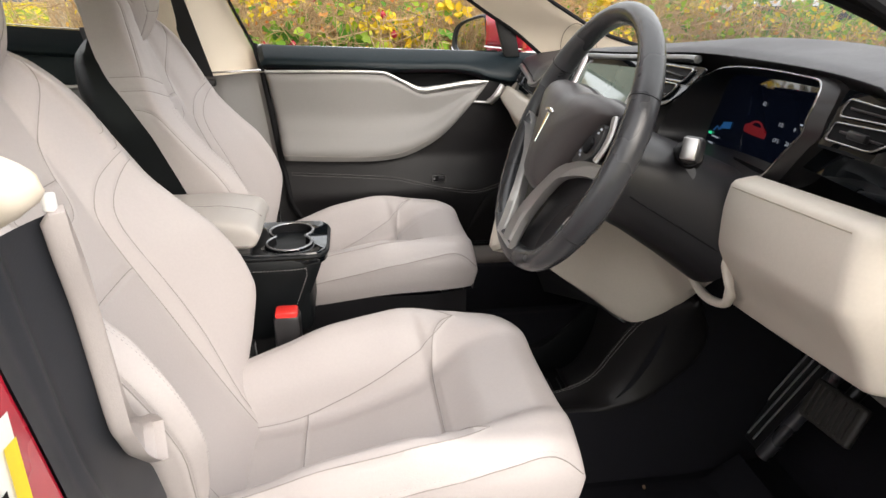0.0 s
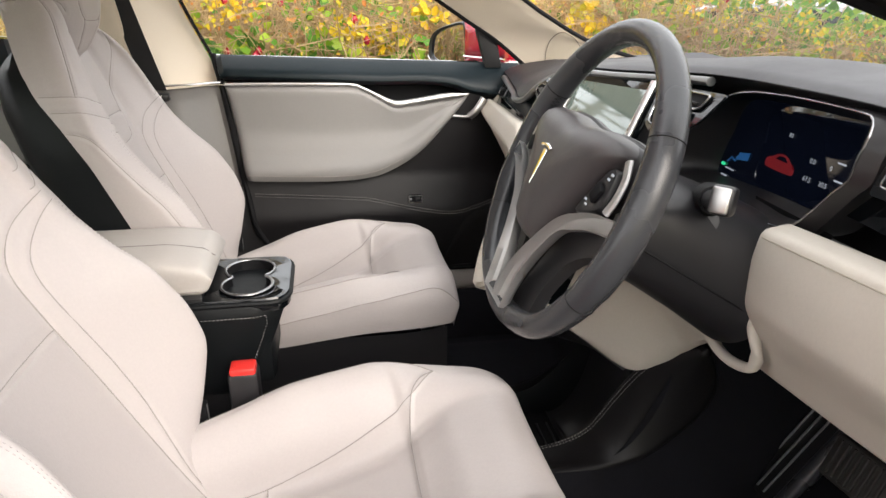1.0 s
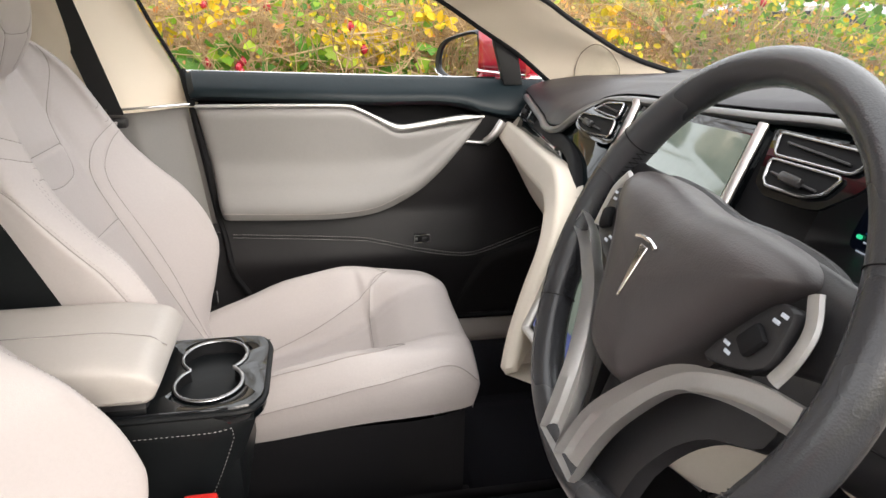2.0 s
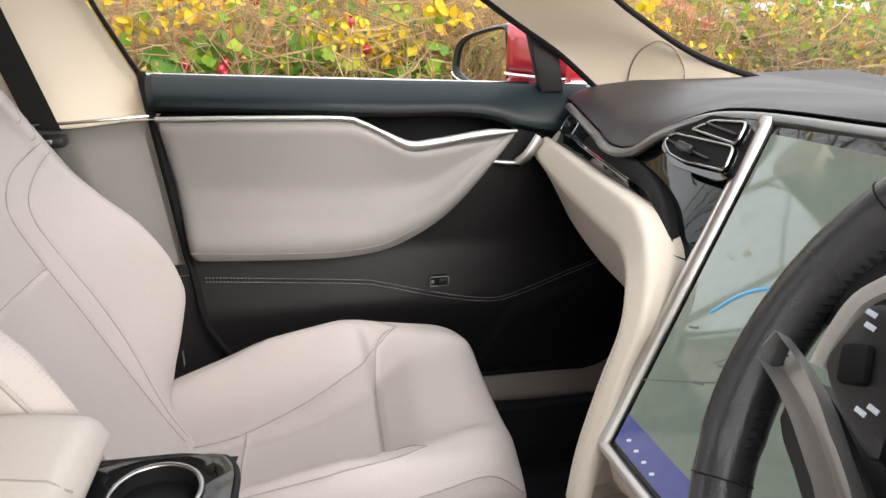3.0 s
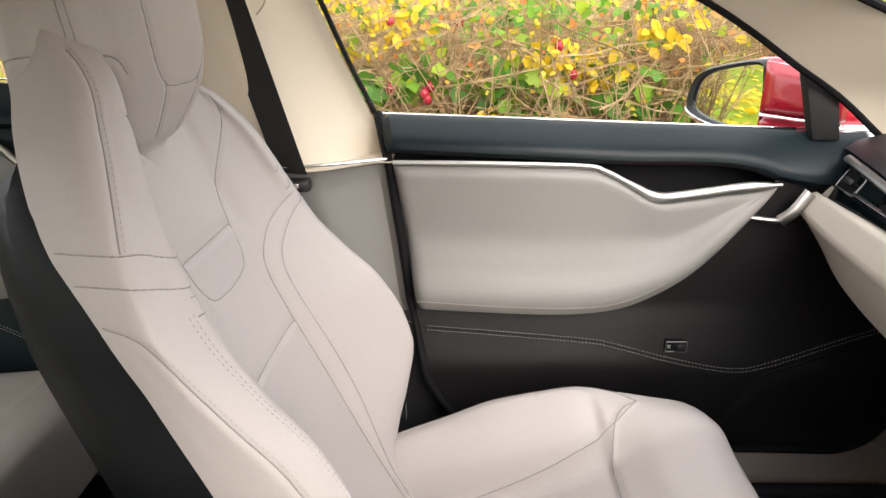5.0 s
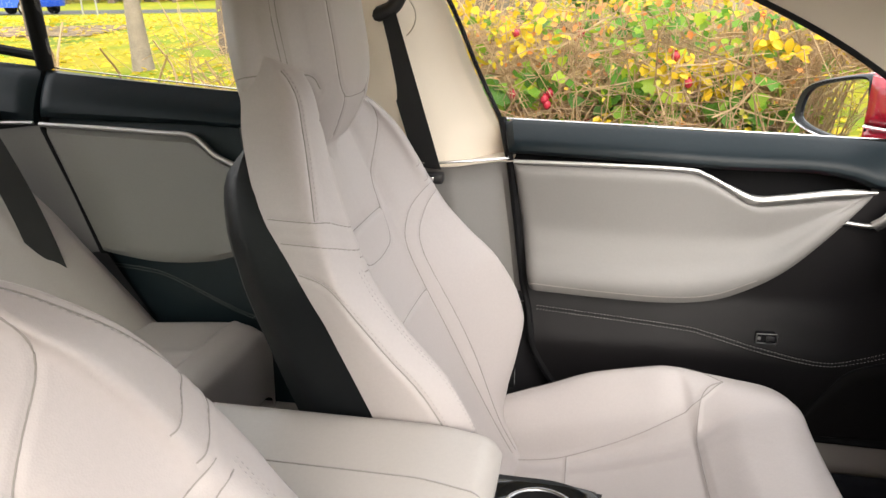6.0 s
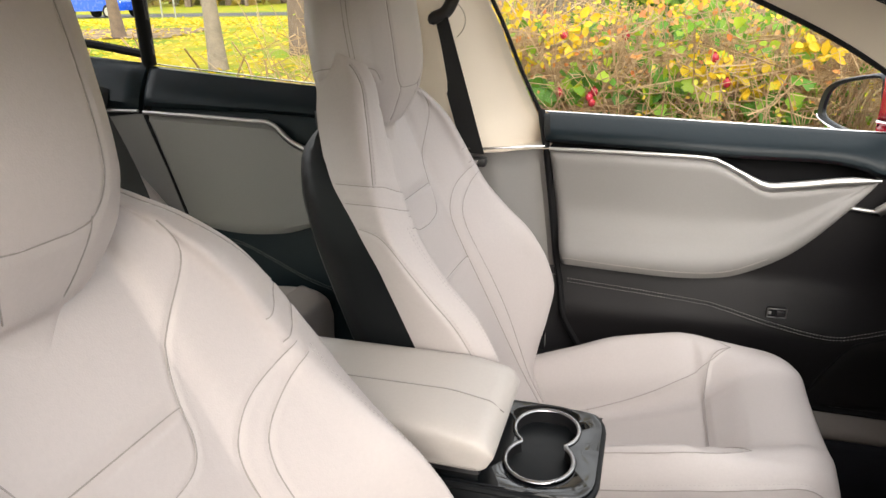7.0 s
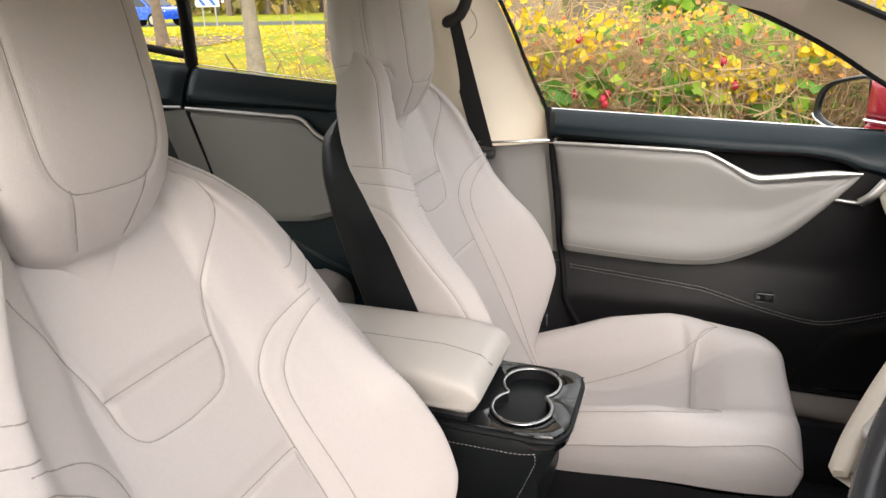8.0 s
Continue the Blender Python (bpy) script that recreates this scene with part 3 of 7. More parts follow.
def build_front_door():
    door = thing("front_door", "closed front car door with grey leather panel and dark lower skin", "car door", (0.15, 0.70, 0.40))

    def skin(u, v):
        x0 = rear_edge(0.438 + 0.492 * v)
        x1 = float(np.interp(v, [0, 0.05, 0.14, 0.33, 0.42, 0.55, 1.0], [0.508, 0.550, 0.574, 0.562, 0.553, 0.57, 0.60]))
        x = x0 + u * (x1 - x0)
        z = 0.438 + (0.407 + 0.085 * smoothstep(0.33, 0.39, x)) * v
        dish = 0.018 * smoothstep(0.30, 0.50, x) * bump1(z, 0.80, 0.12)
        return x, door_y(z) + dish, z
    part("door_skin", grid(skin, 60, 40), BROWNBLACK, door, "dark brown-black leatherette door skin", flip=True)
    top_e = [(-0.234, 0.968), (0.056, 0.955), (0.509, 0.938)]
    low_e = [(-0.220, 0.926), (0.0, 0.914), (0.136, 0.906), (0.266, 0.904), (0.328, 0.894), (0.364, 0.880), (0.440, 0.868), (0.50, 0.885)]
    fn = between(low_e, top_e, 64)

    def belt(u, v):
        p = fn(u, v)
        return p[0], 0.672 + 0.058 * v ** 1.6, p[1]
    part("belt_pad", slab(belt, 64, 14, 0.012, 0.016, back=0.03), BLACK_SKY, door, "black padded belt line", flip=True)
    trim_top = [(-0.212, 0.908), (-0.068, 0.906), (0.069, 0.902), (0.102, 0.894), (0.136, 0.877), (0.178, 0.856), (0.221, 0.858), (0.292, 0.868), (0.360, 0.874)]
    trim_bot = [(-0.178, 0.690), (-0.045, 0.682), (0.058, 0.680), (0.129, 0.689), (0.193, 0.717), (0.247, 0.755), (0.311, 0.819), (0.360, 0.872)]
    fn2 = between(trim_bot, trim_top, 90)

    # leans in at the top, hollow in the middle, and swells to an arm ledge at its foot
    bulge = curve1([0, 0.05, 0.12, 0.30, 0.52, 0.80, 1.0], [-0.012, -0.022, -0.026, -0.010, 0.001, -0.004, -0.010])

    def panel(u, v):
        p = fn2(u, v)
        return p[0], door_y(p[1]) + bulge(v) * (1 - u ** 3), p[1]
    part("armrest_panel", slab(panel, 90, 30, 0.012, 0.02, back=0.02), TRIM, door, "grey leather armrest panel", flip=True)
    strip = [(x, door_y(z) - 0.014, z + 0.004) for x, z in [tuple(p) for p in spline(trim_top, 10)]]
    n = len(strip)
    wide = [(0.0040 + 0.0050 * smoothstep(0.45, 0.65, k / n)) * (1 - 0.8 * smoothstep(0.90, 1.0, k / n)) for k in range(n)]
    part("trim_strip", tube(strip, wide, 12, flat=0.75, up=(0, 1, 0)), SATIN, door, "satin aluminium trim strip")
    rows = [(-0.164, 0.653), (0.073, 0.636), (0.127, 0.628), (0.217, 0.607), (0.311, 0.592), (0.368, 0.602), (0.456, 0.629), (0.56, 0.660)]
    for dz in (0.0030, -0.0030):
        pts = [(x, door_y(z + dz) - 0.0012, z + dz) for x, z in [tuple(p) for p in spline(rows, 10)]]
        tagged(part("stitching", stitches(pts, up=(0, 1, 0)), THREAD, door, "pale thread stitching"), kind="stuff")
    part("seam", tube([(x, door_y(z) - 0.0002, z) for x, z in [tuple(p) for p in spline(rows, 10)]], 0.0007, 6), RUBBER, door, "pressed seam")
    part("panel_seam", tube([(p[0], door_y(p[1] + 0.016) - 0.0375, p[1] + 0.018) for p in spline(trim_bot[:5], 8)], 0.0008, 5), SEAM, door, "sewn seam")
    part("edge_seal", tube([(rear_edge(z) - 0.006, door_y(z) + 0.004, z) for z in np.linspace(0.40, 0.97, 40)], 0.0075, 8), RUBBER, door, "black rubber door seal")
    # black sheet at the back of the slot, standing for its deep shade
    part("inner_recess", grid(lambda u, v: (-0.225 + 0.62 * u, door_y(0.86) + 0.052, 0.82 + 0.13 * v), 20, 4), RUBBER, door, "black sheet for the deep shade behind the grip", flip=True)
    lower = spline([(-0.06, 0.437), (0.10, 0.437), (0.30, 0.438), (0.45, 0.436), (0.508, 0.437), (0.552, 0.460), (0.575, 0.508), (0.570, 0.56), (0.562, 0.60), (0.552, 0.645), (0.55, 0.70)], 8)
    part("lower_seal", tube([(x, door_y(z) + 0.006, z) for x, z in [tuple(p) for p in lower]], 0.0085, 8), RUBBER, door, "black rubber lower door seal")
    part("glass_pane", grid(lambda u, v: (-0.27 + 0.72 * u - 0.10 * v, 0.742 - 0.24 * 0.36 * v, 0.93 + 0.36 * v), 6, 6), PANE, door, "clear door window glass").visible_shadow = False
    part("quarter_post", prism([(0.378, 1.048), (0.410, 0.935), (0.450, 0.935), (0.434, 1.016)], Matrix(((1, 0, 0, 0), (0, 0, -1, 0.716), (0, 1, 0, 0), (0, 0, 0, 1))), 0.02, 0.002), QBLACK, door, "black quarter window post")
    part("waist_moulding", tube([(-0.245, 0.748, 0.9695), (0.056, 0.748, 0.9570), (0.515, 0.735, 0.9400)], 0.0017, 8), CHROME, door, "bright waist moulding")
    # pocket cover: a flush panel inside a fine groove
    pk_top = [(0.290, 0.452), (0.306, 0.498), (0.330, 0.543), (0.345, 0.568), (0.366, 0.587), (0.424, 0.606), (0.546, 0.642)]
    pk_bot = [(0.292, 0.446), (0.36, 0.444), (0.46, 0.444), (0.510, 0.446), (0.548, 0.466), (0.566, 0.510), (0.548, 0.630)]
    fn3 = between(pk_bot, pk_top, 40)
    part("door_pocket", slab(lambda u, v: (fn3(u, v)[0], door_y(fn3(u, v)[1]) + 0.0005, fn3(u, v)[1]), 40, 16, 0.004, 0.003, back=0.01), BROWNBLACK, door, "black door pocket cover", flip=True)
    part("pocket_groove", tube([(x, door_y(z) - 0.0006, z) for x, z in [tuple(p) for p in spline(pk_top, 8)]], 0.0021, 6, up=(0, 1, 0)), RUBBER, door, "groove round the pocket cover")
    sw = part("window_switch", box(0.206, 0.238, 0.617, 0.634, 0.6215, 0.6385, 0.003), RUBBER, door, "black window switch panel")
    part("switch_frame", tube(resample([(0.206, 0.6165, 0.6215), (0.238, 0.6165, 0.6215), (0.238, 0.6165, 0.6385), (0.206, 0.6165, 0.6385), (0.206, 0.6165, 0.6215)], 41)[:-1], 0.0010, 6, closed=True, up=(0, 1, 0)), SATIN, sw, "chrome switch frame")
    part("switch_key", box(0.221, 0.236, 0.612, 0.618, 0.6245, 0.6355, 0.003), PLASTIC, sw, "black rocker key")
    part("key_mark", box(0.208, 0.213, 0.6160, 0.6172, 0.627, 0.633, 0.0003), SILVER, sw, "pale key mark")
    hd = part("door_handle", join(tube(spline([(0.318, 0.662, 0.826), (0.350, 0.655, 0.824), (0.366, 0.650, 0.826)], 6), 0.004, 10), tube(spline([(0.362, 0.652, 0.824), (0.378, 0.647, 0.840), (0.398, 0.650, 0.868)], 8), 0.0095, 12, flat=0.6, up=(0, 1, 0))), SATIN, door, "satin metal door handle")
    return door


build_front_door()


# ---- sills and footwells ----
SILL = material("sill_plastic", (0.16, 0.138, 0.122), 0.40, grain=900, bump=0.12)
piece("sill_trim", slab(lambda u, v: (-0.10 + 0.74 * u, 0.600 + 0.045 * v, 0.388 + 0.052 * v + 0.006 * math.sin(math.pi * v)), 30, 10, 0.006, 0.010, back=0.02), SILL, "brown-grey plastic door sill trim", "sill trim", kind="structure", flip=True)
piece("sill_top", box(-1.4, 0.9, 0.606, 0.68, 0.366, 0.387, 0.008), SILL, "brown-black plastic sill cover", "sill trim", kind="structure")
piece("sill_side", box(-1.4, 0.9, 0.576, 0.604, 0.22, 0.384, 0.006), CARPET, "black carpeted sill side", "sill", kind="structure")
piece("body_side", box(-1.6, 1.2, 0.69, 0.90, 0.12, 0.60, 0.02), PAINT, "red painted body side", "car body", kind="structure")
KICK_X = curve1([0, 0.25, 0.5, 0.75, 1.0], [0.556, 0.580, 0.605, 0.632, 0.665])
KICK_Y = curve1([0, 0.25, 0.5, 0.75, 1.0], [0.646, 0.626, 0.618, 0.626, 0.668])
piece("kick_panel", grid(lambda u, v: (KICK_X(u) + 0.02 * (1 - v) ** 4, KICK_Y(u) + 0.02 * v - 0.012 * (1 - v) ** 6, 0.372 + 0.50 * v), 24, 20), SILL, "brown-grey plastic footwell side panel", "kick panel", kind="structure", flip=True)
piece("kick_lining", grid(lambda u, v: (0.655 + 0.30 * u, 0.662, 0.25 + 0.66 * v), 6, 6), CARPET, "black carpeted footwell side", "footwell side", kind="structure", flip=True)
piece("kick_panel", grid(lambda u, v: (0.50 + 0.45 * u, -0.735, 0.25 + 0.70 * v), 10, 10), PLASTIC, "black plastic footwell side panel", "kick panel", kind="structure")
piece("floor_mat", slab(lambda u, v: (0.27 + 0.42 * u, 0.14 + 0.40 * v, 0.256 + 0.10 * smoothstep(0.75, 1, u)), 16, 14, 0.008, 0.01), CARPET, "black carpet passenger floor mat", "floor mat", group="floor mats")
piece("floor_mat", slab(lambda u, v: (0.25 + 0.44 * u, -0.60 + 0.42 * v, 0.256 + 0.05 * smoothstep(0.85, 1, u)), 16, 14, 0.008, 0.01), CARPET, "black carpet driver floor mat with crumbs", "floor mat", group="floor mats")


# ---- left B pillar with the belt ----
def build_pillar():
    pil = thing("pillar_trim", "cream B-pillar cover above a grey leather panel", "pillar trim", (-0.40, 0.68, 0.25), kind="structure")
    edge = curve1([0.90, 0.97, 1.064, 1.139, 1.195, 1.32], [-0.222, -0.251, -0.290, -0.317, -0.341, -0.40])

    def cream(u, v):
        z = 0.908 + 0.407 * v
        x1 = edge(z)
        x = x1 - 0.30 * u
        lean = -0.24 * max(0, z - 0.97)
        y = 0.738 + lean - 0.115 * smoothstep(0.0, 0.42, u) + 0.10 * smoothstep(0.72, 1.0, u)
        return x, y, z
    part("pillar_cover", grid(cream, 40, 30), CREAM, pil, "cream pillar cover", flip=False)

    def grey(u, v):
        z = 0.66 + 0.25 * v
        x = rear_edge(z) - 0.012 - 0.20 * u
        return x, 0.672 - 0.028 * (0.91 - z) / 0.25 - 0.05 * smoothstep(0.0, 0.5, u), z
    part("lower_panel", slab(grey, 24, 16, 0.008, 0.01, back=0.01), TRIM, pil, "grey leather lower panel")
    part("silver_line", tube([(-0.222, 0.668, 0.916), (-0.28, 0.640, 0.917), (-0.34, 0.615, 0.918), (-0.42, 0.605, 0.918)], 0.0024, 8), DARKCHROME, pil, "thin satin strip")
    part("ledge", grid(lambda u, v: (-0.214 - 0.24 * u, (1 - v) * (0.667 - 0.05 * smoothstep(0.0, 0.5, u)) + v * 0.742, 0.9105), 12, 4), CREAM, pil, "cream ledge under the cover")
    part("window_seal", tube([(edge(z) + 0.006, 0.744 - 0.24 * max(0, z - 0.97), z) for z in np.linspace(0.96, 1.31, 20)], 0.0042, 8), RUBBER, pil, "black window seal")
    part("pillar_foot", grid(lambda u, v: (rear_edge(0.38 + 0.30 * v) - 0.012 - 0.30 * u, 0.64 - 0.04 * u, 0.38 + 0.30 * v), 10, 10), PLASTIC, pil, "black plastic pillar foot")
    return pil


pillar = build_pillar()
belt = thing("seat_belt", "black webbing seat belt hanging from a pillar loop", "seat belt", (-0.40, 0.61, 0.9))
part("webbing", grid(lambda u, v: (-0.412 + 0.062 * v + (u - 0.5) * 0.046, 0.598 + 0.012 * v - 0.012 * (u - 0.5), 1.16 - 0.25 * v), 6, 16), BELT, belt, "black belt webbing", smooth=True)
part("loop", tube(spline([(-0.440, 0.604, 1.150), (-0.418, 0.600, 1.158), (-0.396, 0.602, 1.168), (-0.384, 0.606, 1.188), (-0.380, 0.612, 1.205)], 6), 0.012, 10), PLASTIC, belt, "black plastic belt loop")
part("guide", box(-0.362, -0.322, 0.588, 0.612, 0.888, 0.905, 0.004), PLASTIC, belt, "black belt guide")
part("tongue", box(-0.350, -0.336, 0.585, 0.590, 0.895, 0.902, 0.001), CHROME, belt, "steel belt tongue")
part("loop_cover", tube([(-0.412 + 0.044 * math.cos(a), 0.624 - 0.012 * math.sin(a) + 0.010 * math.cos(2 * a), 1.155 + 0.042 * math.sin(a)) for a in np.linspace(math.pi * 0.75, math.pi * 2.3, 30)], 0.0011, 5), material("cover_line", (0.50, 0.43, 0.33), 0.9), pillar, "fine edge of the belt loop cover")


# ---- A pillar, windows, roof ----
def build_apillar(side):
    name = "left" if side > 0 else "right"
    W = [(0.10, 0.600, 1.190), (0.211, 0.640, 1.137), (0.284, 0.660, 1.097), (0.357, 0.672, 1.050), (0.434, 0.684, 1.002), (0.512, 0.694, 0.940)]
    V = [(0.24, 0.520, 1.190), (0.345, 0.555, 1.145), (0.446, 0.580, 1.105), (0.520, 0.600, 1.061), (0.660, 0.630, 0.990), (0.86, 0.660, 0.930)]
    if side < 0:
        W = [(x + 0.10, y, z + 0.035) for x, y, z in W]
        V = [(x, y, z + 0.006) for x, y, z in V]
    A, B = resample(spline(W, 8), 40), resample(spline(V, 8), 40)

    def fn(u, v):
        k = int(round(v * 39))
        p = (1 - u) * A[k] + u * B[k]
        return p[0], side * (p[1] - 0.026 * math.sin(math.pi * u)), p[2] + 0.018 * math.sin(math.pi * u)
    pil = thing("pillar_trim", "cream fabric A-pillar cover beside the windscreen", "pillar trim", (0.5, side * 0.69, 0.94), kind="structure")
    part("pillar_cover", grid(fn, 20, 40), CREAM, pil, flip=side < 0)
    part("window_seal", tube([(p[0], side * (p[1] + 0.004), p[2] - 0.002) for p in A], 0.006, 8), RUBBER, pil, "black rubber window seal")
    part("screen_seal", tube([(p[0] + 0.002, side * (p[1] + 0.004), p[2] + 0.004) for p in B], 0.006, 8), RUBBER, pil, "black windscreen edge band")
    return pil


apillar_left = build_apillar(1)
grille = resample(spline([(0.554, 0.955), (0.551, 0.985), (0.556, 1.010), (0.571, 1.024), (0.588, 1.020), (0.605, 1.010), (0.625, 0.992), (0.639, 0.974), (0.645, 0.958)], 6), 24)
_pp = np.array([tuple(q.co) for q in apillar_left.children[0].data.vertices]) + np.array(tuple(apillar_left.location))


def on_pillar(x, z, lift):
    d = (_pp[:, 0] - x) ** 2 + (_pp[:, 2] - z) ** 2
    k = np.argsort(d)[:4]
    return x, float(np.average(_pp[k, 1], weights=1 / (d[k] + 1e-6))) - lift, z


part("speaker_grille", grid(lambda u, v: on_pillar((1 - v) * (0.554 + 0.091 * u) + v * grille[int(round(u * 23))][0], (1 - v) * 0.955 + v * grille[int(round(u * 23))][1], 0.0022), 24, 12), material("perforated_cream", (0.72, 0.64, 0.51), 0.85, grain=900, bump=0.9, vary=0.12), apillar_left, "perforated cream speaker grille", flip=True)
# the shade at the grille's edge, drawn as a darker cream line
part("grille_edge", tube([on_pillar(p[0], p[1], 0.0018) for p in grille], 0.0011, 5), material("cream_shadow", (0.30, 0.25, 0.19), 0.9), apillar_left, "fine shade line round the grille")
build_apillar(-1)
piece("windscreen", grid(lambda u, v: (0.93 - 0.75 * v + 0.06 * math.sin(math.pi * u), 0.70 - 1.40 * u + (0.14 * v) * (u - 0.5) * 2, 0.90 + 0.36 * v + 0.015 * math.sin(math.pi * u)), 20, 12), PANE, "clear laminated windscreen glass", "windscreen", kind="structure").visible_shadow = False
piece("roof_lining", grid(lambda u, v: (0.08 - 0.12 * v, 0.60 - 1.20 * u, 1.27 + 0.05 * math.sin(math.pi * u) + 0.04 * v), 16, 6), CREAM, "cream headlining at the windscreen header", "roof", kind="structure")
for s in (1, -1):
    piece("roof_rail", tube([(0.085, s * 0.585, 1.250), (-0.2, s * 0.56, 1.325), (-0.8, s * 0.54, 1.345), (-1.5, s * 0.50, 1.27)], 0.045, 12), CREAM, "cream cloth roof side rail", "roof rail", kind="structure")
# solid roof above the view, added to keep sky light off the seats
piece("headlining", grid(lambda u, v: (0.00 - 1.45 * v, 0.54 - 1.08 * u, 1.30 + 0.05 * math.sin(math.pi * u) + 0.03 * math.sin(math.pi * v)), 16, 12), CREAM, "added cream cloth headlining, out of view under the roof", "ceiling", kind="structure")
piece("roof_skin", slab(lambda u, v: (0.06 - 1.52 * v, 0.62 - 1.24 * u, 1.325 + 0.05 * math.sin(math.pi * u) + 0.03 * math.sin(math.pi * v)), 16, 12, 0.01, 0.03, back=0.02), PAINT, "added opaque red roof, out of view", "roof", kind="structure")


# ---- near B pillar, beside the open driver's door ----
def near_pillar():
    pil = thing("door_post", "near door post with cream cover, black jamb and red body edge", "door post", (-0.2, -0.75, 0.25), kind="structure")

    def jamb(u, v):
        z = 0.30 + 0.70 * v
        inner = float(np.interp(z, [0.30, 0.66, 0.71, 0.775, 0.805, 0.852, 0.905, 0.957, 1.0, 1.08], [-0.57, -0.575, -0.595, -0.640, -0.660, -0.672, -0.680, -0.688, -0.698, -0.704]))
        outer = float(np.interp(z, [0.30, 0.6, 0.82, 0.893, 0.954, 1.08], [-0.70, -0.71, -0.759, -0.779, -0.797, -0.81]))
        y = inner + (outer - inner) * u
        return -0.204 - 0.012 * math.sin(math.pi * u) + 0.006 * bump1(u, 0.55, 0.08), y, z
    part("jamb", grid(jamb, 20, 40), material("jamb_plastic", (0.022, 0.024, 0.030), 0.45), pil, "grey-black plastic door jamb")

    def strip(u, v):
        a = [(-0.712, 1.004), (-0.709, 0.985), (-0.704, 0.961), (-0.693, 0.921), (-0.685, 0.869), (-0.677, 0.812), (-0.668, 0.793), (-0.652, 0.766), (-0.622, 0.736), (-0.604, 0.724)]
        b = [(-0.698, 1.004), (-0.690, 0.985), (-0.681, 0.955), (-0.676, 0.921), (-0.668, 0.874), (-0.660, 0.832), (-0.647, 0.803), (-0.630, 0.790), (-0.606, 0.776), (-0.582, 0.752)]
        A, B = resample(spline(a, 6), 40), resample(spline(b, 6), 40)
        k = int(round(v * 39))
        p = (1 - u) * A[k] + u * B[k]
        return -0.196 - 0.006 * u, p[0], p[1]
    part("edge_trim", slab(strip, 10, 40, 0.007, 0.008, back=0.010), SEAT, pil, "pale grey leather edge trim", flip=True)
    # the cloth cover swells out above the jamb and draws back inwards
    lo = curve1([0, 0.5, 0.8, 0.93, 1.0], [1.036, 1.014, 1.003, 1.004, 1.012])
    hi = curve1([0, 0.6, 0.82, 0.93, 1.0], [1.104, 1.062, 1.045, 1.034, 1.024])

    def cover(u, v):
        return -0.205 - 0.10 * (1 - u) * v, -0.84 + 0.138 * u, 0.006 + lo(u) + (hi(u) - lo(u)) * v
    part("cream_cover", slab(cover, 28, 20, 0.014, 0.016, back=0.05), CREAM, pil, "cream cloth pillar cover", flip=True)
    part("clip", box(-0.202, -0.194, -0.707, -0.698, 1.004, 1.016, 0.002), material("white_clip", (0.75, 0.75, 0.74), 0.35), pil, "white plastic clip")

    def red(u, v):
        z = 0.30 + 0.70 * v
        o = float(np.interp(z, [0.30, 0.6, 0.82, 0.893, 0.954, 1.08], [-0.70, -0.71, -0.759, -0.779, -0.797, -0.81]))
        return -0.206 - 0.02 * u, o - 0.16 * u, z
    part("body_edge", grid(red, 8, 20), PAINT, pil, "glossy red body edge")
    st = part("sticker", slab(lambda u, v: (-0.203 - 0.004 * u, -0.800 - 0.05 * u, 0.80 + 0.117 * v), 4, 6, 0.0006, 0.001), material("sticker_white", (0.75, 0.74, 0.70), 0.5), pil, "white and yellow paper sticker")
    part("sticker_band", slab(lambda u, v: (-0.2018 - 0.001 * u, -0.8005 - 0.013 * u, 0.80 + 0.10 * v), 3, 6, 0.0006, 0.001), material("sticker_yellow", (0.75, 0.55, 0.03), 0.5), st, "yellow band")
    for k in range(4):
        part("print_bar", slab(lambda u, v: (-0.2015, -0.823 - 0.016 * u, 0.82 + 0.018 * k + 0.006 * v), 2, 2, 0.0006, 0.0005), RUBBER, st, "grey printed bar")
    return pil


near_pillar()


# ---- rear of the cabin ----
def rdoor_y(z):
    return float(np.interp(z, [0.40, 0.60, 0.70, 0.95, 1.05], [0.62, 0.63, 0.655, 0.685, 0.735]))


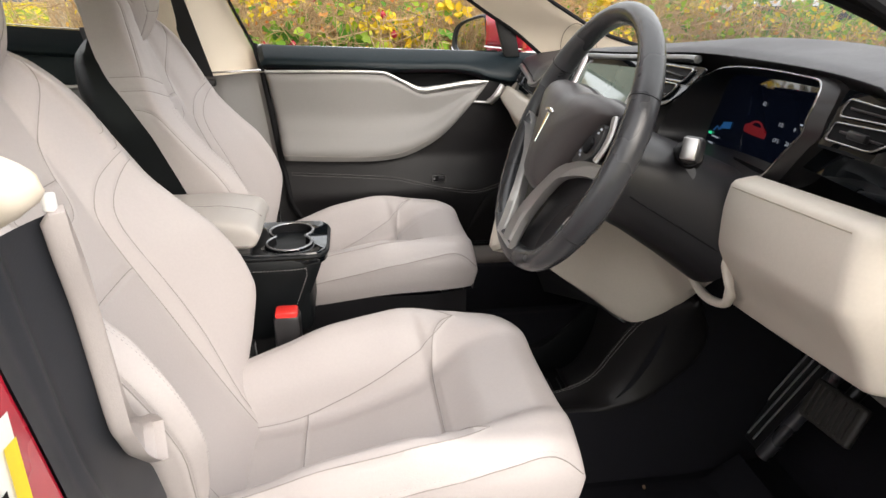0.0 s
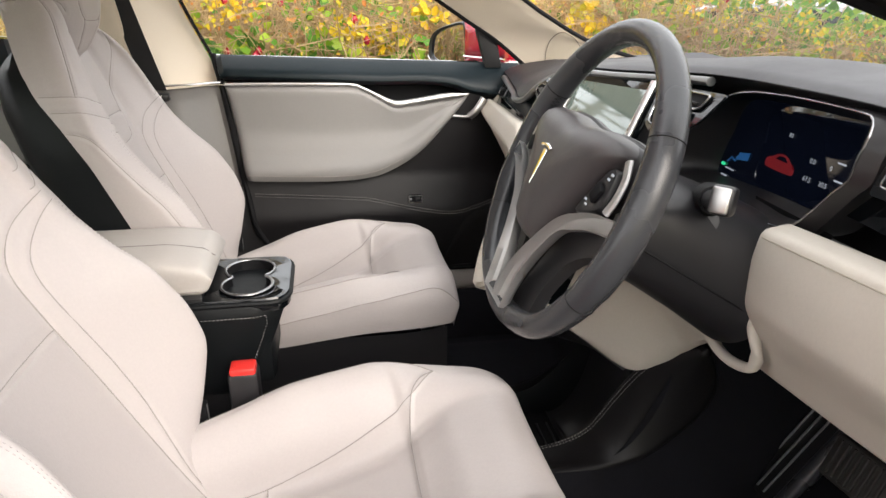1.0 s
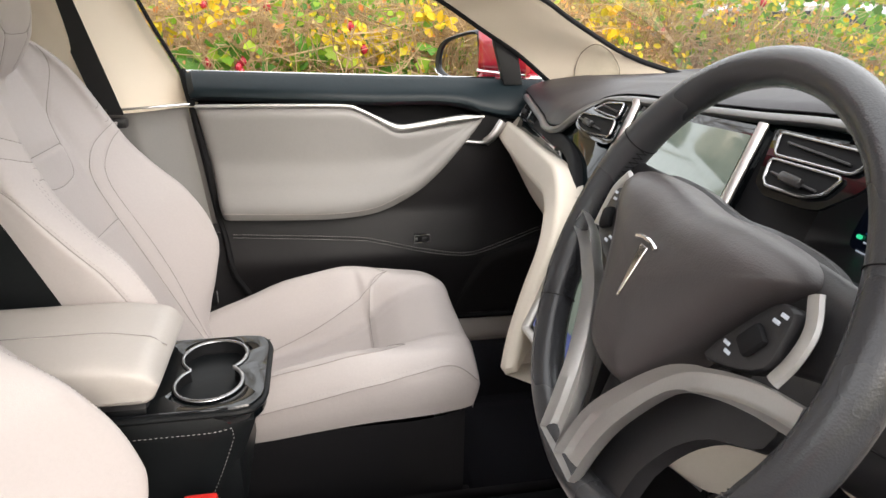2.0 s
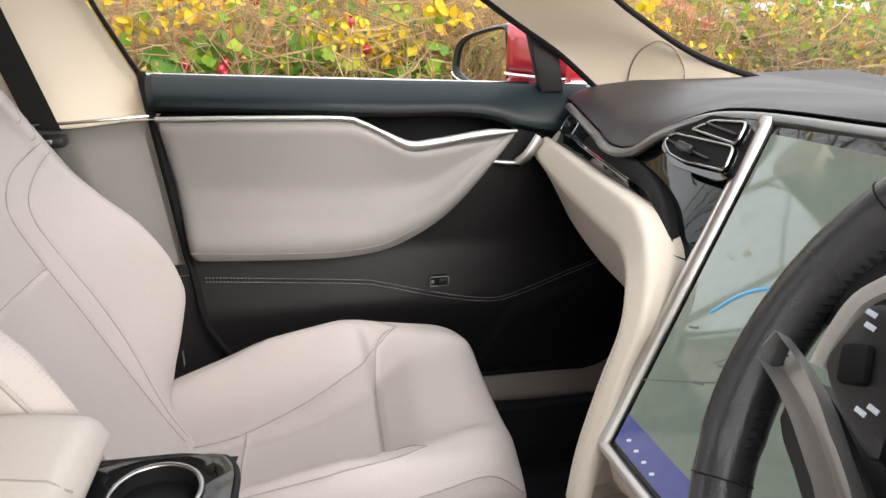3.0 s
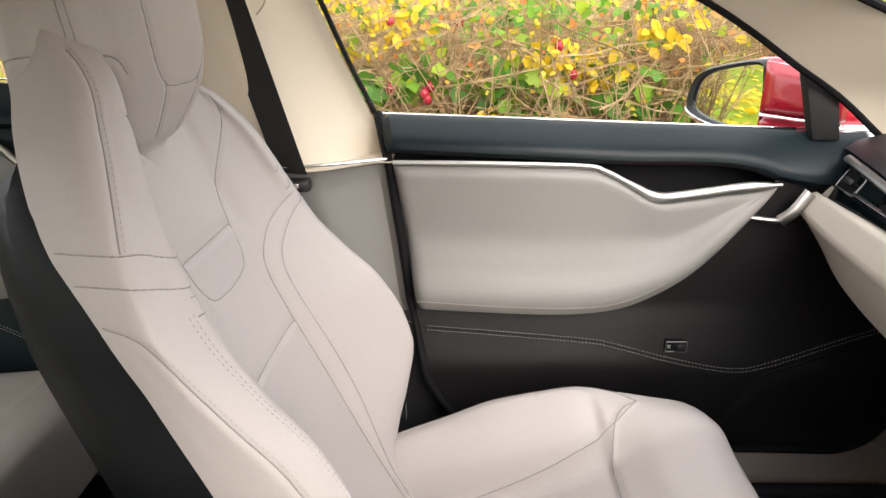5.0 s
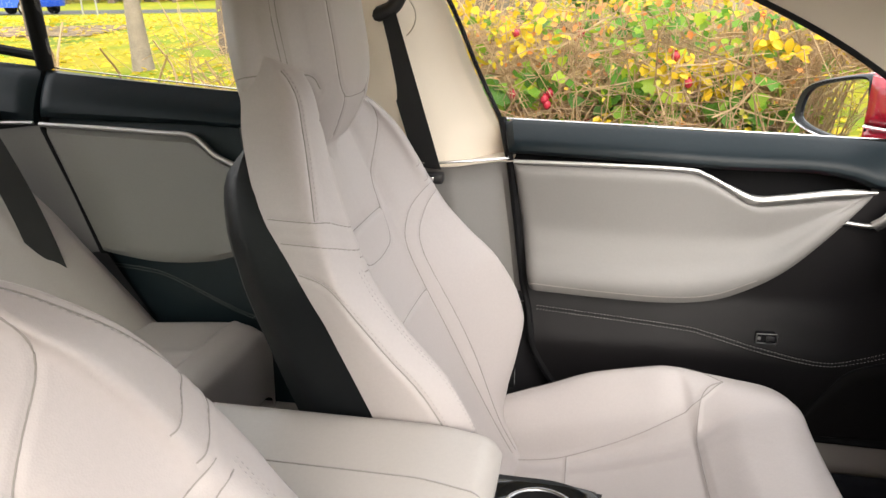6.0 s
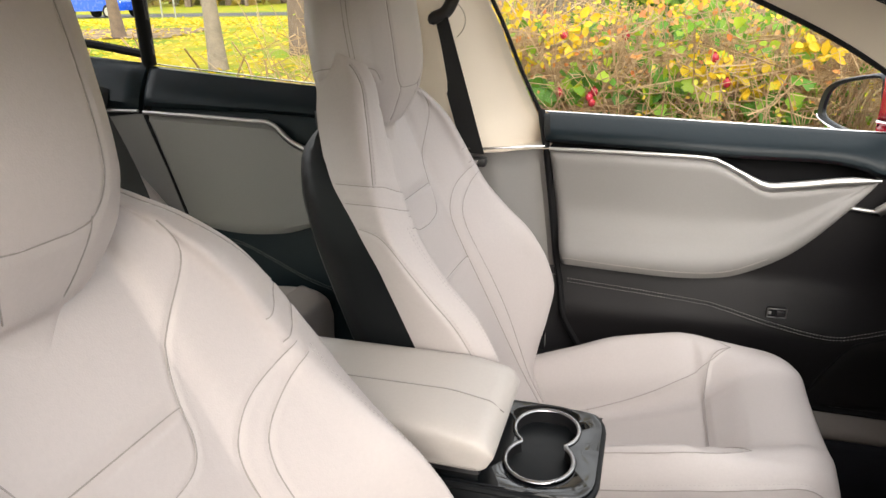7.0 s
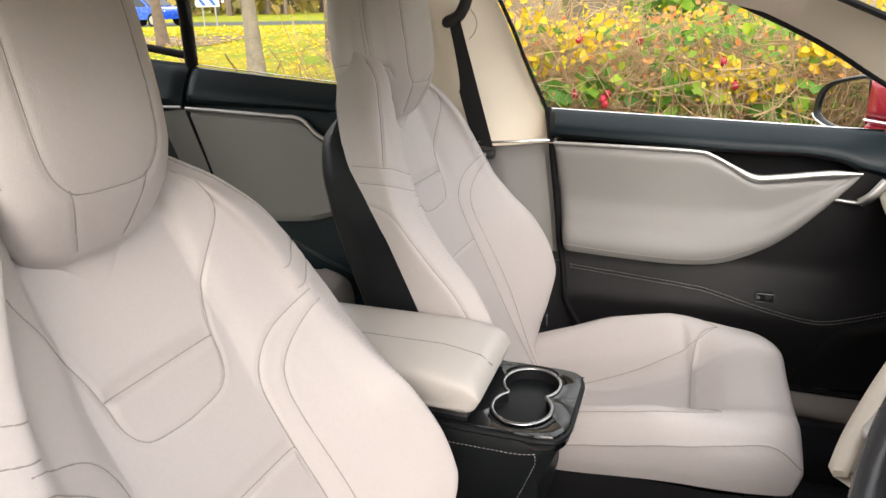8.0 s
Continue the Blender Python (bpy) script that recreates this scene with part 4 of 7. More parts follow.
def build_rear_door():
    rd = thing("rear_door", "closed rear car door with grey leather panel", "car door", (-0.8, 0.70, 0.40))
    seam = lambda z: float(np.interp(z, [0.40, 0.70, 0.83, 0.959, 1.06], [-0.90, -1.043, -1.092, -1.148, -1.154]))
    part("door_skin", grid(lambda u, v: (-0.47 + (seam(0.40 + 0.61 * v) + 0.47) * u, rdoor_y(0.40 + 0.61 * v) + 0.006, 0.40 + 0.61 * v), 30, 26), BLACK_SKY, rd, "dark leatherette lower skin")
    top = [(-0.48, 0.90), (-0.68, 0.88), (-0.765, 0.900), (-0.815, 0.938), (-0.877, 0.944), (-1.004, 0.950), (-1.145, 0.955)]
    bot = [(-0.48, 0.80), (-0.62, 0.76), (-0.72, 0.722), (-0.80, 0.698), (-0.909, 0.690), (-0.99, 0.697), (-1.045, 0.706)]
    fn = between(bot[::-1], top[::-1], 50)
    part("armrest_panel", slab(lambda u, v: (fn(u, v)[0], rdoor_y(fn(u, v)[1]) - 0.004, fn(u, v)[1]), 50, 20, 0.012, 0.016, back=0.02), TRIM, rd, "grey leather panel")
    part("trim_strip", tube([(p[0], rdoor_y(p[1]) - 0.014, p[1] + 0.004) for p in spline(top, 8)], 0.0048, 10, up=(0, 1, 0)), SATIN, rd, "satin aluminium trim strip")
    fb = between([(-1.146, 0.972), (-0.76, 0.959), (-0.48, 0.93)], [(-1.15, 1.057), (-0.754, 1.017), (-0.48, 1.00)], 40)
    part("belt_pad", slab(lambda u, v: (fb(u, v)[0], 0.682 + 0.05 * v ** 1.6, fb(u, v)[1]), 40, 10, 0.012, 0.016, back=0.03), BLACK_SKY, rd, "black padded belt line")
    pts = [(-1.02, 0.678), (-0.95, 0.672), (-0.891, 0.659), (-0.733, 0.596), (-0.6, 0.56)]
    for dz in (0.003, -0.003):
        tagged(part("stitching", stitches([(p[0], rdoor_y(p[1]) - 0.001, p[1] + dz) for p in spline(pts, 8)]), THREAD, rd, "pale thread stitching"), kind="stuff")
    part("edge_seal", tube([(seam(z) - 0.004, rdoor_y(z) + 0.002, z) for z in np.linspace(0.40, 1.06, 30)], 0.009, 8), RUBBER, rd, "black rubber door seal")
    part("waist_moulding", tube([(-0.48, 0.742, 1.000), (-0.754, 0.742, 1.0195), (-1.15, 0.742, 1.0595)], 0.0017, 8), CHROME, rd, "bright waist moulding")
    part("glass_pane", grid(lambda u, v: (-0.48 - 0.66 * u + 0.05 * v, 0.738 - 0.08 * v, 0.99 + 0.04 * u + 0.28 * v), 6, 6), PANE, rd, "clear door window glass").visible_shadow = False
    return rd


build_rear_door()
quarter = thing("quarter_trim", "rear quarter trim with black shelf and grey panel", "quarter trim", (-1.25, 0.68, 0.5), kind="structure")
part("panel", grid(lambda u, v: (float(np.interp(0.70 + 0.255 * v, [0.70, 0.83, 0.959], [-1.05, -1.10, -1.156])) - 0.26 * u, 0.665 + 0.02 * v - 0.06 * u, 0.70 + 0.255 * v - 0.02 * u), 14, 12), TRIM, quarter, "grey leather quarter panel")
part("shelf", slab(lambda u, v: (-1.458 + 0.30 * u, 0.674 + 0.058 * v ** 1.5, 0.992 + 0.10 * v - 0.03 * u), 16, 8, 0.01, 0.012, back=0.03), BLACK_SKY, quarter, "black padded quarter shelf")
part("strip", tube([(-1.158, 0.672, 0.962), (-1.30, 0.660, 0.964), (-1.42, 0.640, 0.965)], 0.004, 8), SATIN, quarter, "satin aluminium strip")
part("window_post", tube([(-1.158, 0.738, 1.06), (-1.125, 0.70, 1.20), (-1.10, 0.66, 1.33)], 0.016, 10), RUBBER, quarter, "black window post")
part("window_surround", tube(spline([(-1.166, 0.735, 1.082), (-1.27, 0.732, 1.10), (-1.368, 0.725, 1.118), (-1.372, 0.715, 1.14), (-1.36, 0.70, 1.18), (-1.3, 0.68, 1.25)], 6), 0.010, 8), RUBBER, quarter, "black rubber window surround")
part("lower_post", grid(lambda u, v: (-1.02 - 0.16 * u + 0.16 * (1 - v), 0.63 - 0.02 * u, 0.42 + 0.29 * v), 8, 8), PLASTIC, quarter, "black plastic lower post")
part("belt_slot", slab(lambda u, v: (-1.30 + 0.07 * u, 0.655 + 0.02 * v, 0.985 + 0.045 * v - 0.02 * u), 8, 6, 0.004, 0.01), RUBBER, quarter, "black belt slot")

bench = thing("bench_seat", "grey leather rear bench seat in the shade", "car seat", (-1.0, 0.3, 0.25))


def bench_cushion(u, v):
    y = -0.62 + 1.235 * u
    edge = min(1.0, (1 - u) * 1.235 / 0.05, u * 1.235 / 0.05)
    rnd = math.sqrt(max(0.0, 1 - (1 - edge) ** 2))
    x = curve1([0, 0.5, 0.8, 0.92, 1.0], [-1.22, -0.90, -0.735, -0.682, -0.690])(v)
    z = curve1([0, 0.5, 0.8, 0.92, 1.0], [0.565, 0.590, 0.602, 0.575, 0.44])(v)
    hump = 0.014 * bump1(abs(y), 0.36, 0.17)
    return x, y, z + hump * smoothstep(1, 0.85, v) - 0.05 * (1 - rnd)


part("cushion", grooved(bench_cushion, 0, 1, 0, 1, 110, 60, [[(u, 0.80) for u in np.linspace(0.02, 0.98, 60)], [(0.86, v) for v in np.linspace(0.05, 0.80, 30)], [(0.70, v) for v in np.linspace(0.05, 0.80, 30)]], 0.004, 0.006), SEAT, bench, flip=True)


def bench_back(u, v):
    y = -0.62 + 1.24 * u
    z = 0.50 + 0.50 * v
    bol = 0.05 * bump1(abs(y), 0.56, 0.10) - 0.01 * bump1(abs(y), 0.36, 0.16)
    rnd = 0.035 * smoothstep(0.57, 0.64, abs(y))
    return -0.885 - 0.38 * v + bol * (1 - 0.4 * v) - rnd - 0.05 * smoothstep(0.9, 1.0, v), y - math.copysign(0.06 * smoothstep(0.55, 1.0, v) * abs(y), y), z


part("backrest", grooved(bench_back, 0, 1, 0, 1, 110, 60, [[(0.88 + 0.05 * v, v) for v in np.linspace(0.02, 0.98, 30)]], 0.004, 0.006), SEAT, bench)
for yy in (0.36, -0.36):
    part("headrest", loft([[(-1.33 + 0.05 * math.cos(a) * r - 0.06 * k, yy + 0.12 * r * math.copysign(abs(math.sin(a)) ** 0.6, math.sin(a)), 0.98 + 0.16 * k) for a in np.linspace(0, 2 * math.pi, 24, endpoint=False)] for k, r in ((0, 0.7), (0.1, 0.95), (0.3, 1.0), (0.7, 1.0), (0.92, 0.9), (1.0, 0.6))]), SEAT, bench)
rbelt = thing("seat_belt", "black webbing rear seat belt across the bench back", "seat belt", (-1.2, 0.55, 0.7))
part("webbing", grid(lambda u, v: (-1.225 + 0.175 * v + 0.03 * math.sin(2.5 * v) + (u - 0.5) * 0.034, 0.56 - 0.06 * v + (u - 0.5) * 0.034, 1.08 - 0.38 * v), 5, 14), BELT, rbelt, "black belt webbing", flip=False)
piece("parcel_wall", grid(lambda u, v: (-1.48 - 0.25 * v, 0.70 - 1.40 * u, 0.25 + 0.85 * v), 6, 6), CARPET, "black carpeted bulkhead behind the bench", "bulkhead", kind="structure")
piece("rear_side_wall", grid(lambda u, v: (-1.05 - 0.55 * u, 0.70, 0.25 + 0.74 * v), 6, 6), PLASTIC, "black inner side wall", "side wall", kind="structure")

NEARWALL = slab(lambda u, v: (-0.26 - 1.35 * u, -0.74 + 0.03 * u, 0.30 + 0.66 * v), 10, 8, 0.03, 0.02, back=0.03)
piece("rear_near_wall", NEARWALL, TRIM, "grey leather inner side wall of the closed rear door", "side wall", kind="structure")
# near-side pane; its tint is added to turn the rear light green
piece("rear_near_glass", grid(lambda u, v: (-0.45 - 1.1 * u + 0.05 * v, -0.73 + 0.15 * v, 0.97 + 0.31 * v), 4, 4), TINT, "rear door window glass, green tint added to colour the cabin light", "window", kind="structure")


# ---- centre console ----
console = thing("centre_console", "black leatherette centre console with cup holder and grey armrest", "console", (-0.2, 0.012, 0.25))


cy = 0.022


def flank_pt(u, v, side):
    """The console's leather flank: u from the rear to the sloping front edge, v up."""
    z = 0.545 + 0.150 * v
    front = -0.128 + 0.068 * v ** 0.8
    return -0.56 + (front + 0.56) * u, cy + side * (0.078 + 0.006 * v - 0.012 * smoothstep(0.9, 1.0, u)), z


for sd in (-1, 1):
    fl = part("flank", slab(lambda u, v: flank_pt(u, v, sd), 40, 14, 0.006, 0.012, back=0.02), BLACK, console, "black leatherette flank", flip=sd > 0)
    path = [flank_pt(0.05 + 0.90 * k / 30, 0.90, sd) for k in range(31)] + [flank_pt(0.955, 0.86, sd), flank_pt(0.962, 0.80, sd)] + [flank_pt(0.962, 0.8 - 0.74 * k / 12, sd) for k in range(1, 13)]
    tagged(part("stitching", stitches([(x, y + sd * 0.0068, z) for x, y, z in path]), THREAD, fl, "white thread stitching"), kind="stuff")
part("body", box(-0.56, -0.085, cy - 0.076, cy + 0.076, 0.555, 0.692, 0.012), BLACK, console, "black leatherette console body")
part("base", box(-0.60, -0.128, cy - 0.070, cy + 0.070, 0.25, 0.565, 0.01), PLASTIC, console, "black plastic console base")


def plate_outline(n):
    x0, x1, w = -0.235, -0.054, 0.084
    pts = [(x0, -w)] + [(x, -w) for x in np.linspace(x0 + 0.02, x1 - 0.03, 8)] + [(x1 - 0.012, -w + 0.004), (x1 - 0.003, -w + 0.018)] + [(x1, y) for y in np.linspace(-0.05, 0.05, 8)] + [(x1 - 0.003, w - 0.018), (x1 - 0.012, w - 0.004)] + [(x, w) for x in np.linspace(x1 - 0.03, x0 + 0.02, 8)] + [(x0, w)]
    return resample(pts + [pts[0]], n + 1)[:-1]


def eight_outline(n, r=0.0375, off=0.0295, cx=-0.120):
    """Two cup circles run together, with small necks between them."""
    g = math.acos(min(1, off / r)) + 0.10
    pts = [(cx - r * math.sin(t), -off - r * math.cos(t)) for t in np.linspace(-math.pi + g, math.pi - g, 40)]
    pts += [(cx + r * math.sin(t) * 1.0, off + r * math.cos(t)) for t in np.linspace(math.pi - g, -math.pi + g, 40)][::-1][::-1]
    return pts


def ring_pair(n=96):
    """Outer plate edge and inner cup edge by the same angles about the cups' middle."""
    cx = -0.120
    out = plate_outline(400)
    inn = resample(eight_outline(0) + [eight_outline(0)[0]], 400)
    A, B = [], []
    for k in range(n):
        t = 2 * math.pi * k / n
        d = np.array([math.cos(t), math.sin(t)])

        def far(poly):
            q = np.array(poly) - np.array([cx, 0])
            return q[np.argmax(q @ d / (np.linalg.norm(q, axis=1) + 1e-9))] + np.array([cx, 0])
        A.append(far(out))
        B.append(far(inn))
    return A, B


pa, pb = ring_pair()
at = lambda q, z, k=1.0: [(-0.120 + (p[0] + 0.120) * k, cy + 0.004 + p[1] * k, z) for p in q]
ato = lambda q, z: [(p[0], cy + p[1], z) for p in q]
part("top_plate", loft([ato(pa, 0.686), ato(pa, 0.703), [(x * 0.985 - 0.002, cy + (y - cy) * 0.975, 0.7065) for x, y, z in ato(pa, 0)], at(pb, 0.7055, 1.10), at(pb, 0.7035, 1.05)], True, False), PIANO, console, "gloss black cup holder plate")
part("plate_rim", tube([(x, y, z) for x, y, z in ato(pa, 0.7000)], 0.0042, 8, closed=True), BLACK, console, "black leatherette rim")
part("cup_ring", tube(at(pb, 0.7065, 1.035), 0.0026, 10, closed=True, flat=0.7), DARKCHROME, console, "satin chrome cup holder ring")
part("cup_well", loft([at(pb, 0.705, 1.03), at(pb, 0.69, 0.99), at(pb, 0.635, 0.95), at(pb, 0.630, 0.90), at(pb, 0.630, 0.01)], True, False), RUBBER, console, "black rubber cup well")

arm_rings = []
for x in np.linspace(-0.52, -0.163, 48):
    e = min(1.0, (x + 0.52) / 0.035, (-0.163 - x) / 0.022)
    e = math.sqrt(max(0.02, 1 - (1 - e) ** 2))
    h0, h1, w = 0.712, 0.772 - 0.010 * smoothstep(-0.24, -0.163, x), 0.086
    ring = []
    for t in np.linspace(0, 2 * math.pi, 72, endpoint=False):
        c, q = math.cos(t), math.sin(t)
        yy = w * (0.92 + 0.08 * e) * math.copysign(abs(c) ** 0.30, c)
        zz = (h0 + h1) / 2 + (h1 - h0) / 2 * e * math.copysign(abs(q) ** 0.42, q)
        if abs(c) > 0.6:
            yy -= math.copysign(0.002, c) * bump1(zz, 0.728, 0.003)
        ring.append((x, cy + 0.004 + yy, zz))
    arm_rings.append(ring)
armrest = part("armrest", loft(arm_rings), SEAT_SIDE, console, "padded pale grey leather armrest")
part("seam", tube([(x, cy - 0.0835, 0.7245) for x in np.linspace(-0.50, -0.18, 40)], 0.0008, 5), SEAM, armrest, "sewn seam")
part("seam", tube([(x, cy - 0.008, 0.7722 - 0.010 * smoothstep(-0.24, -0.163, x) - 0.012 * smoothstep(-0.182, -0.163, x)) for x in np.linspace(-0.49, -0.1645, 60)], 0.0009, 5), SEAM, armrest, "sewn seam")
part("armrest_hinge", box(-0.50, -0.18, cy - 0.07, cy + 0.07, 0.690, 0.716, 0.004), PLASTIC, console, "black plastic armrest hinge")

buckle = thing("seat_belt_buckle", "black seat belt buckle with a red button", "buckle", (-0.12, -0.13, 0.40))
part("housing", box(-0.142, -0.100, -0.148, -0.112, 0.52, 0.632, 0.006), PLASTIC, buckle)
part("button", box(-0.139, -0.103, -0.146, -0.116, 0.622, 0.640, 0.004), REDBUTTON, buckle, "red release button")


# ---- dashboard ----
dash = thing("dashboard", "black padded dashboard with silver edge and beige lower pads", "dashboard", (0.6, 0.0, 0.6))
lip_y = [-0.72, -0.62, -0.56, -0.46, -0.30, -0.18, -0.10, 0.0, 0.11, 0.18, 0.25, 0.30, 0.36, 0.48, 0.60, 0.68]
lip_x = curve1(lip_y, [0.43, 0.47, 0.495, 0.505, 0.505, 0.495, 0.470, 0.455, 0.445, 0.435, 0.415, 0.405, 0.405, 0.43, 0.445, 0.455])
lip_z = curve1(lip_y, [0.955, 1.020, 1.046, 1.048, 1.044, 1.038, 1.030, 1.020, 1.010, 0.999, 0.968, 0.936, 0.922, 0.916, 0.922, 0.925])
crest = curve1([-0.72, -0.62, -0.50, -0.35, -0.20, -0.05, 0.2, 0.4, 0.68], [0.985, 1.045, 1.066, 1.066, 1.060, 1.042, 1.010, 0.985, 0.955])


def dash_top(u, v):
    y = 0.69 - 1.41 * u
    x0, z0, zc = lip_x(y), lip_z(y), crest(y)
    x = x0 + (0.98 - x0) * v
    z = z0 + (zc - z0) * math.sqrt(min(1, v / 0.22)) if v < 0.22 else zc + (0.965 - zc) * smoothstep(0.22, 1.0, v)
    return x, y, z


part("top_pad", grid(dash_top, 130, 40), leather("dash_pad", (0.018, 0.0155, 0.020), 0.50), dash, "black soft-touch top pad", flip=True)
part("silver_edge", tube([(lip_x(y) - 0.004, y, lip_z(y) - 0.008) for y in np.linspace(0.66, -0.20, 70)], 0.0072, 10, flat=0.8), material("dark_silver", (0.20, 0.20, 0.20), 0.35, 0.7, vary=0.04), dash, "dark silver edge moulding")
part("under_lip", grid(lambda u, v: (lip_x(0.66 - 1.36 * u) + 0.075 * smoothstep(0, 0.3, v), 0.66 - 1.36 * u, lip_z(0.66 - 1.36 * u) + 0.001 - 0.17 * v), 60, 12), PLASTIC, dash, "black underside of the pad")
bt_y = [-0.20, -0.12, 0.05, 0.10, 0.15, 0.22, 0.415, 0.68]
bt_z = curve1(bt_y, [0.84, 0.84, 0.85, 0.872, 0.895, 0.900, 0.878, 0.861])
bt_x = curve1(bt_y, [0.345, 0.345, 0.350, 0.352, 0.356, 0.366, 0.39, 0.415])


def fascia(u, v):
    y = 0.67 - 0.87 * u
    x0, z0, x1, z1 = bt_x(y) + 0.010, bt_z(y) - 0.03, lip_x(y) + 0.004, lip_z(y) - 0.010
    return x0 + (x1 - x0) * v, y, z0 + (z1 - z0) * v


part("fascia", grid(fascia, 70, 16), PIANO_MUTED, dash, "gloss black decor fascia", flip=False)
part("decor_line", tube([(0.432, 0.60, 0.882), (0.412, 0.49, 0.889), (0.396, 0.36, 0.896), (0.380, 0.26, 0.905)], 0.0022, 8), CHROME, dash, "thin bright decor line")
matte = resample(spline([(0.418, 0.53, 0.884), (0.422, 0.487, 0.912), (0.405, 0.40, 0.915), (0.392, 0.30, 0.920), (0.380, 0.22, 0.918), (0.366, 0.16, 0.905), (0.352, 0.11, 0.875)], 6), 30)
matte_l = resample(spline([(0.418, 0.535, 0.880), (0.410, 0.47, 0.884), (0.398, 0.40, 0.888), (0.384, 0.30, 0.896), (0.372, 0.22, 0.903), (0.358, 0.155, 0.890), (0.348, 0.112, 0.866)], 6), 30)
part("decor_shelf", slab(lambda u, v: (1 - v) * matte_l[int(round(u * 29))] + v * matte[int(round(u * 29))] + np.array([0.010, 0, 0]), 30, 8, 0.004, 0.008, back=0.02), RUBBER, dash, "matt black decor channel", flip=True)
up = [(0.415, 0.675, 0.862), (0.405, 0.55, 0.869), (0.39, 0.415, 0.878), (0.362, 0.235, 0.898), (0.350, 0.160, 0.902), (0.338, 0.105, 0.880), (0.322, 0.070, 0.835), (0.300, 0.058, 0.78), (0.278, 0.045, 0.715), (0.262, 0.030, 0.66)]
dn = [(0.425, 0.668, 0.778), (0.420, 0.60, 0.751), (0.418, 0.53, 0.737), (0.414, 0.45, 0.732), (0.405, 0.37, 0.738), (0.392, 0.265, 0.752), (0.376, 0.200, 0.776), (0.354, 0.150, 0.783), (0.335, 0.115, 0.765), (0.315, 0.100, 0.725), (0.295, 0.085, 0.68), (0.285, 0.06, 0.64)]
UA, DA = resample(spline(up, 8), 90), resample(spline(dn, 8), 90)


fold_x = curve1([0, 0.35, 0.66, 0.715, 0.75, 1.0], [0.026, 0.007, -0.011, -0.0155, -0.0135, 0.005])


def glove(u, v):
    # a broad face that rolls over a stitched edge to the narrow top face
    k = int(round(u * 89))
    p = (1 - v) * DA[k] + v * UA[k]
    b = fold_x(v)
    return p[0] + b, p[1] + 0.2 * b, p[2]


gp = part("glovebox_pad", slab(glove, 90, 72, 0.009, 0.010, back=0.05), BEIGE, dash, "beige leather glovebox pad", flip=True)
tagged(part("stitching", stitches([tuple(np.array(glove(k / 89, 0.735)) + np.array([-0.0088, -0.001, 0.003])) for k in range(2, 86)]), material("beige_thread", (0.42, 0.38, 0.31), 0.8), gp, "beige thread stitching"), kind="stuff")
part("glovebox_side", grid(lambda u, v: (0.415 + 0.14 * v, 0.62 - 0.55 * u, 0.80 - 0.06 * v), 10, 4), PLASTIC, dash, "black underside panel")
part("under_panel", grid(lambda u, v: (0.475 + 0.45 * v, 0.66 - 1.34 * u, 0.775 - 0.03 * v), 10, 6), PLASTIC, dash, "black footwell ceiling")


# air vents: two openings, their inner shade drawn as black plates, in bright frames, with blades
def vent(name, m, low, high, knob=True):
    root = part(name, prism([tuple(p) for p in low[2]], m @ Matrix.Translation((0, 0, -0.004)), 0.003, 0.0), PIANO, dash, "gloss black vent panel")
    for out in (low[0], low[1]):
        if not out:
            continue
        q = [m @ Vector((a, b, 0.002)) for a, b in out]
        part("vent_frame", tube([tuple(p) for p in q], 0.0015, 8, closed=True, up=tuple(m.to_3x3() @ Vector((0, 0, 1)))), DARKCHROME, root, "satin chrome vent frame")
        part("vent_opening", prism(out, m @ Matrix.Translation((0, 0, -0.0005)), 0.0012, 0.0), RUBBER, root, "black plate for the shade inside the vent")
        c = sum((Vector((a, b, 0)) for a, b in out), Vector()) / len(out)
        w = max(a for a, b in out) - min(a for a, b in out)
        h = max(b for a, b in out) - min(b for a, b in out)
        part("blade", moved(box(-w * 0.36, w * 0.36, -0.0012, 0.0012, 0.0, 0.004, 0.0008), m @ Matrix.Translation(c)), PLASTIC, root, "black vent blade")
        if knob and out is low[0]:
            part("vent_tab", moved(box(-0.013, 0.013, -0.0045, 0.0045, 0.002, 0.009, 0.002), m @ Matrix.Translation(c)), PLASTIC, root, "black vent tab")
    return root


def frame_at(origin, right, up_):
    r = Vector(right).normalized()
    n = r.cross(Vector(up_)).normalized()
    u_ = n.cross(r)
    return Matrix.Translation(origin) @ Matrix((r, u_, n)).transposed().to_4x4()


def smooth_poly(p, n=4):
    """Corners of a polygon, slightly rounded."""
    out = []
    m = len(p)
    for i in range(m):
        a, b, c = Vector(p[i - 1]), Vector(p[i]), Vector(p[(i + 1) % m])
        r = min(0.006, (a - b).length * 0.3, (c - b).length * 0.3)
        s, e = b + (a - b).normalized() * r, b + (c - b).normalized() * r
        out += [tuple((1 - t) ** 2 * s + 2 * t * (1 - t) * b + t * t * e) for t in (0, 0.33, 0.67, 1)]
    return out


lowv = [(-0.058, 0.020), (-0.048, 0.026), (0.050, 0.0365), (0.059, 0.0135), (-0.005, 0.0045), (-0.035, 0.0050), (-0.054, 0.012)]
highv = [(-0.028, 0.0365), (-0.004, 0.052), (0.044, 0.061), (0.050, 0.0395)]
backv = [(-0.063, 0.008), (-0.066, 0.022), (-0.018, 0.057), (0.056, 0.067), (0.069, 0.011), (0.056, 0.003), (-0.026, -0.004)]
vm = frame_at((0.392, 0.165, 0.945), (0, -1, 0), (0.527, 0, 0.85))
vent("air_vent", vm, (smooth_poly(lowv), smooth_poly(highv), smooth_poly(backv)), None)
vm2 = frame_at((0.400, -0.204, 0.953), (0, -1, 0), (0.527, 0, 0.85))
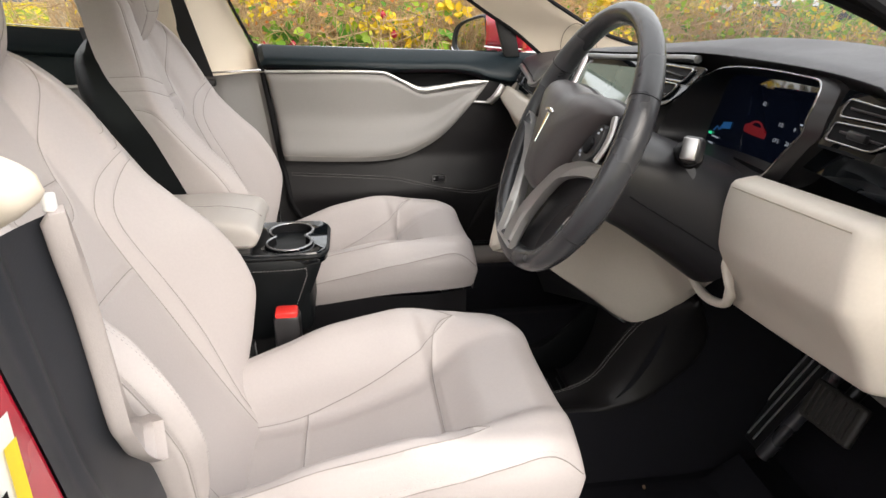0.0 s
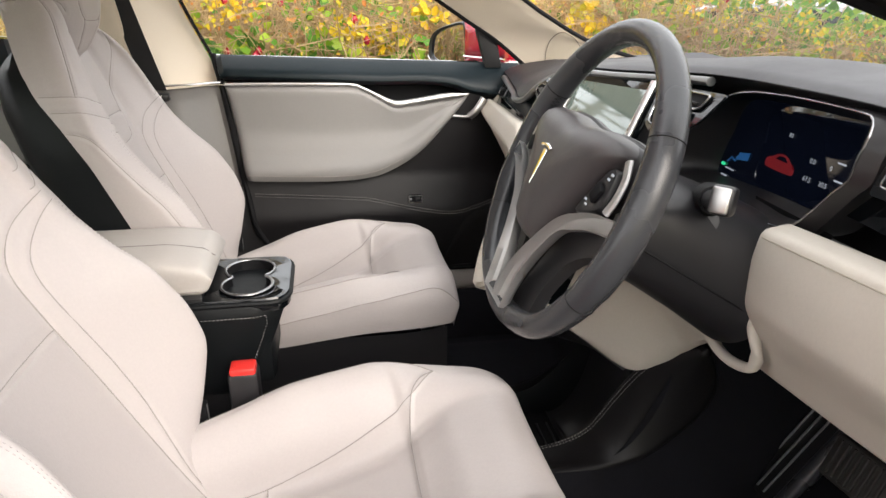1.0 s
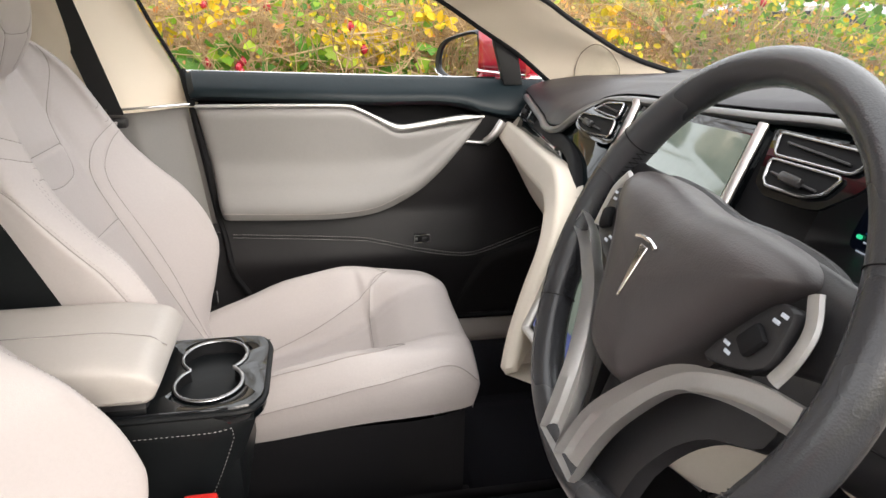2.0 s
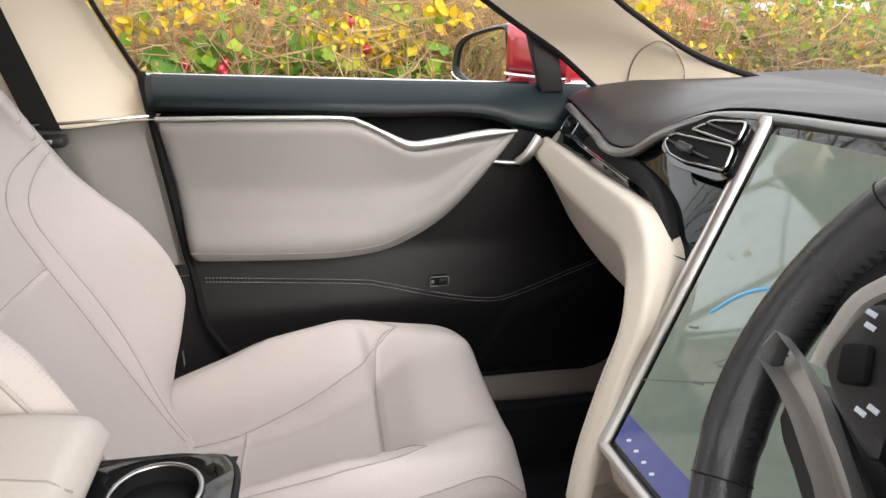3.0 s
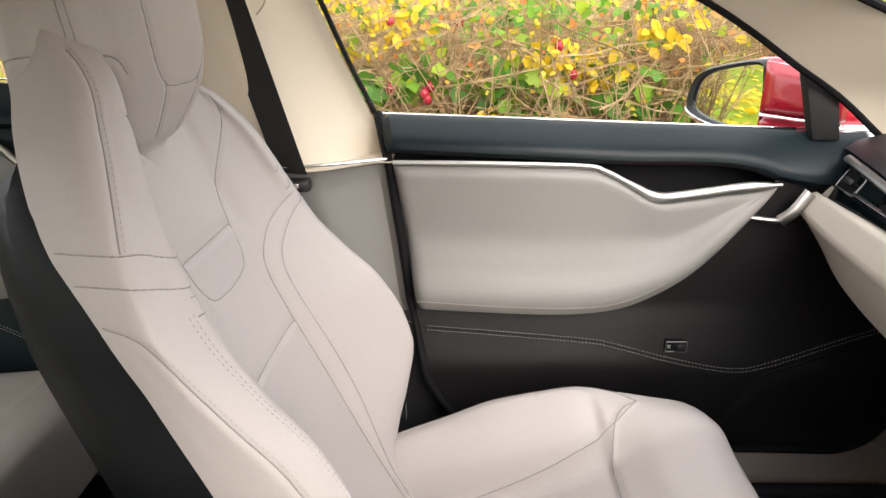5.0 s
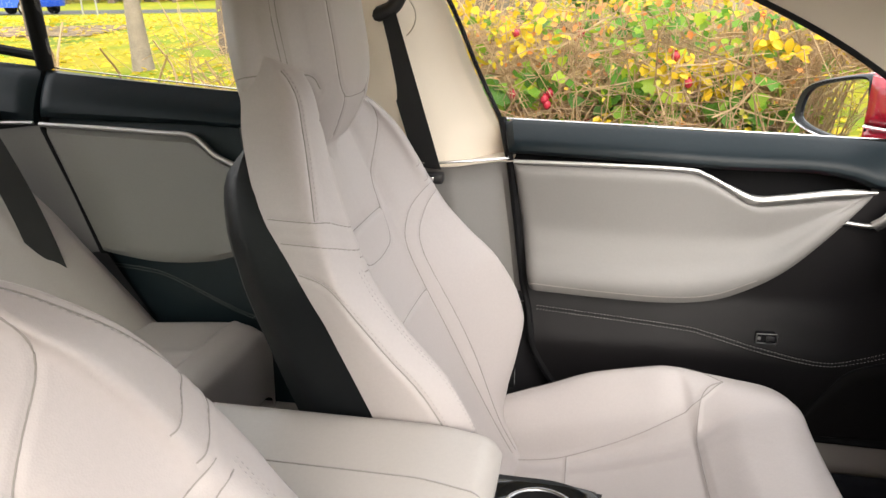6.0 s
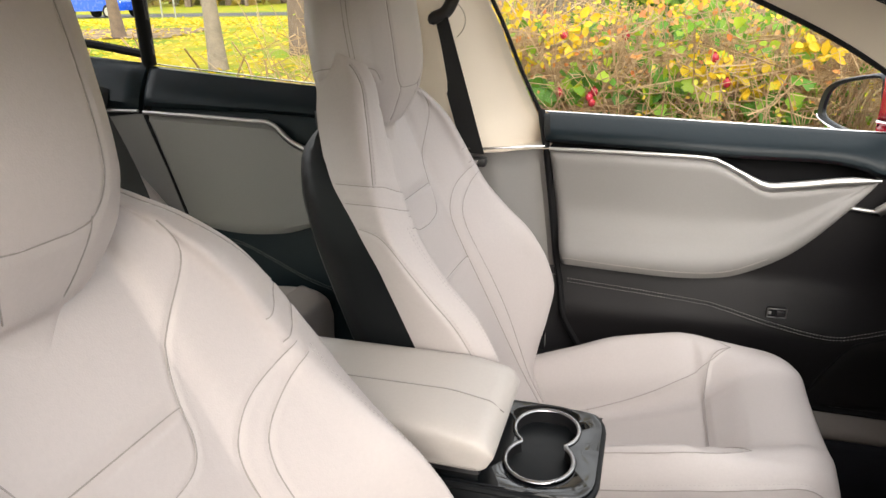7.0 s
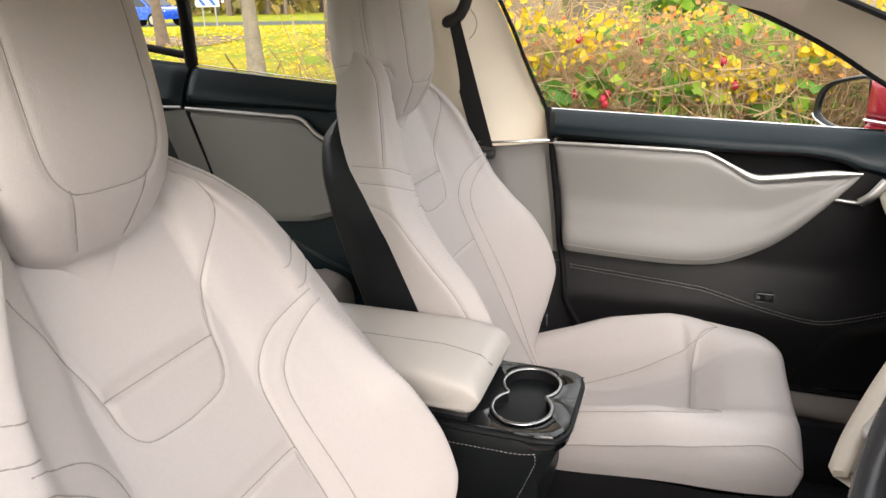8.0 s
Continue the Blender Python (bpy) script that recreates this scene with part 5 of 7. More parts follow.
rlow = [(-0.0170, 0.0575), (0.070, 0.0640), (0.064, 0.046), (0.0456, 0.0377), (-0.0009, 0.0338), (-0.0090, 0.0390)]
rhigh = [(-0.0278, 0.0822), (0.084, 0.0890), (0.076, 0.0690), (-0.0170, 0.0615)]
rback = [(-0.0400, 0.0850), (0.105, 0.0960), (0.090, 0.060), (0.066, 0.0340), (0.0495, 0.0300), (0.0, 0.0250), (-0.0200, 0.0330)]
vent("air_vent", vm2, (smooth_poly(rlow), smooth_poly(rhigh), smooth_poly(rback)), None)
part("stack_panel", grid(lambda u, v: (0.449 - 0.078 * (1 - v) + 0.012, -0.140 - 0.033 * (1 - v) - 0.10 * u, 1.018 - 0.14 * (1 - v)), 8, 16), RUBBER, dash, "gloss black stack side panel")
sv = [(-0.028, -0.012), (-0.022, 0.018), (0.028, 0.016), (0.022, -0.014)]
vent("air_vent", frame_at((0.441, 0.626, 0.888), (0, -1, 0), (0.45, 0, 0.9)), (smooth_poly(sv), None, smooth_poly([(a * 1.25, b * 1.25) for a, b in sv])), None)
rl = [(-0.029, -0.014), (-0.025, 0.005), (0.052, 0.0105), (0.058, 0.000), (0.037, -0.0125)]
rh = [(-0.023, 0.012), (-0.018, 0.031), (0.052, 0.029), (0.056, 0.0165)]
vent("air_vent", frame_at((0.497, -0.530, 0.998), (0, -1, 0), (0.25, 0, 0.97)), (smooth_poly(rl), smooth_poly(rh), smooth_poly([(-0.040, -0.024), (-0.030, 0.040), (0.07, 0.036), (0.075, -0.02)])), None)
part("gloss_panel", grid(lambda u, v: (0.506 - 0.012 * u + 0.015 * v, -0.44 - 0.23 * u, 0.942 + 0.055 * v), 10, 6), PIANO, dash, "gloss black side panel")


# driver's side: knee pad with a fold, and the lower beige panel
KNEE_X = curve1([0, 0.22, 0.38, 0.48, 0.60, 0.88, 1.0], [0.492, 0.470, 0.449, 0.440, 0.4395, 0.446, 0.478])


def knee(u, v):
    """From the lower edge up over a soft fold to a narrow top face."""
    w = min(u / 0.88, 1.0)
    turn = max(0.0, u - 0.88) / 0.12
    y = -0.420 - 0.232 * w - 0.016 * math.sin(turn * math.pi / 2) - 0.012 * turn
    low, fold, top = 0.738 + 0.034 * w, 0.842 + 0.024 * w, 0.914 + 0.025 * w
    z = float(np.interp(v, [0, 0.47, 0.88, 1.0], [low, fold, top, top + 0.006]))
    # the lower corner reaches in under the steering column
    y += 0.024 * smoothstep(0.42, 0.02, v) * (1 - w) ** 3
    return KNEE_X(v) - 0.012 * w + 0.10 * (1 - math.cos(turn * math.pi / 2)), y, z


kp = part("knee_pad", slab(knee, 60, 40, 0.006, 0.010, back=0.05), BEIGE, dash, "beige leather knee pad")
part("knee_seam", tube([tuple(np.array(knee(u, 0.865)) + np.array([-0.0060, 0, 0.001])) for u in np.linspace(0.04, 0.86, 30)], 0.0008, 5), material("beige_seam", (0.38, 0.34, 0.27), 0.8), kp, "sewn seam")
part("column_rim", tube(spline([(0.455, -0.296, 0.772), (0.460, -0.312, 0.762), (0.460, -0.336, 0.751), (0.460, -0.365, 0.743), (0.460, -0.394, 0.745), (0.460, -0.424, 0.757), (0.456, -0.434, 0.780), (0.450, -0.426, 0.812), (0.446, -0.424, 0.850)], 8), 0.0072, 12, flat=0.8), BEIGE, kp, "beige leather rim round the column")
lowA = resample(spline([(0.283, 0.045, 0.712), (0.34, -0.02, 0.75), (0.395, -0.12, 0.80), (0.43, -0.21, 0.815), (0.445, -0.27, 0.795), (0.456, -0.312, 0.766)], 8), 40)
lowB = resample(spline([(0.295, 0.045, 0.675), (0.35, -0.02, 0.635), (0.405, -0.085, 0.607), (0.457, -0.146, 0.584), (0.50, -0.172, 0.608), (0.530, -0.195, 0.643), (0.505, -0.275, 0.702), (0.476, -0.325, 0.730), (0.464, -0.350, 0.744)], 8), 40)
part("black_wedge", slab(lambda u, v: (1 - v) * np.array([0.36 + 0.12 * u, 0.04 - 0.10 * u, 0.56]) + v * np.array([0.315 + 0.14 * u, 0.035 - 0.17 * u, 0.665 - 0.09 * u]), 10, 6, 0.004, 0.008, back=0.02), PLASTIC, dash, "black lower closing panel", flip=True)
part("lower_panel", slab(lambda u, v: (1 - v) * lowB[int(round(u * 39))] + v * lowA[int(round(u * 39))], 40, 16, 0.008, 0.012, back=0.02), BEIGE, dash, "beige leather lower panel")
# black backing that stands for the deep shade in the column notch
part("column_well", grid(lambda u, v: (0.520 - 0.02 * v, -0.320 - 0.13 * u, 0.74 + 0.18 * v), 4, 4), RUBBER, dash, "black sheet for the shade behind the column")

# centre touch screen
def screen_mat(name, color, rough=0.06, emit=0.0):
    mt = material(name, color, rough, vary=0.10, scale=22, grain=90, coat=0.6, bump=0.0, rough_vary=0.03)
    b = mt.node_tree.nodes["Principled BSDF"]
    b.inputs["Emission Color"].default_value = (*color, 1)
    b.inputs["Emission Strength"].default_value = emit
    return mt


MAP = screen_mat("map_display", (0.085, 0.105, 0.088), 0.05, 0.42)
NAVY = screen_mat("navy_display", (0.03, 0.04, 0.12), 0.05, 0.6)
ROUTE = screen_mat("route_blue", (0.02, 0.13, 0.24), 0.2, 0.7)
MARK = screen_mat("map_mark", (0.07, 0.085, 0.075), 0.2, 0.2)
screen = thing("touch_screen", "large portrait touch screen showing a pale grey map", "screen", (0.35, 0.0, 0.72))
tl, tr, bl, br = (0.438, 0.108, 1.001), (0.449, -0.137, 1.021), (0.283, 0.040, 0.722), (0.294, -0.204, 0.742)


def scr(u, v, off=0.0):
    a = [(1 - u) * l + u * r for l, r in zip(bl, br)]
    b = [(1 - u) * l + u * r for l, r in zip(tl, tr)]
    p = [(1 - v) * c + v * d for c, d in zip(a, b)]
    return p[0] - 0.874 * off, p[1], p[2] + 0.485 * off


def on_screen(y, z, off):
    return 0.438 - 0.5556 * (1.001 - z) - 0.874 * off, y, z + 0.485 * off


part("bezel", slab(lambda u, v: scr(u, v, -0.002), 6, 6, 0.0015, 0.002, back=0.02), PIANO, screen, "gloss black bezel", smooth=False)
disp = part("display", grid(lambda u, v: scr(0.035 + 0.93 * u, 0.02 + 0.945 * v, 0.0006), 2, 2), MAP, screen, "pale grey-green map display", smooth=False)
part("task_bar", grid(lambda u, v: scr(0.035 + 0.93 * u, 0.021 + 0.085 * v, 0.0010), 2, 2), NAVY, disp, "navy task bar", smooth=False)
route = [(0.028, 0.856), (0.014, 0.876), (-0.001, 0.889), (-0.023, 0.900), (-0.043, 0.905), (-0.050, 0.911), (-0.047, 0.916), (-0.035, 0.921), (-0.022, 0.934)]
part("route_line", tube([on_screen(y, z, 0.0012) for y, z in [tuple(p) for p in spline(route, 5)]], 0.0016, 6, flat=0.3, up=(-0.874, 0, 0.485)), ROUTE, disp, "blue route line")
for k in range(3):
    part("road_line", tube([on_screen(0.05 - 0.06 * k, 0.78 + 0.05 * k, 0.0009), on_screen(-0.04 - 0.03 * k, 0.83 + 0.06 * k, 0.0009)], 0.0007, 5, flat=0.3, up=(-0.874, 0, 0.485)), MARK, disp, "faint grey map road")
for y, z in ((0.040, 0.837), (-0.030, 0.869), (-0.014, 0.831), (-0.052, 0.836), (-0.004, 0.810)):
    part("map_mark", tube([on_screen(y, z, 0.0009), on_screen(y - 0.010, z + 0.004, 0.0009)], 0.0014, 5, flat=0.3, up=(-0.874, 0, 0.485)), MARK, disp, "dark map mark")
for yy in (0.02, 0.005, -0.01, -0.025):
    part("bar_icon", tube([on_screen(yy, 0.738, 0.0014), on_screen(yy - 0.004, 0.741, 0.0014)], 0.0013, 5, flat=0.3, up=(-0.874, 0, 0.485)), screen_mat("icon_grey", (0.35, 0.38, 0.42), 0.3, 0.5), disp, "pale icon bar")
part("frame_side", tube([scr(-0.015, -0.01, 0.002), scr(-0.012, 1.005, 0.002)], 0.0078, 12, flat=0.8), SATIN, screen, "satin aluminium side trim")
part("frame_side", tube([scr(1.015, -0.01, 0.002), scr(1.012, 1.005, 0.002)], 0.0055, 12, flat=0.8), SATIN, screen, "satin aluminium side trim")
part("frame_foot", tube([scr(-0.015, -0.012, 0.002), scr(1.015, -0.012, 0.002)], 0.006, 12, flat=0.8), SATIN, screen, "satin aluminium lower trim")

# instrument cluster in its hood
cluster = thing("instrument_cluster", "dark instrument display in a silver-edged hood", "instrument cluster", (0.53, -0.31, 0.9))
oute = [(0.460, -0.165, 0.926), (0.466, -0.169, 0.948), (0.474, -0.176, 0.968), (0.500, -0.204, 1.004), (0.508, -0.250, 1.026), (0.508, -0.34, 1.036), (0.502, -0.440, 1.040), (0.499, -0.468, 1.037), (0.490, -0.477, 1.020), (0.485, -0.476, 1.003), (0.482, -0.474, 0.983), (0.480, -0.460, 0.966), (0.478, -0.430, 0.930), (0.476, -0.416, 0.919), (0.474, -0.402, 0.913), (0.472, -0.376, 0.910), (0.470, -0.336, 0.914), (0.468, -0.293, 0.914), (0.464, -0.230, 0.910), (0.460, -0.180, 0.910)]
inne = [(0.532, -0.186, 0.918), (0.536, -0.190, 0.945), (0.540, -0.195, 0.965), (0.545, -0.205, 1.000), (0.546, -0.240, 1.016), (0.548, -0.33, 1.024), (0.548, -0.428, 1.028), (0.547, -0.446, 1.022), (0.544, -0.452, 1.008), (0.541, -0.451, 0.994), (0.538, -0.446, 0.978), (0.536, -0.434, 0.962), (0.532, -0.410, 0.934), (0.531, -0.398, 0.926), (0.530, -0.386, 0.922), (0.530, -0.366, 0.920), (0.530, -0.330, 0.919), (0.530, -0.290, 0.917), (0.530, -0.235, 0.913), (0.530, -0.195, 0.911)]
O_, I_ = spline(oute, 3, True), spline(inne, 3, True)
F_ = [np.array((p[0] + 0.012, -0.322 + (p[1] + 0.322) * 1.10, 0.972 + (p[2] - 0.972) * (1.18 if p[2] < 0.972 else 1.04))) for p in O_]
part("hood_face", loft([[tuple(p) for p in O_], [tuple(p) for p in F_], [tuple(p + np.array([0.05, 0, 0])) for p in F_]], True, False), material("hood_face_grey", (0.024, 0.022, 0.023), 0.36, spec=0.35), cluster, "grey satin hood face")
part("hood", loft([[tuple(p) for p in O_], [tuple(0.5 * (np.array(p) + np.array(q)) + np.array([0.008, 0, 0])) for p, q in zip(O_, I_)], [tuple(q) for q in I_]], True, False), material("hood_grey", (0.015, 0.014, 0.015), 0.38, spec=0.3), cluster, "dark grey satin hood")
part("hood_edge", tube([tuple(p) for p in O_], 0.0013, 8, closed=True, up=(1, 0, 0)), DARKCHROME, cluster, "bright hood edge")
DARKNAVY = screen_mat("cluster_glass", (0.002, 0.003, 0.007), 0.03, 0.20)
cd = part("display", ([tuple(np.array(q) + np.array([-0.001, 0, 0])) for q in I_], [tuple(range(len(I_)))]), DARKNAVY, cluster, "dark navy display", smooth=False)


def on_cluster(y, z, off=0.002):
    return 0.528 + 0.16 * (z - 0.904) - off, y, z


CARRED = screen_mat("graphic_red", (0.13, 0.010, 0.013), 0.3, 0.22)
CARBLUE = screen_mat("graphic_blue", (0.014, 0.07, 0.19), 0.3, 0.25)
ICON = screen_mat("graphic_white", (0.30, 0.32, 0.36), 0.3, 0.3)
cy0, cz0 = -0.304, 0.950
carp = [(-0.030, -0.004), (-0.029, 0.006), (-0.018, 0.012), (-0.006, 0.020), (0.010, 0.021), (0.022, 0.012), (0.031, 0.005), (0.032, -0.006), (0.024, -0.010), (-0.022, -0.010)]
part("car_graphic", ([on_cluster(cy0 - a * 0.85, cz0 + b * 0.62) for a, b in [tuple(p) for p in spline(carp, 3, True)]], [tuple(range(30))]), CARRED, cd, "red car graphic", smooth=False)
part("car_window", ([on_cluster(cy0 - a * 0.85, cz0 + b * 0.62, 0.0026) for a, b in ((-0.010, 0.010), (-0.003, 0.017), (0.009, 0.018), (0.017, 0.010))], [(0, 1, 2, 3)]), DARKNAVY, cd, "dark car window graphic", smooth=False)
part("battery_graphic", ([on_cluster(y, z) for y, z in ((-0.222, 0.936), (-0.246, 0.940), (-0.247, 0.950), (-0.225, 0.946))], [(0, 1, 2, 3)]), CARBLUE, cd, "blue energy graphic", smooth=False)
part("plug_graphic", tube([on_cluster(-0.205, 0.930), on_cluster(-0.212, 0.937), on_cluster(-0.220, 0.934), on_cluster(-0.224, 0.941)], 0.0012, 5), CARBLUE, cd, "blue plug graphic")


def words(text, size, at, right, up_, mat_, parent, name="figure"):
    cu = bpy.data.curves.new(name, "FONT")
    cu.body, cu.size = text, size
    ob = bpy.data.objects.new(name, cu)
    me = bpy.data.meshes.new_from_object(ob)
    bpy.data.objects.remove(ob)
    m = frame_at(at, right, up_)
    v = [tuple(m @ q.co) for q in me.vertices]
    f = [tuple(p.vertices) for p in me.polygons]
    bpy.data.meshes.remove(me)
    return part(name, (v, f), mat_, parent, "pale display figures", smooth=False)


for text, y, z in (("0.0", -0.352, 0.966), ("0", -0.384, 0.966), ("67.5", -0.350, 0.946), ("20.5", -0.376, 0.947), ("80", -0.306, 0.984)):
    words(text, 0.0075, on_cluster(y, z, 0.003), (0, -1, 0), (0.16, 0, 1), ICON, cd)
for y, z, w in ((-0.205, 0.922, 0.018), (-0.392, 0.976, 0.012), (-0.395, 0.958, 0.014), (-0.200, 0.912, 0.012)):
    part("print_bar", tube([on_cluster(y, z), on_cluster(y - w, z)], 0.0010, 5), screen_mat("print_grey", (0.22, 0.24, 0.28), 0.3, 0.5), cd, "small grey print")
part("lamp_green", tube([on_cluster(-0.196, 0.925), on_cluster(-0.200, 0.925)], 0.0022, 6), screen_mat("graphic_green", (0.02, 0.35, 0.16), 0.3, 0.8), cd, "green tell-tale")

SPOKE = material("dark_satin_silver", (0.50, 0.49, 0.48), 0.42, 0.9, vary=0.04, grain=500, bump=0.03)
# ---- steering wheel ----
WC, WR, TAU = Vector((0.2664, -0.3351, 0.9537)), 0.1630, radians(24.3)
e_y, e_up = Vector((0, -1, 0)), Vector((math.sin(TAU), 0, math.cos(TAU)))
e_n = Vector((-math.cos(TAU), 0, math.sin(TAU)))


def wp(a, b, c=0.0):
    """A point on the wheel: a to the driver's right, b up, c towards the driver."""
    return tuple(WC + e_y * a + e_up * b + e_n * c)


WM = Matrix.Translation(WC) @ Matrix((e_y, e_up, e_n)).transposed().to_4x4()
wheel = thing("steering_wheel", "black leather steering wheel with silver spokes", "steering wheel", tuple(WC))
rim, rad = [], []
for t in np.linspace(0, 2 * math.pi, 120, endpoint=False):
    flat = 1 - 0.035 * smoothstep(-0.80, -1.0, math.cos(t))
    grip = bump1(abs(math.sin(t)), 0.96, 0.22) * (1 if math.cos(t) > -0.4 else 0.4)
    rim.append(wp(WR * math.sin(t), WR * flat * math.cos(t), 0))
    rad.append(0.0134 + 0.0016 * grip)
rm = part("rim", tube(rim, rad, 22, closed=True, flat=1.12, up=tuple(e_n)), WHEEL, wheel, "black leather rim")
for t in (1.07, 2.08, -1.07, -2.08):
    c = Vector(wp(WR * math.sin(t), WR * (1 - 0.035 * smoothstep(-0.80, -1.0, math.cos(t))) * math.cos(t), 0))
    o = (e_y * math.sin(t) + e_up * math.cos(t))
    g_ = 0.0150 if abs(t) < 1.5 else 0.0141
    ring = [tuple(c + o * g_ * math.cos(a) + e_n * 1.12 * g_ * math.sin(a)) for a in np.linspace(0, 2 * math.pi, 28, endpoint=False)]
    part("rim_seam", tube(ring, 0.0005, 5, closed=True, up=tuple(e_y)), RUBBER, rm, "sewn rim joint")
for a0, a1 in ((1.07, 2.08), (-2.08, -1.07)):
    pts = []
    for k in range(60):
        t = a0 + (a1 - a0) * k / 59
        z = 0.004 * (1 if k % 2 else -1)
        pts.append(wp((WR - 0.0150) * math.sin(t), (WR - 0.0150) * math.cos(t), z))
    part("rim_lacing", tube(pts, 0.0006, 5), RUBBER, rm, "laced grip stitching")
hub = [(0.0, 0.060), (0.046, 0.064), (0.086, 0.062), (0.102, 0.054), (0.100, 0.044), (0.083, 0.022), (0.061, -0.014), (0.037, -0.060), (0.023, -0.072), (0.0, -0.075)]
hub = hub + [(-a, b) for a, b in hub[-2:0:-1]]
HB = [tuple(p) for p in spline(hub, 4, True)]
part("hub", loft([[wp(a * k, -0.004 + (b + 0.004) * k, c) for a, b in HB] for c, k in ((-0.024, 1.02), (-0.004, 1.02), (0.008, 1.0), (0.017, 0.955), (0.024, 0.88), (0.030, 0.76), (0.034, 0.58), (0.0365, 0.32), (0.037, 0.05))]), HUB, wheel, "black leatherette hub cover")
part("hub_back", loft([[wp(a * k, b * k, c) for a, b in HB] for c, k in ((-0.05, 0.6), (-0.045, 0.85), (-0.022, 1.06), (-0.014, 1.06), (-0.010, 1.0))]), PLASTIC, wheel, "black plastic hub back")
for s in (1, -1):
    arm_in = [(s * a, b) for a, b in ((0.000, -0.150), (0.006, -0.115), (0.020, -0.084), (0.058, -0.036), (0.094, -0.014), (0.120, -0.004), (0.152, 0.002))]
    arm_out = [(s * a, b) for a, b in ((0.033, -0.150), (0.038, -0.118), (0.048, -0.086), (0.073, -0.045), (0.102, -0.028), (0.128, -0.019), (0.154, -0.014))]
    infill = [(s * a, b) for a, b in ((0.015, -0.150), (0.030, -0.086), (0.062, -0.038), (0.126, -0.008), (0.134, -0.034), (0.100, -0.054), (0.078, -0.078), (0.064, -0.110), (0.058, -0.146))]
    part("infill", prism([tuple(p) for p in spline(infill if s < 0 else infill[::-1], 3, True)], WM @ Matrix.Translation((0, 0, -0.014)), 0.014, 0.0), PLASTIC, wheel, "black plastic spoke infill")
    AI, AO = resample(spline(arm_in, 6), 40), resample(spline(arm_out, 6), 40)

    def band(u, v):
        k = int(round(u * 39))
        p = (1 - v) * AI[k] + v * AO[k]
        return wp(p[0], p[1], 0.014 - 0.12 * max(0, abs(p[0]) - 0.085) - 0.05 * max(0, -0.11 - p[1]))
    part("spoke_trim", slab(band, 40, 10, 0.004 * s, 0.004, back=0.008 * s), SPOKE, wheel, "satin silver spoke trim")
    part("pad_edge", tube([wp(s * a, b, c) for a, b, c in spline([(0.124, 0.000, 0.009), (0.127, 0.016, 0.008), (0.126, 0.034, 0.008), (0.116, 0.050, 0.008)], 6)], 0.0052, 8, flat=0.6, up=tuple(e_n)), SPOKE, wheel, "satin edge of the button pad")
    part("spoke", loft([[tuple(Vector(wp(s * a, b + h * math.sin(t), -0.010 + 0.010 * math.cos(t)))) for t in np.linspace(0, 2 * math.pi, 20, endpoint=False)] for a, b, h in ((0.04, 0.022, 0.040), (0.09, 0.030, 0.034), (0.13, 0.036, 0.026), (0.156, 0.040, 0.024))]), PLASTIC, wheel, "black plastic spoke")
    pad = [(s * a, b) for a, b in ((0.072, -0.014), (0.092, 0.024), (0.104, 0.038), (0.116, 0.036), (0.119, 0.020), (0.118, 0.003), (0.096, -0.010))]
    pd = part("button_pad", prism([tuple(p) for p in spline(pad if s > 0 else pad[::-1], 3, True)], WM @ Matrix.Translation((0, 0, 0.002)), 0.012, 0.003, 2), PLASTIC, wheel, "black plastic button pad")
    part("scroll_key", moved(box(-0.007, 0.007, -0.009, 0.009, 0, 0.006, 0.003), WM @ Matrix.Translation((s * 0.103, 0.012, 0.013)) @ Matrix.Rotation(-s * 0.5, 4, "Z")), RUBBER, pd, "ribbed scroll key")
    for a, b in ((0.109, 0.028), (0.112, 0.033), (0.090, -0.003), (0.086, 0.001)):
        part("key_mark", moved(box(-0.0028, 0.0028, -0.0012, 0.0012, 0, 0.0006, 0.0002), WM @ Matrix.Translation((s * a, b, 0.0142))), ICON, pd, "pale key mark")
part("lower_spoke", loft([[wp(a * math.cos(t), b, -0.010 + 0.011 * math.sin(t)) for t in np.linspace(0, 2 * math.pi, 18, endpoint=False)] for a, b in ((0.030, -0.06), (0.022, -0.10), (0.020, -0.14), (0.024, -0.166))]), PLASTIC, wheel, "black plastic lower spoke")
lg = part("badge", prism([(-0.0042, 0.020), (0.0042, 0.020), (0.0008, -0.014), (-0.0008, -0.014)], WM @ Matrix.Translation((0.0, -0.003, 0.0365)) @ Matrix.Scale(1.15, 4), 0.0022, 0.0006, 1), CHROME, wheel, "chrome badge")
part("badge_arc", tube([wp(0.0150 * math.sin(t) / 0.7, 0.0145 + 0.010 * math.cos(t), 0.0385) for t in np.linspace(-0.7, 0.7, 12)], 0.0018, 6, up=tuple(e_n)), CHROME, lg, "chrome arc")

column = thing("steering_column", "black plastic steering column shroud with chrome-tipped stalk", "steering column", (0.4, -0.333, 0.85))
shroud = []
for c, r, dz in ((-0.026, 0.050, 0.0), (-0.030, 0.072, -0.002), (-0.060, 0.080, -0.005), (-0.11, 0.082, -0.008), (-0.17, 0.090, -0.012), (-0.235, 0.100, -0.018)):
    shroud.append([wp(r * math.copysign(abs(math.cos(t)) ** 0.8, math.cos(t)), dz + r * (0.84 if math.sin(t) < 0 else 0.72) * math.copysign(abs(math.sin(t)) ** 0.8, math.sin(t)), c) for t in np.linspace(0, 2 * math.pi, 40, endpoint=False)])
sh = part("shroud", loft(shroud), PLASTIC, column, "black plastic shroud")
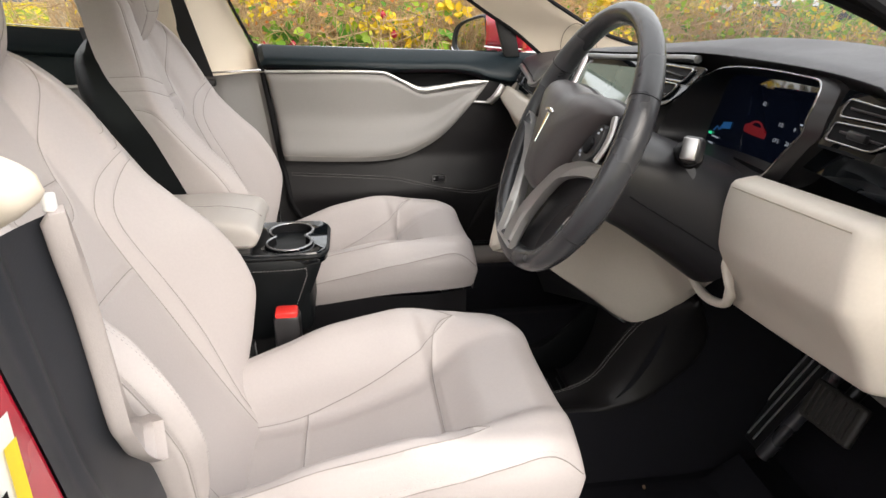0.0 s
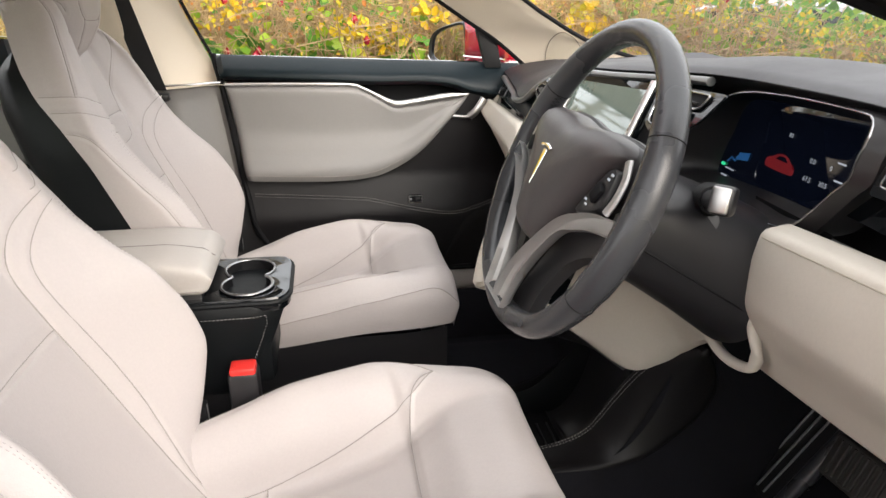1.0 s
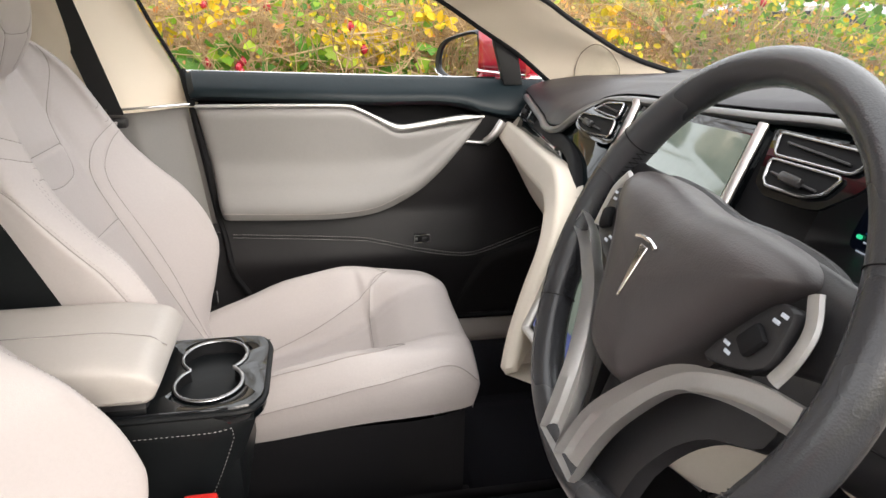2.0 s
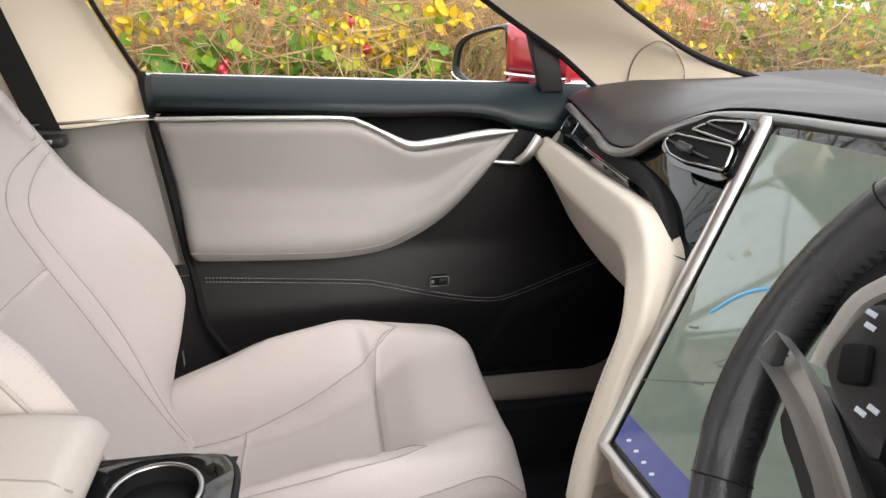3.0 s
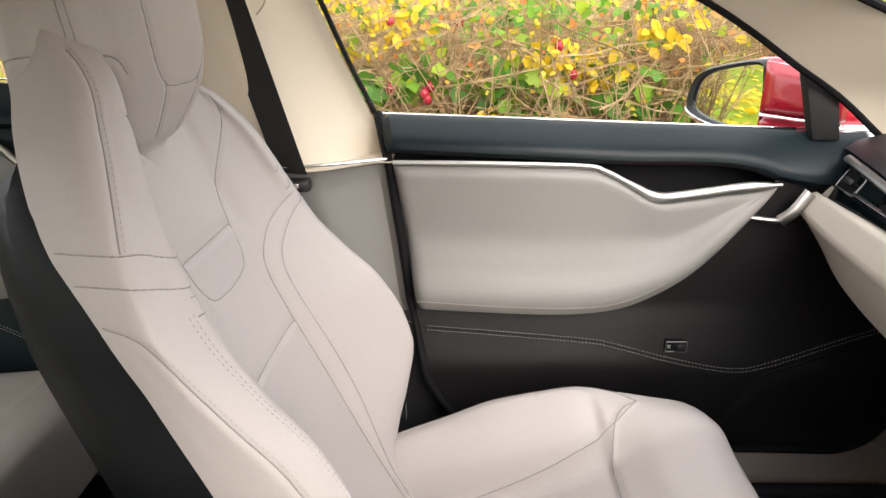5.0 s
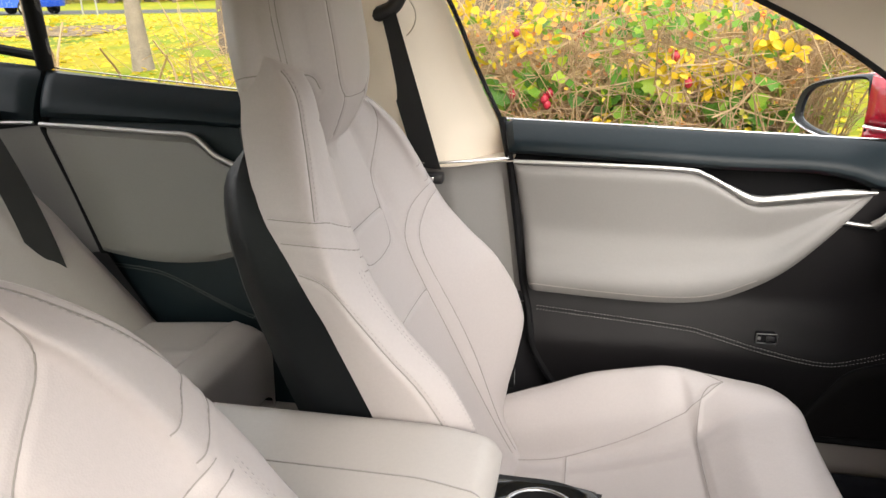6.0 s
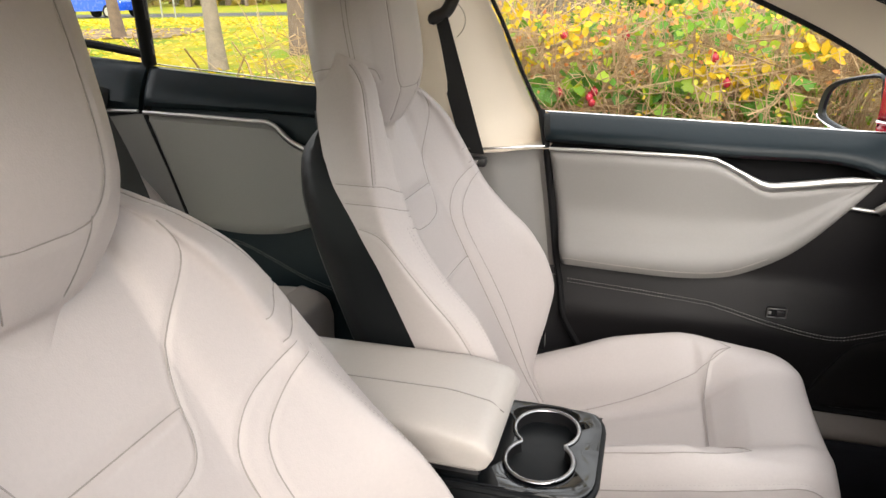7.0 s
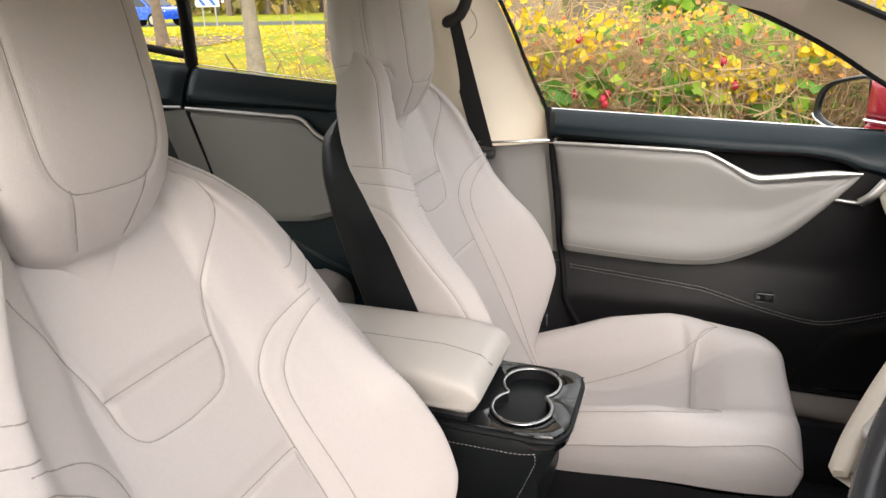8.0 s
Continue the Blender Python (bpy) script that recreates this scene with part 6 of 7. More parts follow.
part("shroud_joint", tube([wp(0.0825 + 0.01 * k / 10, -0.025 - 0.02 * k / 10, -0.07 - 0.15 * k / 10) for k in range(11)], 0.0010, 5), RUBBER, sh, "moulding joint")
st = part("stalk", tube([(0.395, -0.400, 0.945), (0.378, -0.440, 0.958), (0.358, -0.480, 0.972)], [0.012, 0.010, 0.011], 12), PLASTIC, column, "black stalk")
part("stalk_boot", tube([(0.398, -0.392, 0.942), (0.390, -0.412, 0.949)], [0.019, 0.014], 14), RUBBER, st, "black rubber boot")
part("cruise_stalk", tube([(0.400, -0.380, 0.915), (0.390, -0.408, 0.926)], [0.012, 0.012], 14), PLASTIC, column, "short black cruise stalk")
tip = frame_at((0.352, -0.488, 0.975), (0.62, -0.78, 0.0), (0.20, 0.16, 0.96))
part("stalk_end", moved(box(-0.0105, 0.0105, -0.0135, 0.0135, -0.012, 0.006, 0.005, 3), tip), PLASTIC, st, "black stalk end")
part("stalk_cap", moved(box(-0.0085, 0.0085, -0.0115, 0.0115, 0.004, 0.0085, 0.0035, 3), tip), SATIN, st, "bright satin stalk cap")
part("stalk", tube([wp(-0.076, 0.0, -0.078), wp(-0.14, 0.012, -0.07)], [0.012, 0.009], 12), PLASTIC, column, "black stalk")

# ---- tunnel tray, pedals, mats ----
tray = thing("tunnel_tray", "black tunnel storage tray with a stitched leather wall", "storage tray", (0.45, -0.03, 0.25))
rail = resample(spline([(0.22, -0.110, 0.425), (0.30, -0.112, 0.425), (0.36, -0.116, 0.436), (0.405, -0.120, 0.462), (0.440, -0.126, 0.520), (0.470, -0.140, 0.576), (0.500, -0.160, 0.612), (0.545, -0.188, 0.645)], 8), 50)
foot = resample(spline([(0.22, -0.185, 0.436), (0.355, -0.190, 0.436), (0.421, -0.190, 0.434), (0.479, -0.190, 0.447), (0.527, -0.190, 0.483), (0.562, -0.190, 0.516), (0.580, -0.190, 0.550), (0.579, -0.190, 0.592), (0.555, -0.190, 0.648)], 8), 50)


def wall(u, v):
    k = int(round(u * 49))
    p = (1 - v) * foot[k] + v * rail[k]
    return p[0], p[1] - 0.022 * math.sin(math.pi * v) * (0.4 + 0.6 * v), p[2]


part("tunnel_carpet", grid(lambda u, v: (0.20 + 0.60 * u, -0.182 + 0.012 * (1 - v) + 0.03 * smoothstep(0.6, 1, u), 0.26 + (0.18 + 0.26 * smoothstep(0.35, 0.65, u)) * v), 40, 8), CARPET, tray, "black carpeted tunnel side")
tw = part("wall", slab(wall, 50, 16, 0.006, 0.010), BROWNBLACK, tray, "black leatherette wall", flip=True)
for dv in (0.93, 0.965):
    tagged(part("stitching", stitches([tuple(np.array(wall(k / 49, dv)) + np.array([-0.002, -0.006, 0.0075])) for k in range(2, 48)]), THREAD, tw, "pale thread stitching"), kind="stuff")
part("tray_floor", grid(lambda u, v: (0.15 + 0.50 * u, -0.112 + 0.21 * v, 0.345 + 0.16 * smoothstep(0.62, 1.0, u)), 20, 6), RUBBER, tray, "black rubber tray floor")
for k in range(4):
    part("tray_rib", tube([(0.36 + 0.02 * k, -0.085, 0.350), (0.36 + 0.02 * k, 0.05, 0.350)], 0.0022, 6), PLASTIC, tray, "raised rib")
part("tray_wall", slab(lambda u, v: (0.15 + 0.45 * u, 0.10 - 0.012 * v, 0.27 + (0.13 + 0.16 * smoothstep(0.45, 0.9, u)) * v), 24, 8, 0.006, 0.01), BLACK, tray, "black leatherette far wall", flip=False)
part("far_skirt", grid(lambda u, v: (0.10 + 0.55 * u, 0.112 + 0.025 * (1 - v), 0.25 + (0.15 + 0.14 * smoothstep(0.45, 0.9, u)) * v), 16, 6), PLASTIC, tray, "black plastic skirt", flip=True)
part("tunnel_top", grid(lambda u, v: (-0.14 + 0.34 * u, -0.105 + 0.215 * v, 0.40 - 0.03 * u), 8, 6), PLASTIC, tray, "black tunnel top")
part("tunnel_side", grid(lambda u, v: (-0.14 + 0.37 * u, -0.135 + 0.025 * v, 0.25 + 0.16 * v), 8, 6), CARPET, tray, "black carpeted tunnel side")
part("scoop", slab(lambda u, v: (0.410 + 0.105 * math.sin(v * math.pi / 2) - 0.035 * (2 * u - 1) ** 2 * v, -0.108 + 0.205 * u, 0.349 + 0.215 * (1 - math.cos(v * math.pi / 2))), 20, 20, 0.004, 0.008), PLASTIC, tray, "black plastic scoop closing the tray")

rest = thing("foot_rest", "black ribbed foot rest on the bulkhead", "foot rest", (0.74, -0.19, 0.26))
rp0, rp1 = Vector((0.718, -0.160, 0.318)), Vector((0.805, -0.182, 0.490))
ax = (rp1 - rp0).normalized()
sd = Vector((0, -1, 0))
nn = sd.cross(ax)
RMx = Matrix.Translation(rp0) @ Matrix((sd, ax, nn)).transposed().to_4x4()
part("plate", moved(box(-0.035, 0.045, 0, 0.23, -0.012, 0.004, 0.005), RMx), PLASTIC, rest)
for k in range(3):
    part("rib", moved(box(-0.026 + 0.018 * k, -0.023 + 0.018 * k, 0.012, 0.20, 0.003, 0.0075, 0.001), RMx), SILVER, rest, "raised bright rib")
part("edge_tube", tube([tuple(RMx @ Vector((0.045, 0.0, -0.002))), tuple(RMx @ Vector((0.045, 0.22, -0.002)))], 0.014, 14), material("rolled_edge", (0.10, 0.10, 0.11), 0.30, 0.6), rest, "glossy rolled edge")

brake = thing("brake_pedal", "black ribbed rubber brake pedal", "pedal", (0.74, -0.34, 0.30))
PEDAL = material("pedal_rubber", (0.034, 0.032, 0.030), 0.6, grain=500, bump=0.2)
BM = frame_at((0.722, -0.350, 0.512), (0, -1, 0.12), (0.45, -0.1, 0.9))
part("pad", moved(box(-0.058, 0.058, -0.034, 0.034, 0, 0.014, 0.007, 3), BM), PEDAL, brake, "black rubber pad")
for k in range(8):
    part("ridge", moved(box(-0.046 + 0.0122 * k, -0.040 + 0.0122 * k, -0.027, 0.027, 0.012, 0.0175, 0.002), BM), PEDAL, brake, "rubber ridge")
part("arm", tube([tuple(BM @ Vector((0, 0.01, -0.002))), (0.80, -0.34, 0.60), (0.84, -0.33, 0.74)], 0.012, 10), PLASTIC, brake, "steel pedal arm")
accel = thing("accelerator_pedal", "black plastic accelerator pedal", "pedal", (0.76, -0.50, 0.27))
part("pad", moved(box(-0.025, 0.025, 0, 0.17, 0, 0.014, 0.006), frame_at((0.73, -0.52, 0.30), (0, -1, 0), (0.5, 0, 0.86))), PLASTIC, accel)
for x, y, r in ((0.50, -0.20, 0.004), (0.42, -0.24, 0.003), (0.55, -0.30, 0.0025), (0.46, -0.33, 0.003)):
    piece("crumb", moved(box(-r, r, -r * 0.6, r * 0.6, 0, r, r * 0.3), Matrix.Translation((x, y, 0.264)) @ Matrix.Rotation(x * 9, 4, "Z")), material("crumb_tan", (0.35, 0.24, 0.15), 0.8), "tan crumb lying on the dark floor mat", "crumb", group="crumbs")


# ---- door mirror ----
mirror = thing("wing_mirror", "red wing mirror with black bezel and chrome strip", "wing mirror", (0.40, 0.80, 0.92))
gl = [(0.977, 0.937), (0.972, 0.975), (0.951, 0.998), (0.903, 1.015), (0.846, 1.026), (0.836, 1.005), (0.831, 0.951), (0.839, 0.920), (0.876, 0.917), (0.917, 0.918), (0.954, 0.924)]
gx = lambda y: 0.355 + 0.46 * (0.90 - y)
G = [tuple(p) for p in spline(gl, 4, True)]
gc = np.array((0.846, 0.968))
grow = lambda k, dx: [(gx(gc[0] + (y - gc[0]) * k) + dx, gc[0] + (y - gc[0]) * k, gc[1] + (z - gc[1]) * k) for y, z in G]
part("mirror_glass", (grow(1.0, 0.003), [tuple(range(len(G)))]), MIRROR, mirror, "silvered mirror glass", smooth=False)
part("bezel", loft([grow(0.985, 0.008), grow(1.0, -0.002), grow(1.08, -0.004), grow(1.14, 0.002), grow(1.165, 0.012)], True, False), material("bezel_black", (0.010, 0.012, 0.018), 0.30), mirror, "black plastic bezel")
shell = [grow(1.16, 0.010), grow(1.20, 0.018), grow(1.21, 0.045), grow(1.16, 0.085), grow(1.00, 0.120), grow(0.70, 0.145), grow(0.25, 0.158)]
part("shell", loft(shell), PAINT, mirror, "glossy red shell")
rim = [p for p in grow(1.175, 0.004) if p[2] < 0.938]
rim = sorted(rim, key=lambda p: -p[1])
part("rim_strip", tube(rim, 0.0032, 8), CHROME, mirror, "chrome lower rim")
part("inner_cheek", slab(lambda u, v: (0.383 + 0.085 * u, 0.834 - 0.095 * u, 0.952 + (0.082 - 0.012 * u) * v), 12, 10, 0.012, 0.02, back=0.02), PAINT, mirror, "glossy red inner cheek", flip=True)
part("lower_cheek", slab(lambda u, v: (0.383 + 0.085 * u, 0.834 - 0.095 * u, 0.900 + 0.046 * v), 12, 6, 0.010, 0.012, back=0.02), PAINT, mirror, "glossy red lower cheek", flip=True)
part("chrome_strip", tube([(0.380, 0.824, 0.949), (0.42, 0.779, 0.949), (0.465, 0.730, 0.950)], 0.0035, 8), CHROME, mirror, "chrome strip")
part("foot", box(0.365, 0.470, 0.76, 0.82, 0.880, 0.905, 0.012), PAINT, mirror, "red mirror foot")
piece("bonnet", slab(lambda u, v: (0.94 + 1.05 * u, -0.84 + 1.68 * v, 0.835 + 0.02 * math.sin(math.pi * v) - 0.22 * u - 0.12 * u * u), 20, 20, 0.02, 0.06, back=0.2), PAINT, "glossy red bonnet ahead of the windscreen", "bonnet", kind="structure")
piece("wing", slab(lambda u, v: (0.44 + 0.30 * u, 0.80 + 0.04 * u, 0.86 + (0.155 - 0.13 * u) * v), 12, 8, 0.012, 0.02, back=0.05), PAINT, "glossy red front wing beside the quarter window", "car body", kind="structure")

# chrome strip added in place of the sky's reflection on the body shoulder
piece("wing_moulding", slab(lambda u, v: (0.47 + 0.10 * u, 0.765 + 0.02 * v, 0.928 + 0.014 * v - 0.004 * u), 8, 5, 0.003, 0.004, back=0.01), CHROME, "chrome strip for the sky reflection on the body shoulder", "moulding", kind="structure")

# ---- outdoors: the land climbs gently away from the car ----
rng = np.random.default_rng(7)
SLOPE = 0.040


def land(y, x=0.0):
    """The lie of the ground: it climbs away from the car, with a sunken bay ahead."""
    rise = SLOPE * max(-3.0, min(12.5, y)) - 0.03 * max(0.0, min(30.0, y) - 12.5)
    return rise - 0.78 * smoothstep(3.0, 4.6, x) * smoothstep(2.4, 3.8, y) * smoothstep(16, 11, x) * smoothstep(13, 10, y)



def soil(name, c1, c2, scale, grain, bump=0.5):
    """Two mottled colours with a coarse relief."""
    mt = material(name, c1, 0.95, vary=0.3, scale=scale, grain=grain, bump=bump, dist=0.02, spec=0.2)
    n, l = mt.node_tree.nodes, mt.node_tree.links
    co = n.new("ShaderNodeTexCoord")
    tx = n.new("ShaderNodeTexNoise")
    tx.inputs["Scale"].default_value, tx.inputs["Detail"].default_value = scale * 1.7, 6
    l.new(co.outputs["Object"], tx.inputs["Vector"])
    rp = n.new("ShaderNodeValToRGB")
    rp.color_ramp.elements[0].position, rp.color_ramp.elements[1].position = 0.42, 0.60
    rp.color_ramp.elements[0].color, rp.color_ramp.elements[1].color = (*c1, 1), (*c2, 1)
    l.new(tx.outputs[0], rp.inputs[0])
    l.new(rp.outputs[0], n["Principled BSDF"].inputs["Base Color"])
    return mt


LAWN = soil("lawn_grass", (0.15, 0.215, 0.005), (0.33, 0.28, 0.008), 0.5, 30)
ASPHALT = material("asphalt", (0.055, 0.055, 0.057), 0.9, vary=0.3, scale=3, grain=250, bump=0.6, dist=0.004)
piece("ground", grid(lambda u, v: (-120 + 240 * u, -120 + 240 * v, land(-120 + 240 * v, -120 + 240 * u) - 0.004), 241, 241), LAWN, "bright autumn lawn strewn with yellow leaves", "ground", kind="structure")
piece("car_park", grid(lambda u, v: (-14 + 30 * u, -9 + 10.25 * v, land(-9 + 10.25 * v) + 0.004), 6, 12), ASPHALT, "grey asphalt parking bay beside the hedge", "road", kind="structure")
piece("road", grid(lambda u, v: (-60 + 75 * u, 25 + 5.5 * v - 0.12 * (-60 + 75 * u), land(25 + 5.5 * v - 0.12 * (-60 + 75 * u)) + 0.01), 12, 4), ASPHALT, "grey asphalt road behind the lawn", "road", kind="structure")
piece("kerb", box(-14, 16, 1.25, 1.37, 0.0, 0.15, 0.02), material("kerb_concrete", (0.32, 0.31, 0.29), 0.9, vary=0.15), "pale concrete kerb along the hedge", "kerb", kind="structure")


def leaf_material(name, cols, rough=0.55):
    """Leaves that let light through; each takes its own shade."""
    mt = bpy.data.materials.new(name)
    mt.use_nodes = True
    n, l = mt.node_tree.nodes, mt.node_tree.links
    b = n["Principled BSDF"]
    b.inputs["Roughness"].default_value = rough
    geo = n.new("ShaderNodeNewGeometry")
    rp = n.new("ShaderNodeValToRGB")
    while len(rp.color_ramp.elements) < len(cols):
        rp.color_ramp.elements.new(0.5)
    for k, c in enumerate(cols):
        rp.color_ramp.elements[k].position = k / (len(cols) - 1)
        rp.color_ramp.elements[k].color = (*c, 1)
    l.new(geo.outputs["Random Per Island"], rp.inputs[0])
    l.new(rp.outputs[0], b.inputs["Base Color"])
    tr = n.new("ShaderNodeBsdfTranslucent")
    l.new(rp.outputs[0], tr.inputs["Color"])
    mx = n.new("ShaderNodeMixShader")
    mx.inputs[0].default_value = 0.4
    l.new(b.outputs[0], mx.inputs[1])
    l.new(tr.outputs[0], mx.inputs[2])
    l.new(mx.outputs[0], n["Material Output"].inputs["Surface"])
    return mt


def leaves(pos, size, facing, lobes=False):
    """Folded pointed leaves at pos (n x 3), of the given sizes, roughly facing a way."""
    n = len(pos)
    nrm = np.array(facing, float) + rng.normal(0, 0.75, (n, 3))
    nrm /= np.linalg.norm(nrm, axis=1, keepdims=True)
    d = rng.normal(0, 1, (n, 3)) + np.array([0, 0, -0.5])
    d -= nrm * (d * nrm).sum(1, keepdims=True)
    d /= np.linalg.norm(d, axis=1, keepdims=True)
    s = np.cross(nrm, d)
    size = np.asarray(size)[:, None]
    if lobes:
        shape = [(0, 0, 0), (0.15, 0.55, 0.06), (0.45, 0.38, 0.03), (0.62, 0.46, 0.05), (1.0, 0, -0.1), (0.62, -0.46, 0.05), (0.45, -0.38, 0.03), (0.15, -0.55, 0.06), (0.5, 0, -0.03)]
        tri_ = [(0, 8, 1), (1, 8, 2), (2, 8, 3), (3, 8, 4), (4, 8, 5), (5, 8, 6), (6, 8, 7), (7, 8, 0)]
    else:
        shape = [(0, 0, 0), (0.30, 0.30, 0.07), (0.70, 0.27, 0.06), (1.0, 0, -0.08), (0.70, -0.27, 0.06), (0.30, -0.30, 0.07), (0.5, 0, -0.02)]
        tri_ = [(0, 6, 1), (1, 6, 2), (2, 6, 3), (3, 6, 4), (4, 6, 5), (5, 6, 0)]
    m = len(shape)
    V = np.concatenate([pos + size * (a * d + b * s + c * nrm) for a, b, c in shape], axis=1).reshape(n * m, 3)
    F = (np.array(tri_)[None] + m * np.arange(n)[:, None, None]).reshape(-1, 3)
    return [tuple(p) for p in V], [tuple(int(i) for i in f) for f in F]


def twigs(starts, ends, r0, r1, seg=3, wob=0.02, sides=4):
    """Thin crooked rods from starts to ends (n x 3)."""
    n = len(starts)
    rings = []
    ax = ends - starts
    ax = ax / (np.linalg.norm(ax, axis=1, keepdims=True) + 1e-9)
    s = np.cross(ax, np.array([0.3, 1.0, 0.2]))
    s /= np.linalg.norm(s, axis=1, keepdims=True) + 1e-9
    w = np.cross(ax, s)
    for k in range(seg + 1):
        t = k / seg
        c = starts + (ends - starts) * t + rng.normal(0, wob, (n, 3)) * (1 if 0 < k else 0)
        r = ((1 - t) * np.asarray(r0) + t * np.asarray(r1))[:, None]
        for q in range(sides):
            a = 2 * math.pi * q / sides
            rings.append(c + r * (math.cos(a) * s + math.sin(a) * w))
    V = np.stack(rings, axis=1).reshape(-1, 3)
    per = (seg + 1) * sides
    base = [(k * sides + q, k * sides + (q + 1) % sides, (k + 1) * sides + (q + 1) % sides, (k + 1) * sides + q) for k in range(seg) for q in range(sides)]
    F = (np.array(base)[None] + per * np.arange(n)[:, None, None]).reshape(-1, 4)
    return [tuple(p) for p in V], [tuple(int(i) for i in f) for f in F]


STEM = leaf_material("hedge_stems", [(0.32, 0.21, 0.11), (0.53, 0.38, 0.20), (0.62, 0.47, 0.27), (0.40, 0.27, 0.16)], 0.8)
GREEN = leaf_material("green_leaves", [(0.07, 0.18, 0.02), (0.12, 0.31, 0.03), (0.24, 0.42, 0.03), (0.42, 0.52, 0.03)])
YELLOW = leaf_material("yellow_leaves", [(0.54, 0.42, 0.02), (0.74, 0.50, 0.02), (0.80, 0.58, 0.03), (0.55, 0.52, 0.02)])
ORANGE = leaf_material("orange_leaves", [(0.62, 0.20, 0.05), (0.75, 0.33, 0.09), (0.70, 0.42, 0.16), (0.55, 0.16, 0.06)])
BERRY = material("red_berry", (0.42, 0.03, 0.05), 0.3, vary=0.15, per_object=0.25)

hedge = thing("rose_hedge", "autumn rose hedge with bare tan stems, yellow leaves and red hips", "hedge", (1.2, 1.9, 0.05))
X0, X1 = -0.95, 4.4


def hedge_top(x):
    return 1.115 + 0.02 * np.sin(3.1 * x) + 0.02 * np.sin(7.7 * x + 1) + 0.08 * np.clip((-0.34 - x) / 0.12, 0, 1) - 0.21 * np.clip((x - 1.60) / 0.35, 0, 1)


n = 5600
x = rng.uniform(X0, X1, n)
y = 1.50 + 0.80 * rng.random(n) ** 1.5
top = hedge_top(x) * rng.uniform(0.70, 1.0, n)
st = np.stack([x, y, 0.05 + 0.04 * y], 1)
en = np.stack([x + rng.normal(0, 0.30, n), y + rng.normal(-0.03, 0.09, n), top], 1)
tagged(part("stem_thicket", twigs(st, en, rng.uniform(0.0022, 0.0050, n), np.full(n, 0.0013), 6, 0.020), STEM, hedge, "bare tan stems"), kind="stuff")
m_ = 30000
k = rng.integers(0, n, m_)
t = rng.uniform(0.30, 1.0, m_)[:, None]
s0 = st[k] + (en[k] - st[k]) * t
e0 = s0 + np.stack([rng.normal(0, 0.16, m_), rng.normal(-0.02, 0.06, m_), rng.uniform(-0.07, 0.12, m_)], 1)
tagged(part("twig_thicket", twigs(s0, e0, rng.uniform(0.0014, 0.0028, m_), np.full(m_, 0.0009), 3, 0.012, 3), STEM, hedge, "fine side twigs"), kind="stuff")
# small mixed leaflets all through the twigs
q = 11000
kk = rng.integers(0, m_, q)
tagged(part("leaflets", leaves(e0[kk] + rng.normal(0, 0.012, (q, 3)), rng.uniform(0.009, 0.020, q), (0, -1, 0.6)), leaf_material("mixed_leaflets", [(0.55, 0.48, 0.03), (0.62, 0.40, 0.16), (0.30, 0.42, 0.03), (0.72, 0.50, 0.05), (0.66, 0.33, 0.12)]), hedge, "small yellow-green leaflets"), kind="stuff")
# green leaves crowd the foot, in drifts
q = 12500
cx_ = rng.uniform(X0, X1, 70)
ci = rng.integers(0, 70, q)
px_ = cx_[ci] + rng.normal(0, 0.10, q)
pz_ = np.clip(rng.gamma(3.0, 0.10, q) + 0.42 + 0.10 * np.sin(5 * cx_[ci]), 0.2, 1.08)
py_ = 1.50 + 0.5 * rng.random(q) ** 1.6
tagged(part("green_leaves", leaves(np.stack([px_, py_, pz_], 1), rng.uniform(0.018, 0.036, q), (0, -1, 0.5), True), GREEN, hedge, "glossy green leaves"), kind="stuff")
# yellow sprays towards the top
sp = 520
sx, sy = rng.uniform(X0, X1, sp), 1.46 + 0.7 * rng.random(sp) ** 1.4
sz = hedge_top(sx) * (1 - 0.42 * rng.random(sp) ** 1.7)
pos, tw0, tw1 = [], [], []
for a, b, c in zip(sx, sy, sz):
    d = np.array([rng.normal(0, 1), rng.normal(-0.3, 0.6), rng.normal(0.15, 0.5)])
    d = d / np.linalg.norm(d) * rng.uniform(0.06, 0.14)
    tw0.append((a, b, c))
    tw1.append(np.array((a, b, c)) + d)
    for j in range(int(rng.integers(8, 18))):
        pos.append(np.array((a, b, c)) + d * rng.random() + rng.normal(0, 0.016, 3))
# fuller sprays that stand out in front, with broader leaves
big = []
for a, c, w in ((0.20, 0.92, 0.07), (0.16, 0.96, 0.05), (0.28, 0.965, 0.06), (0.10, 0.99, 0.05), (0.43, 1.04, 0.09), (-0.48, 1.14, 0.10), (-0.56, 1.08, 0.09), (-0.42, 1.01, 0.04), (-0.26, 1.08, 0.06), (0.66, 1.03, 0.08), (0.95, 1.0, 0.09)):
    for j in range(int(300 * w)):
        big.append((a + rng.normal(0, w * 0.55), 1.455 + abs(rng.normal(0, 0.03)), c + rng.normal(0, w * 0.35)))
tagged(part("front_sprays", leaves(np.array(big), rng.uniform(0.026, 0.044, len(big)), (0, -1, 0.4)), YELLOW, hedge, "broad yellow leaves"), kind="stuff")
big = []
for a, c, w in ((-0.01, 0.905, 0.08), (-0.23, 0.93, 0.06), (0.34, 0.87, 0.08), (-0.36, 0.90, 0.07), (0.05, 0.86, 0.09), (0.62, 0.88, 0.10)):
    for j in range(int(330 * w)):
        big.append((a + rng.normal(0, w * 0.6), 1.455 + abs(rng.normal(0, 0.03)), c + rng.normal(0, w * 0.4)))
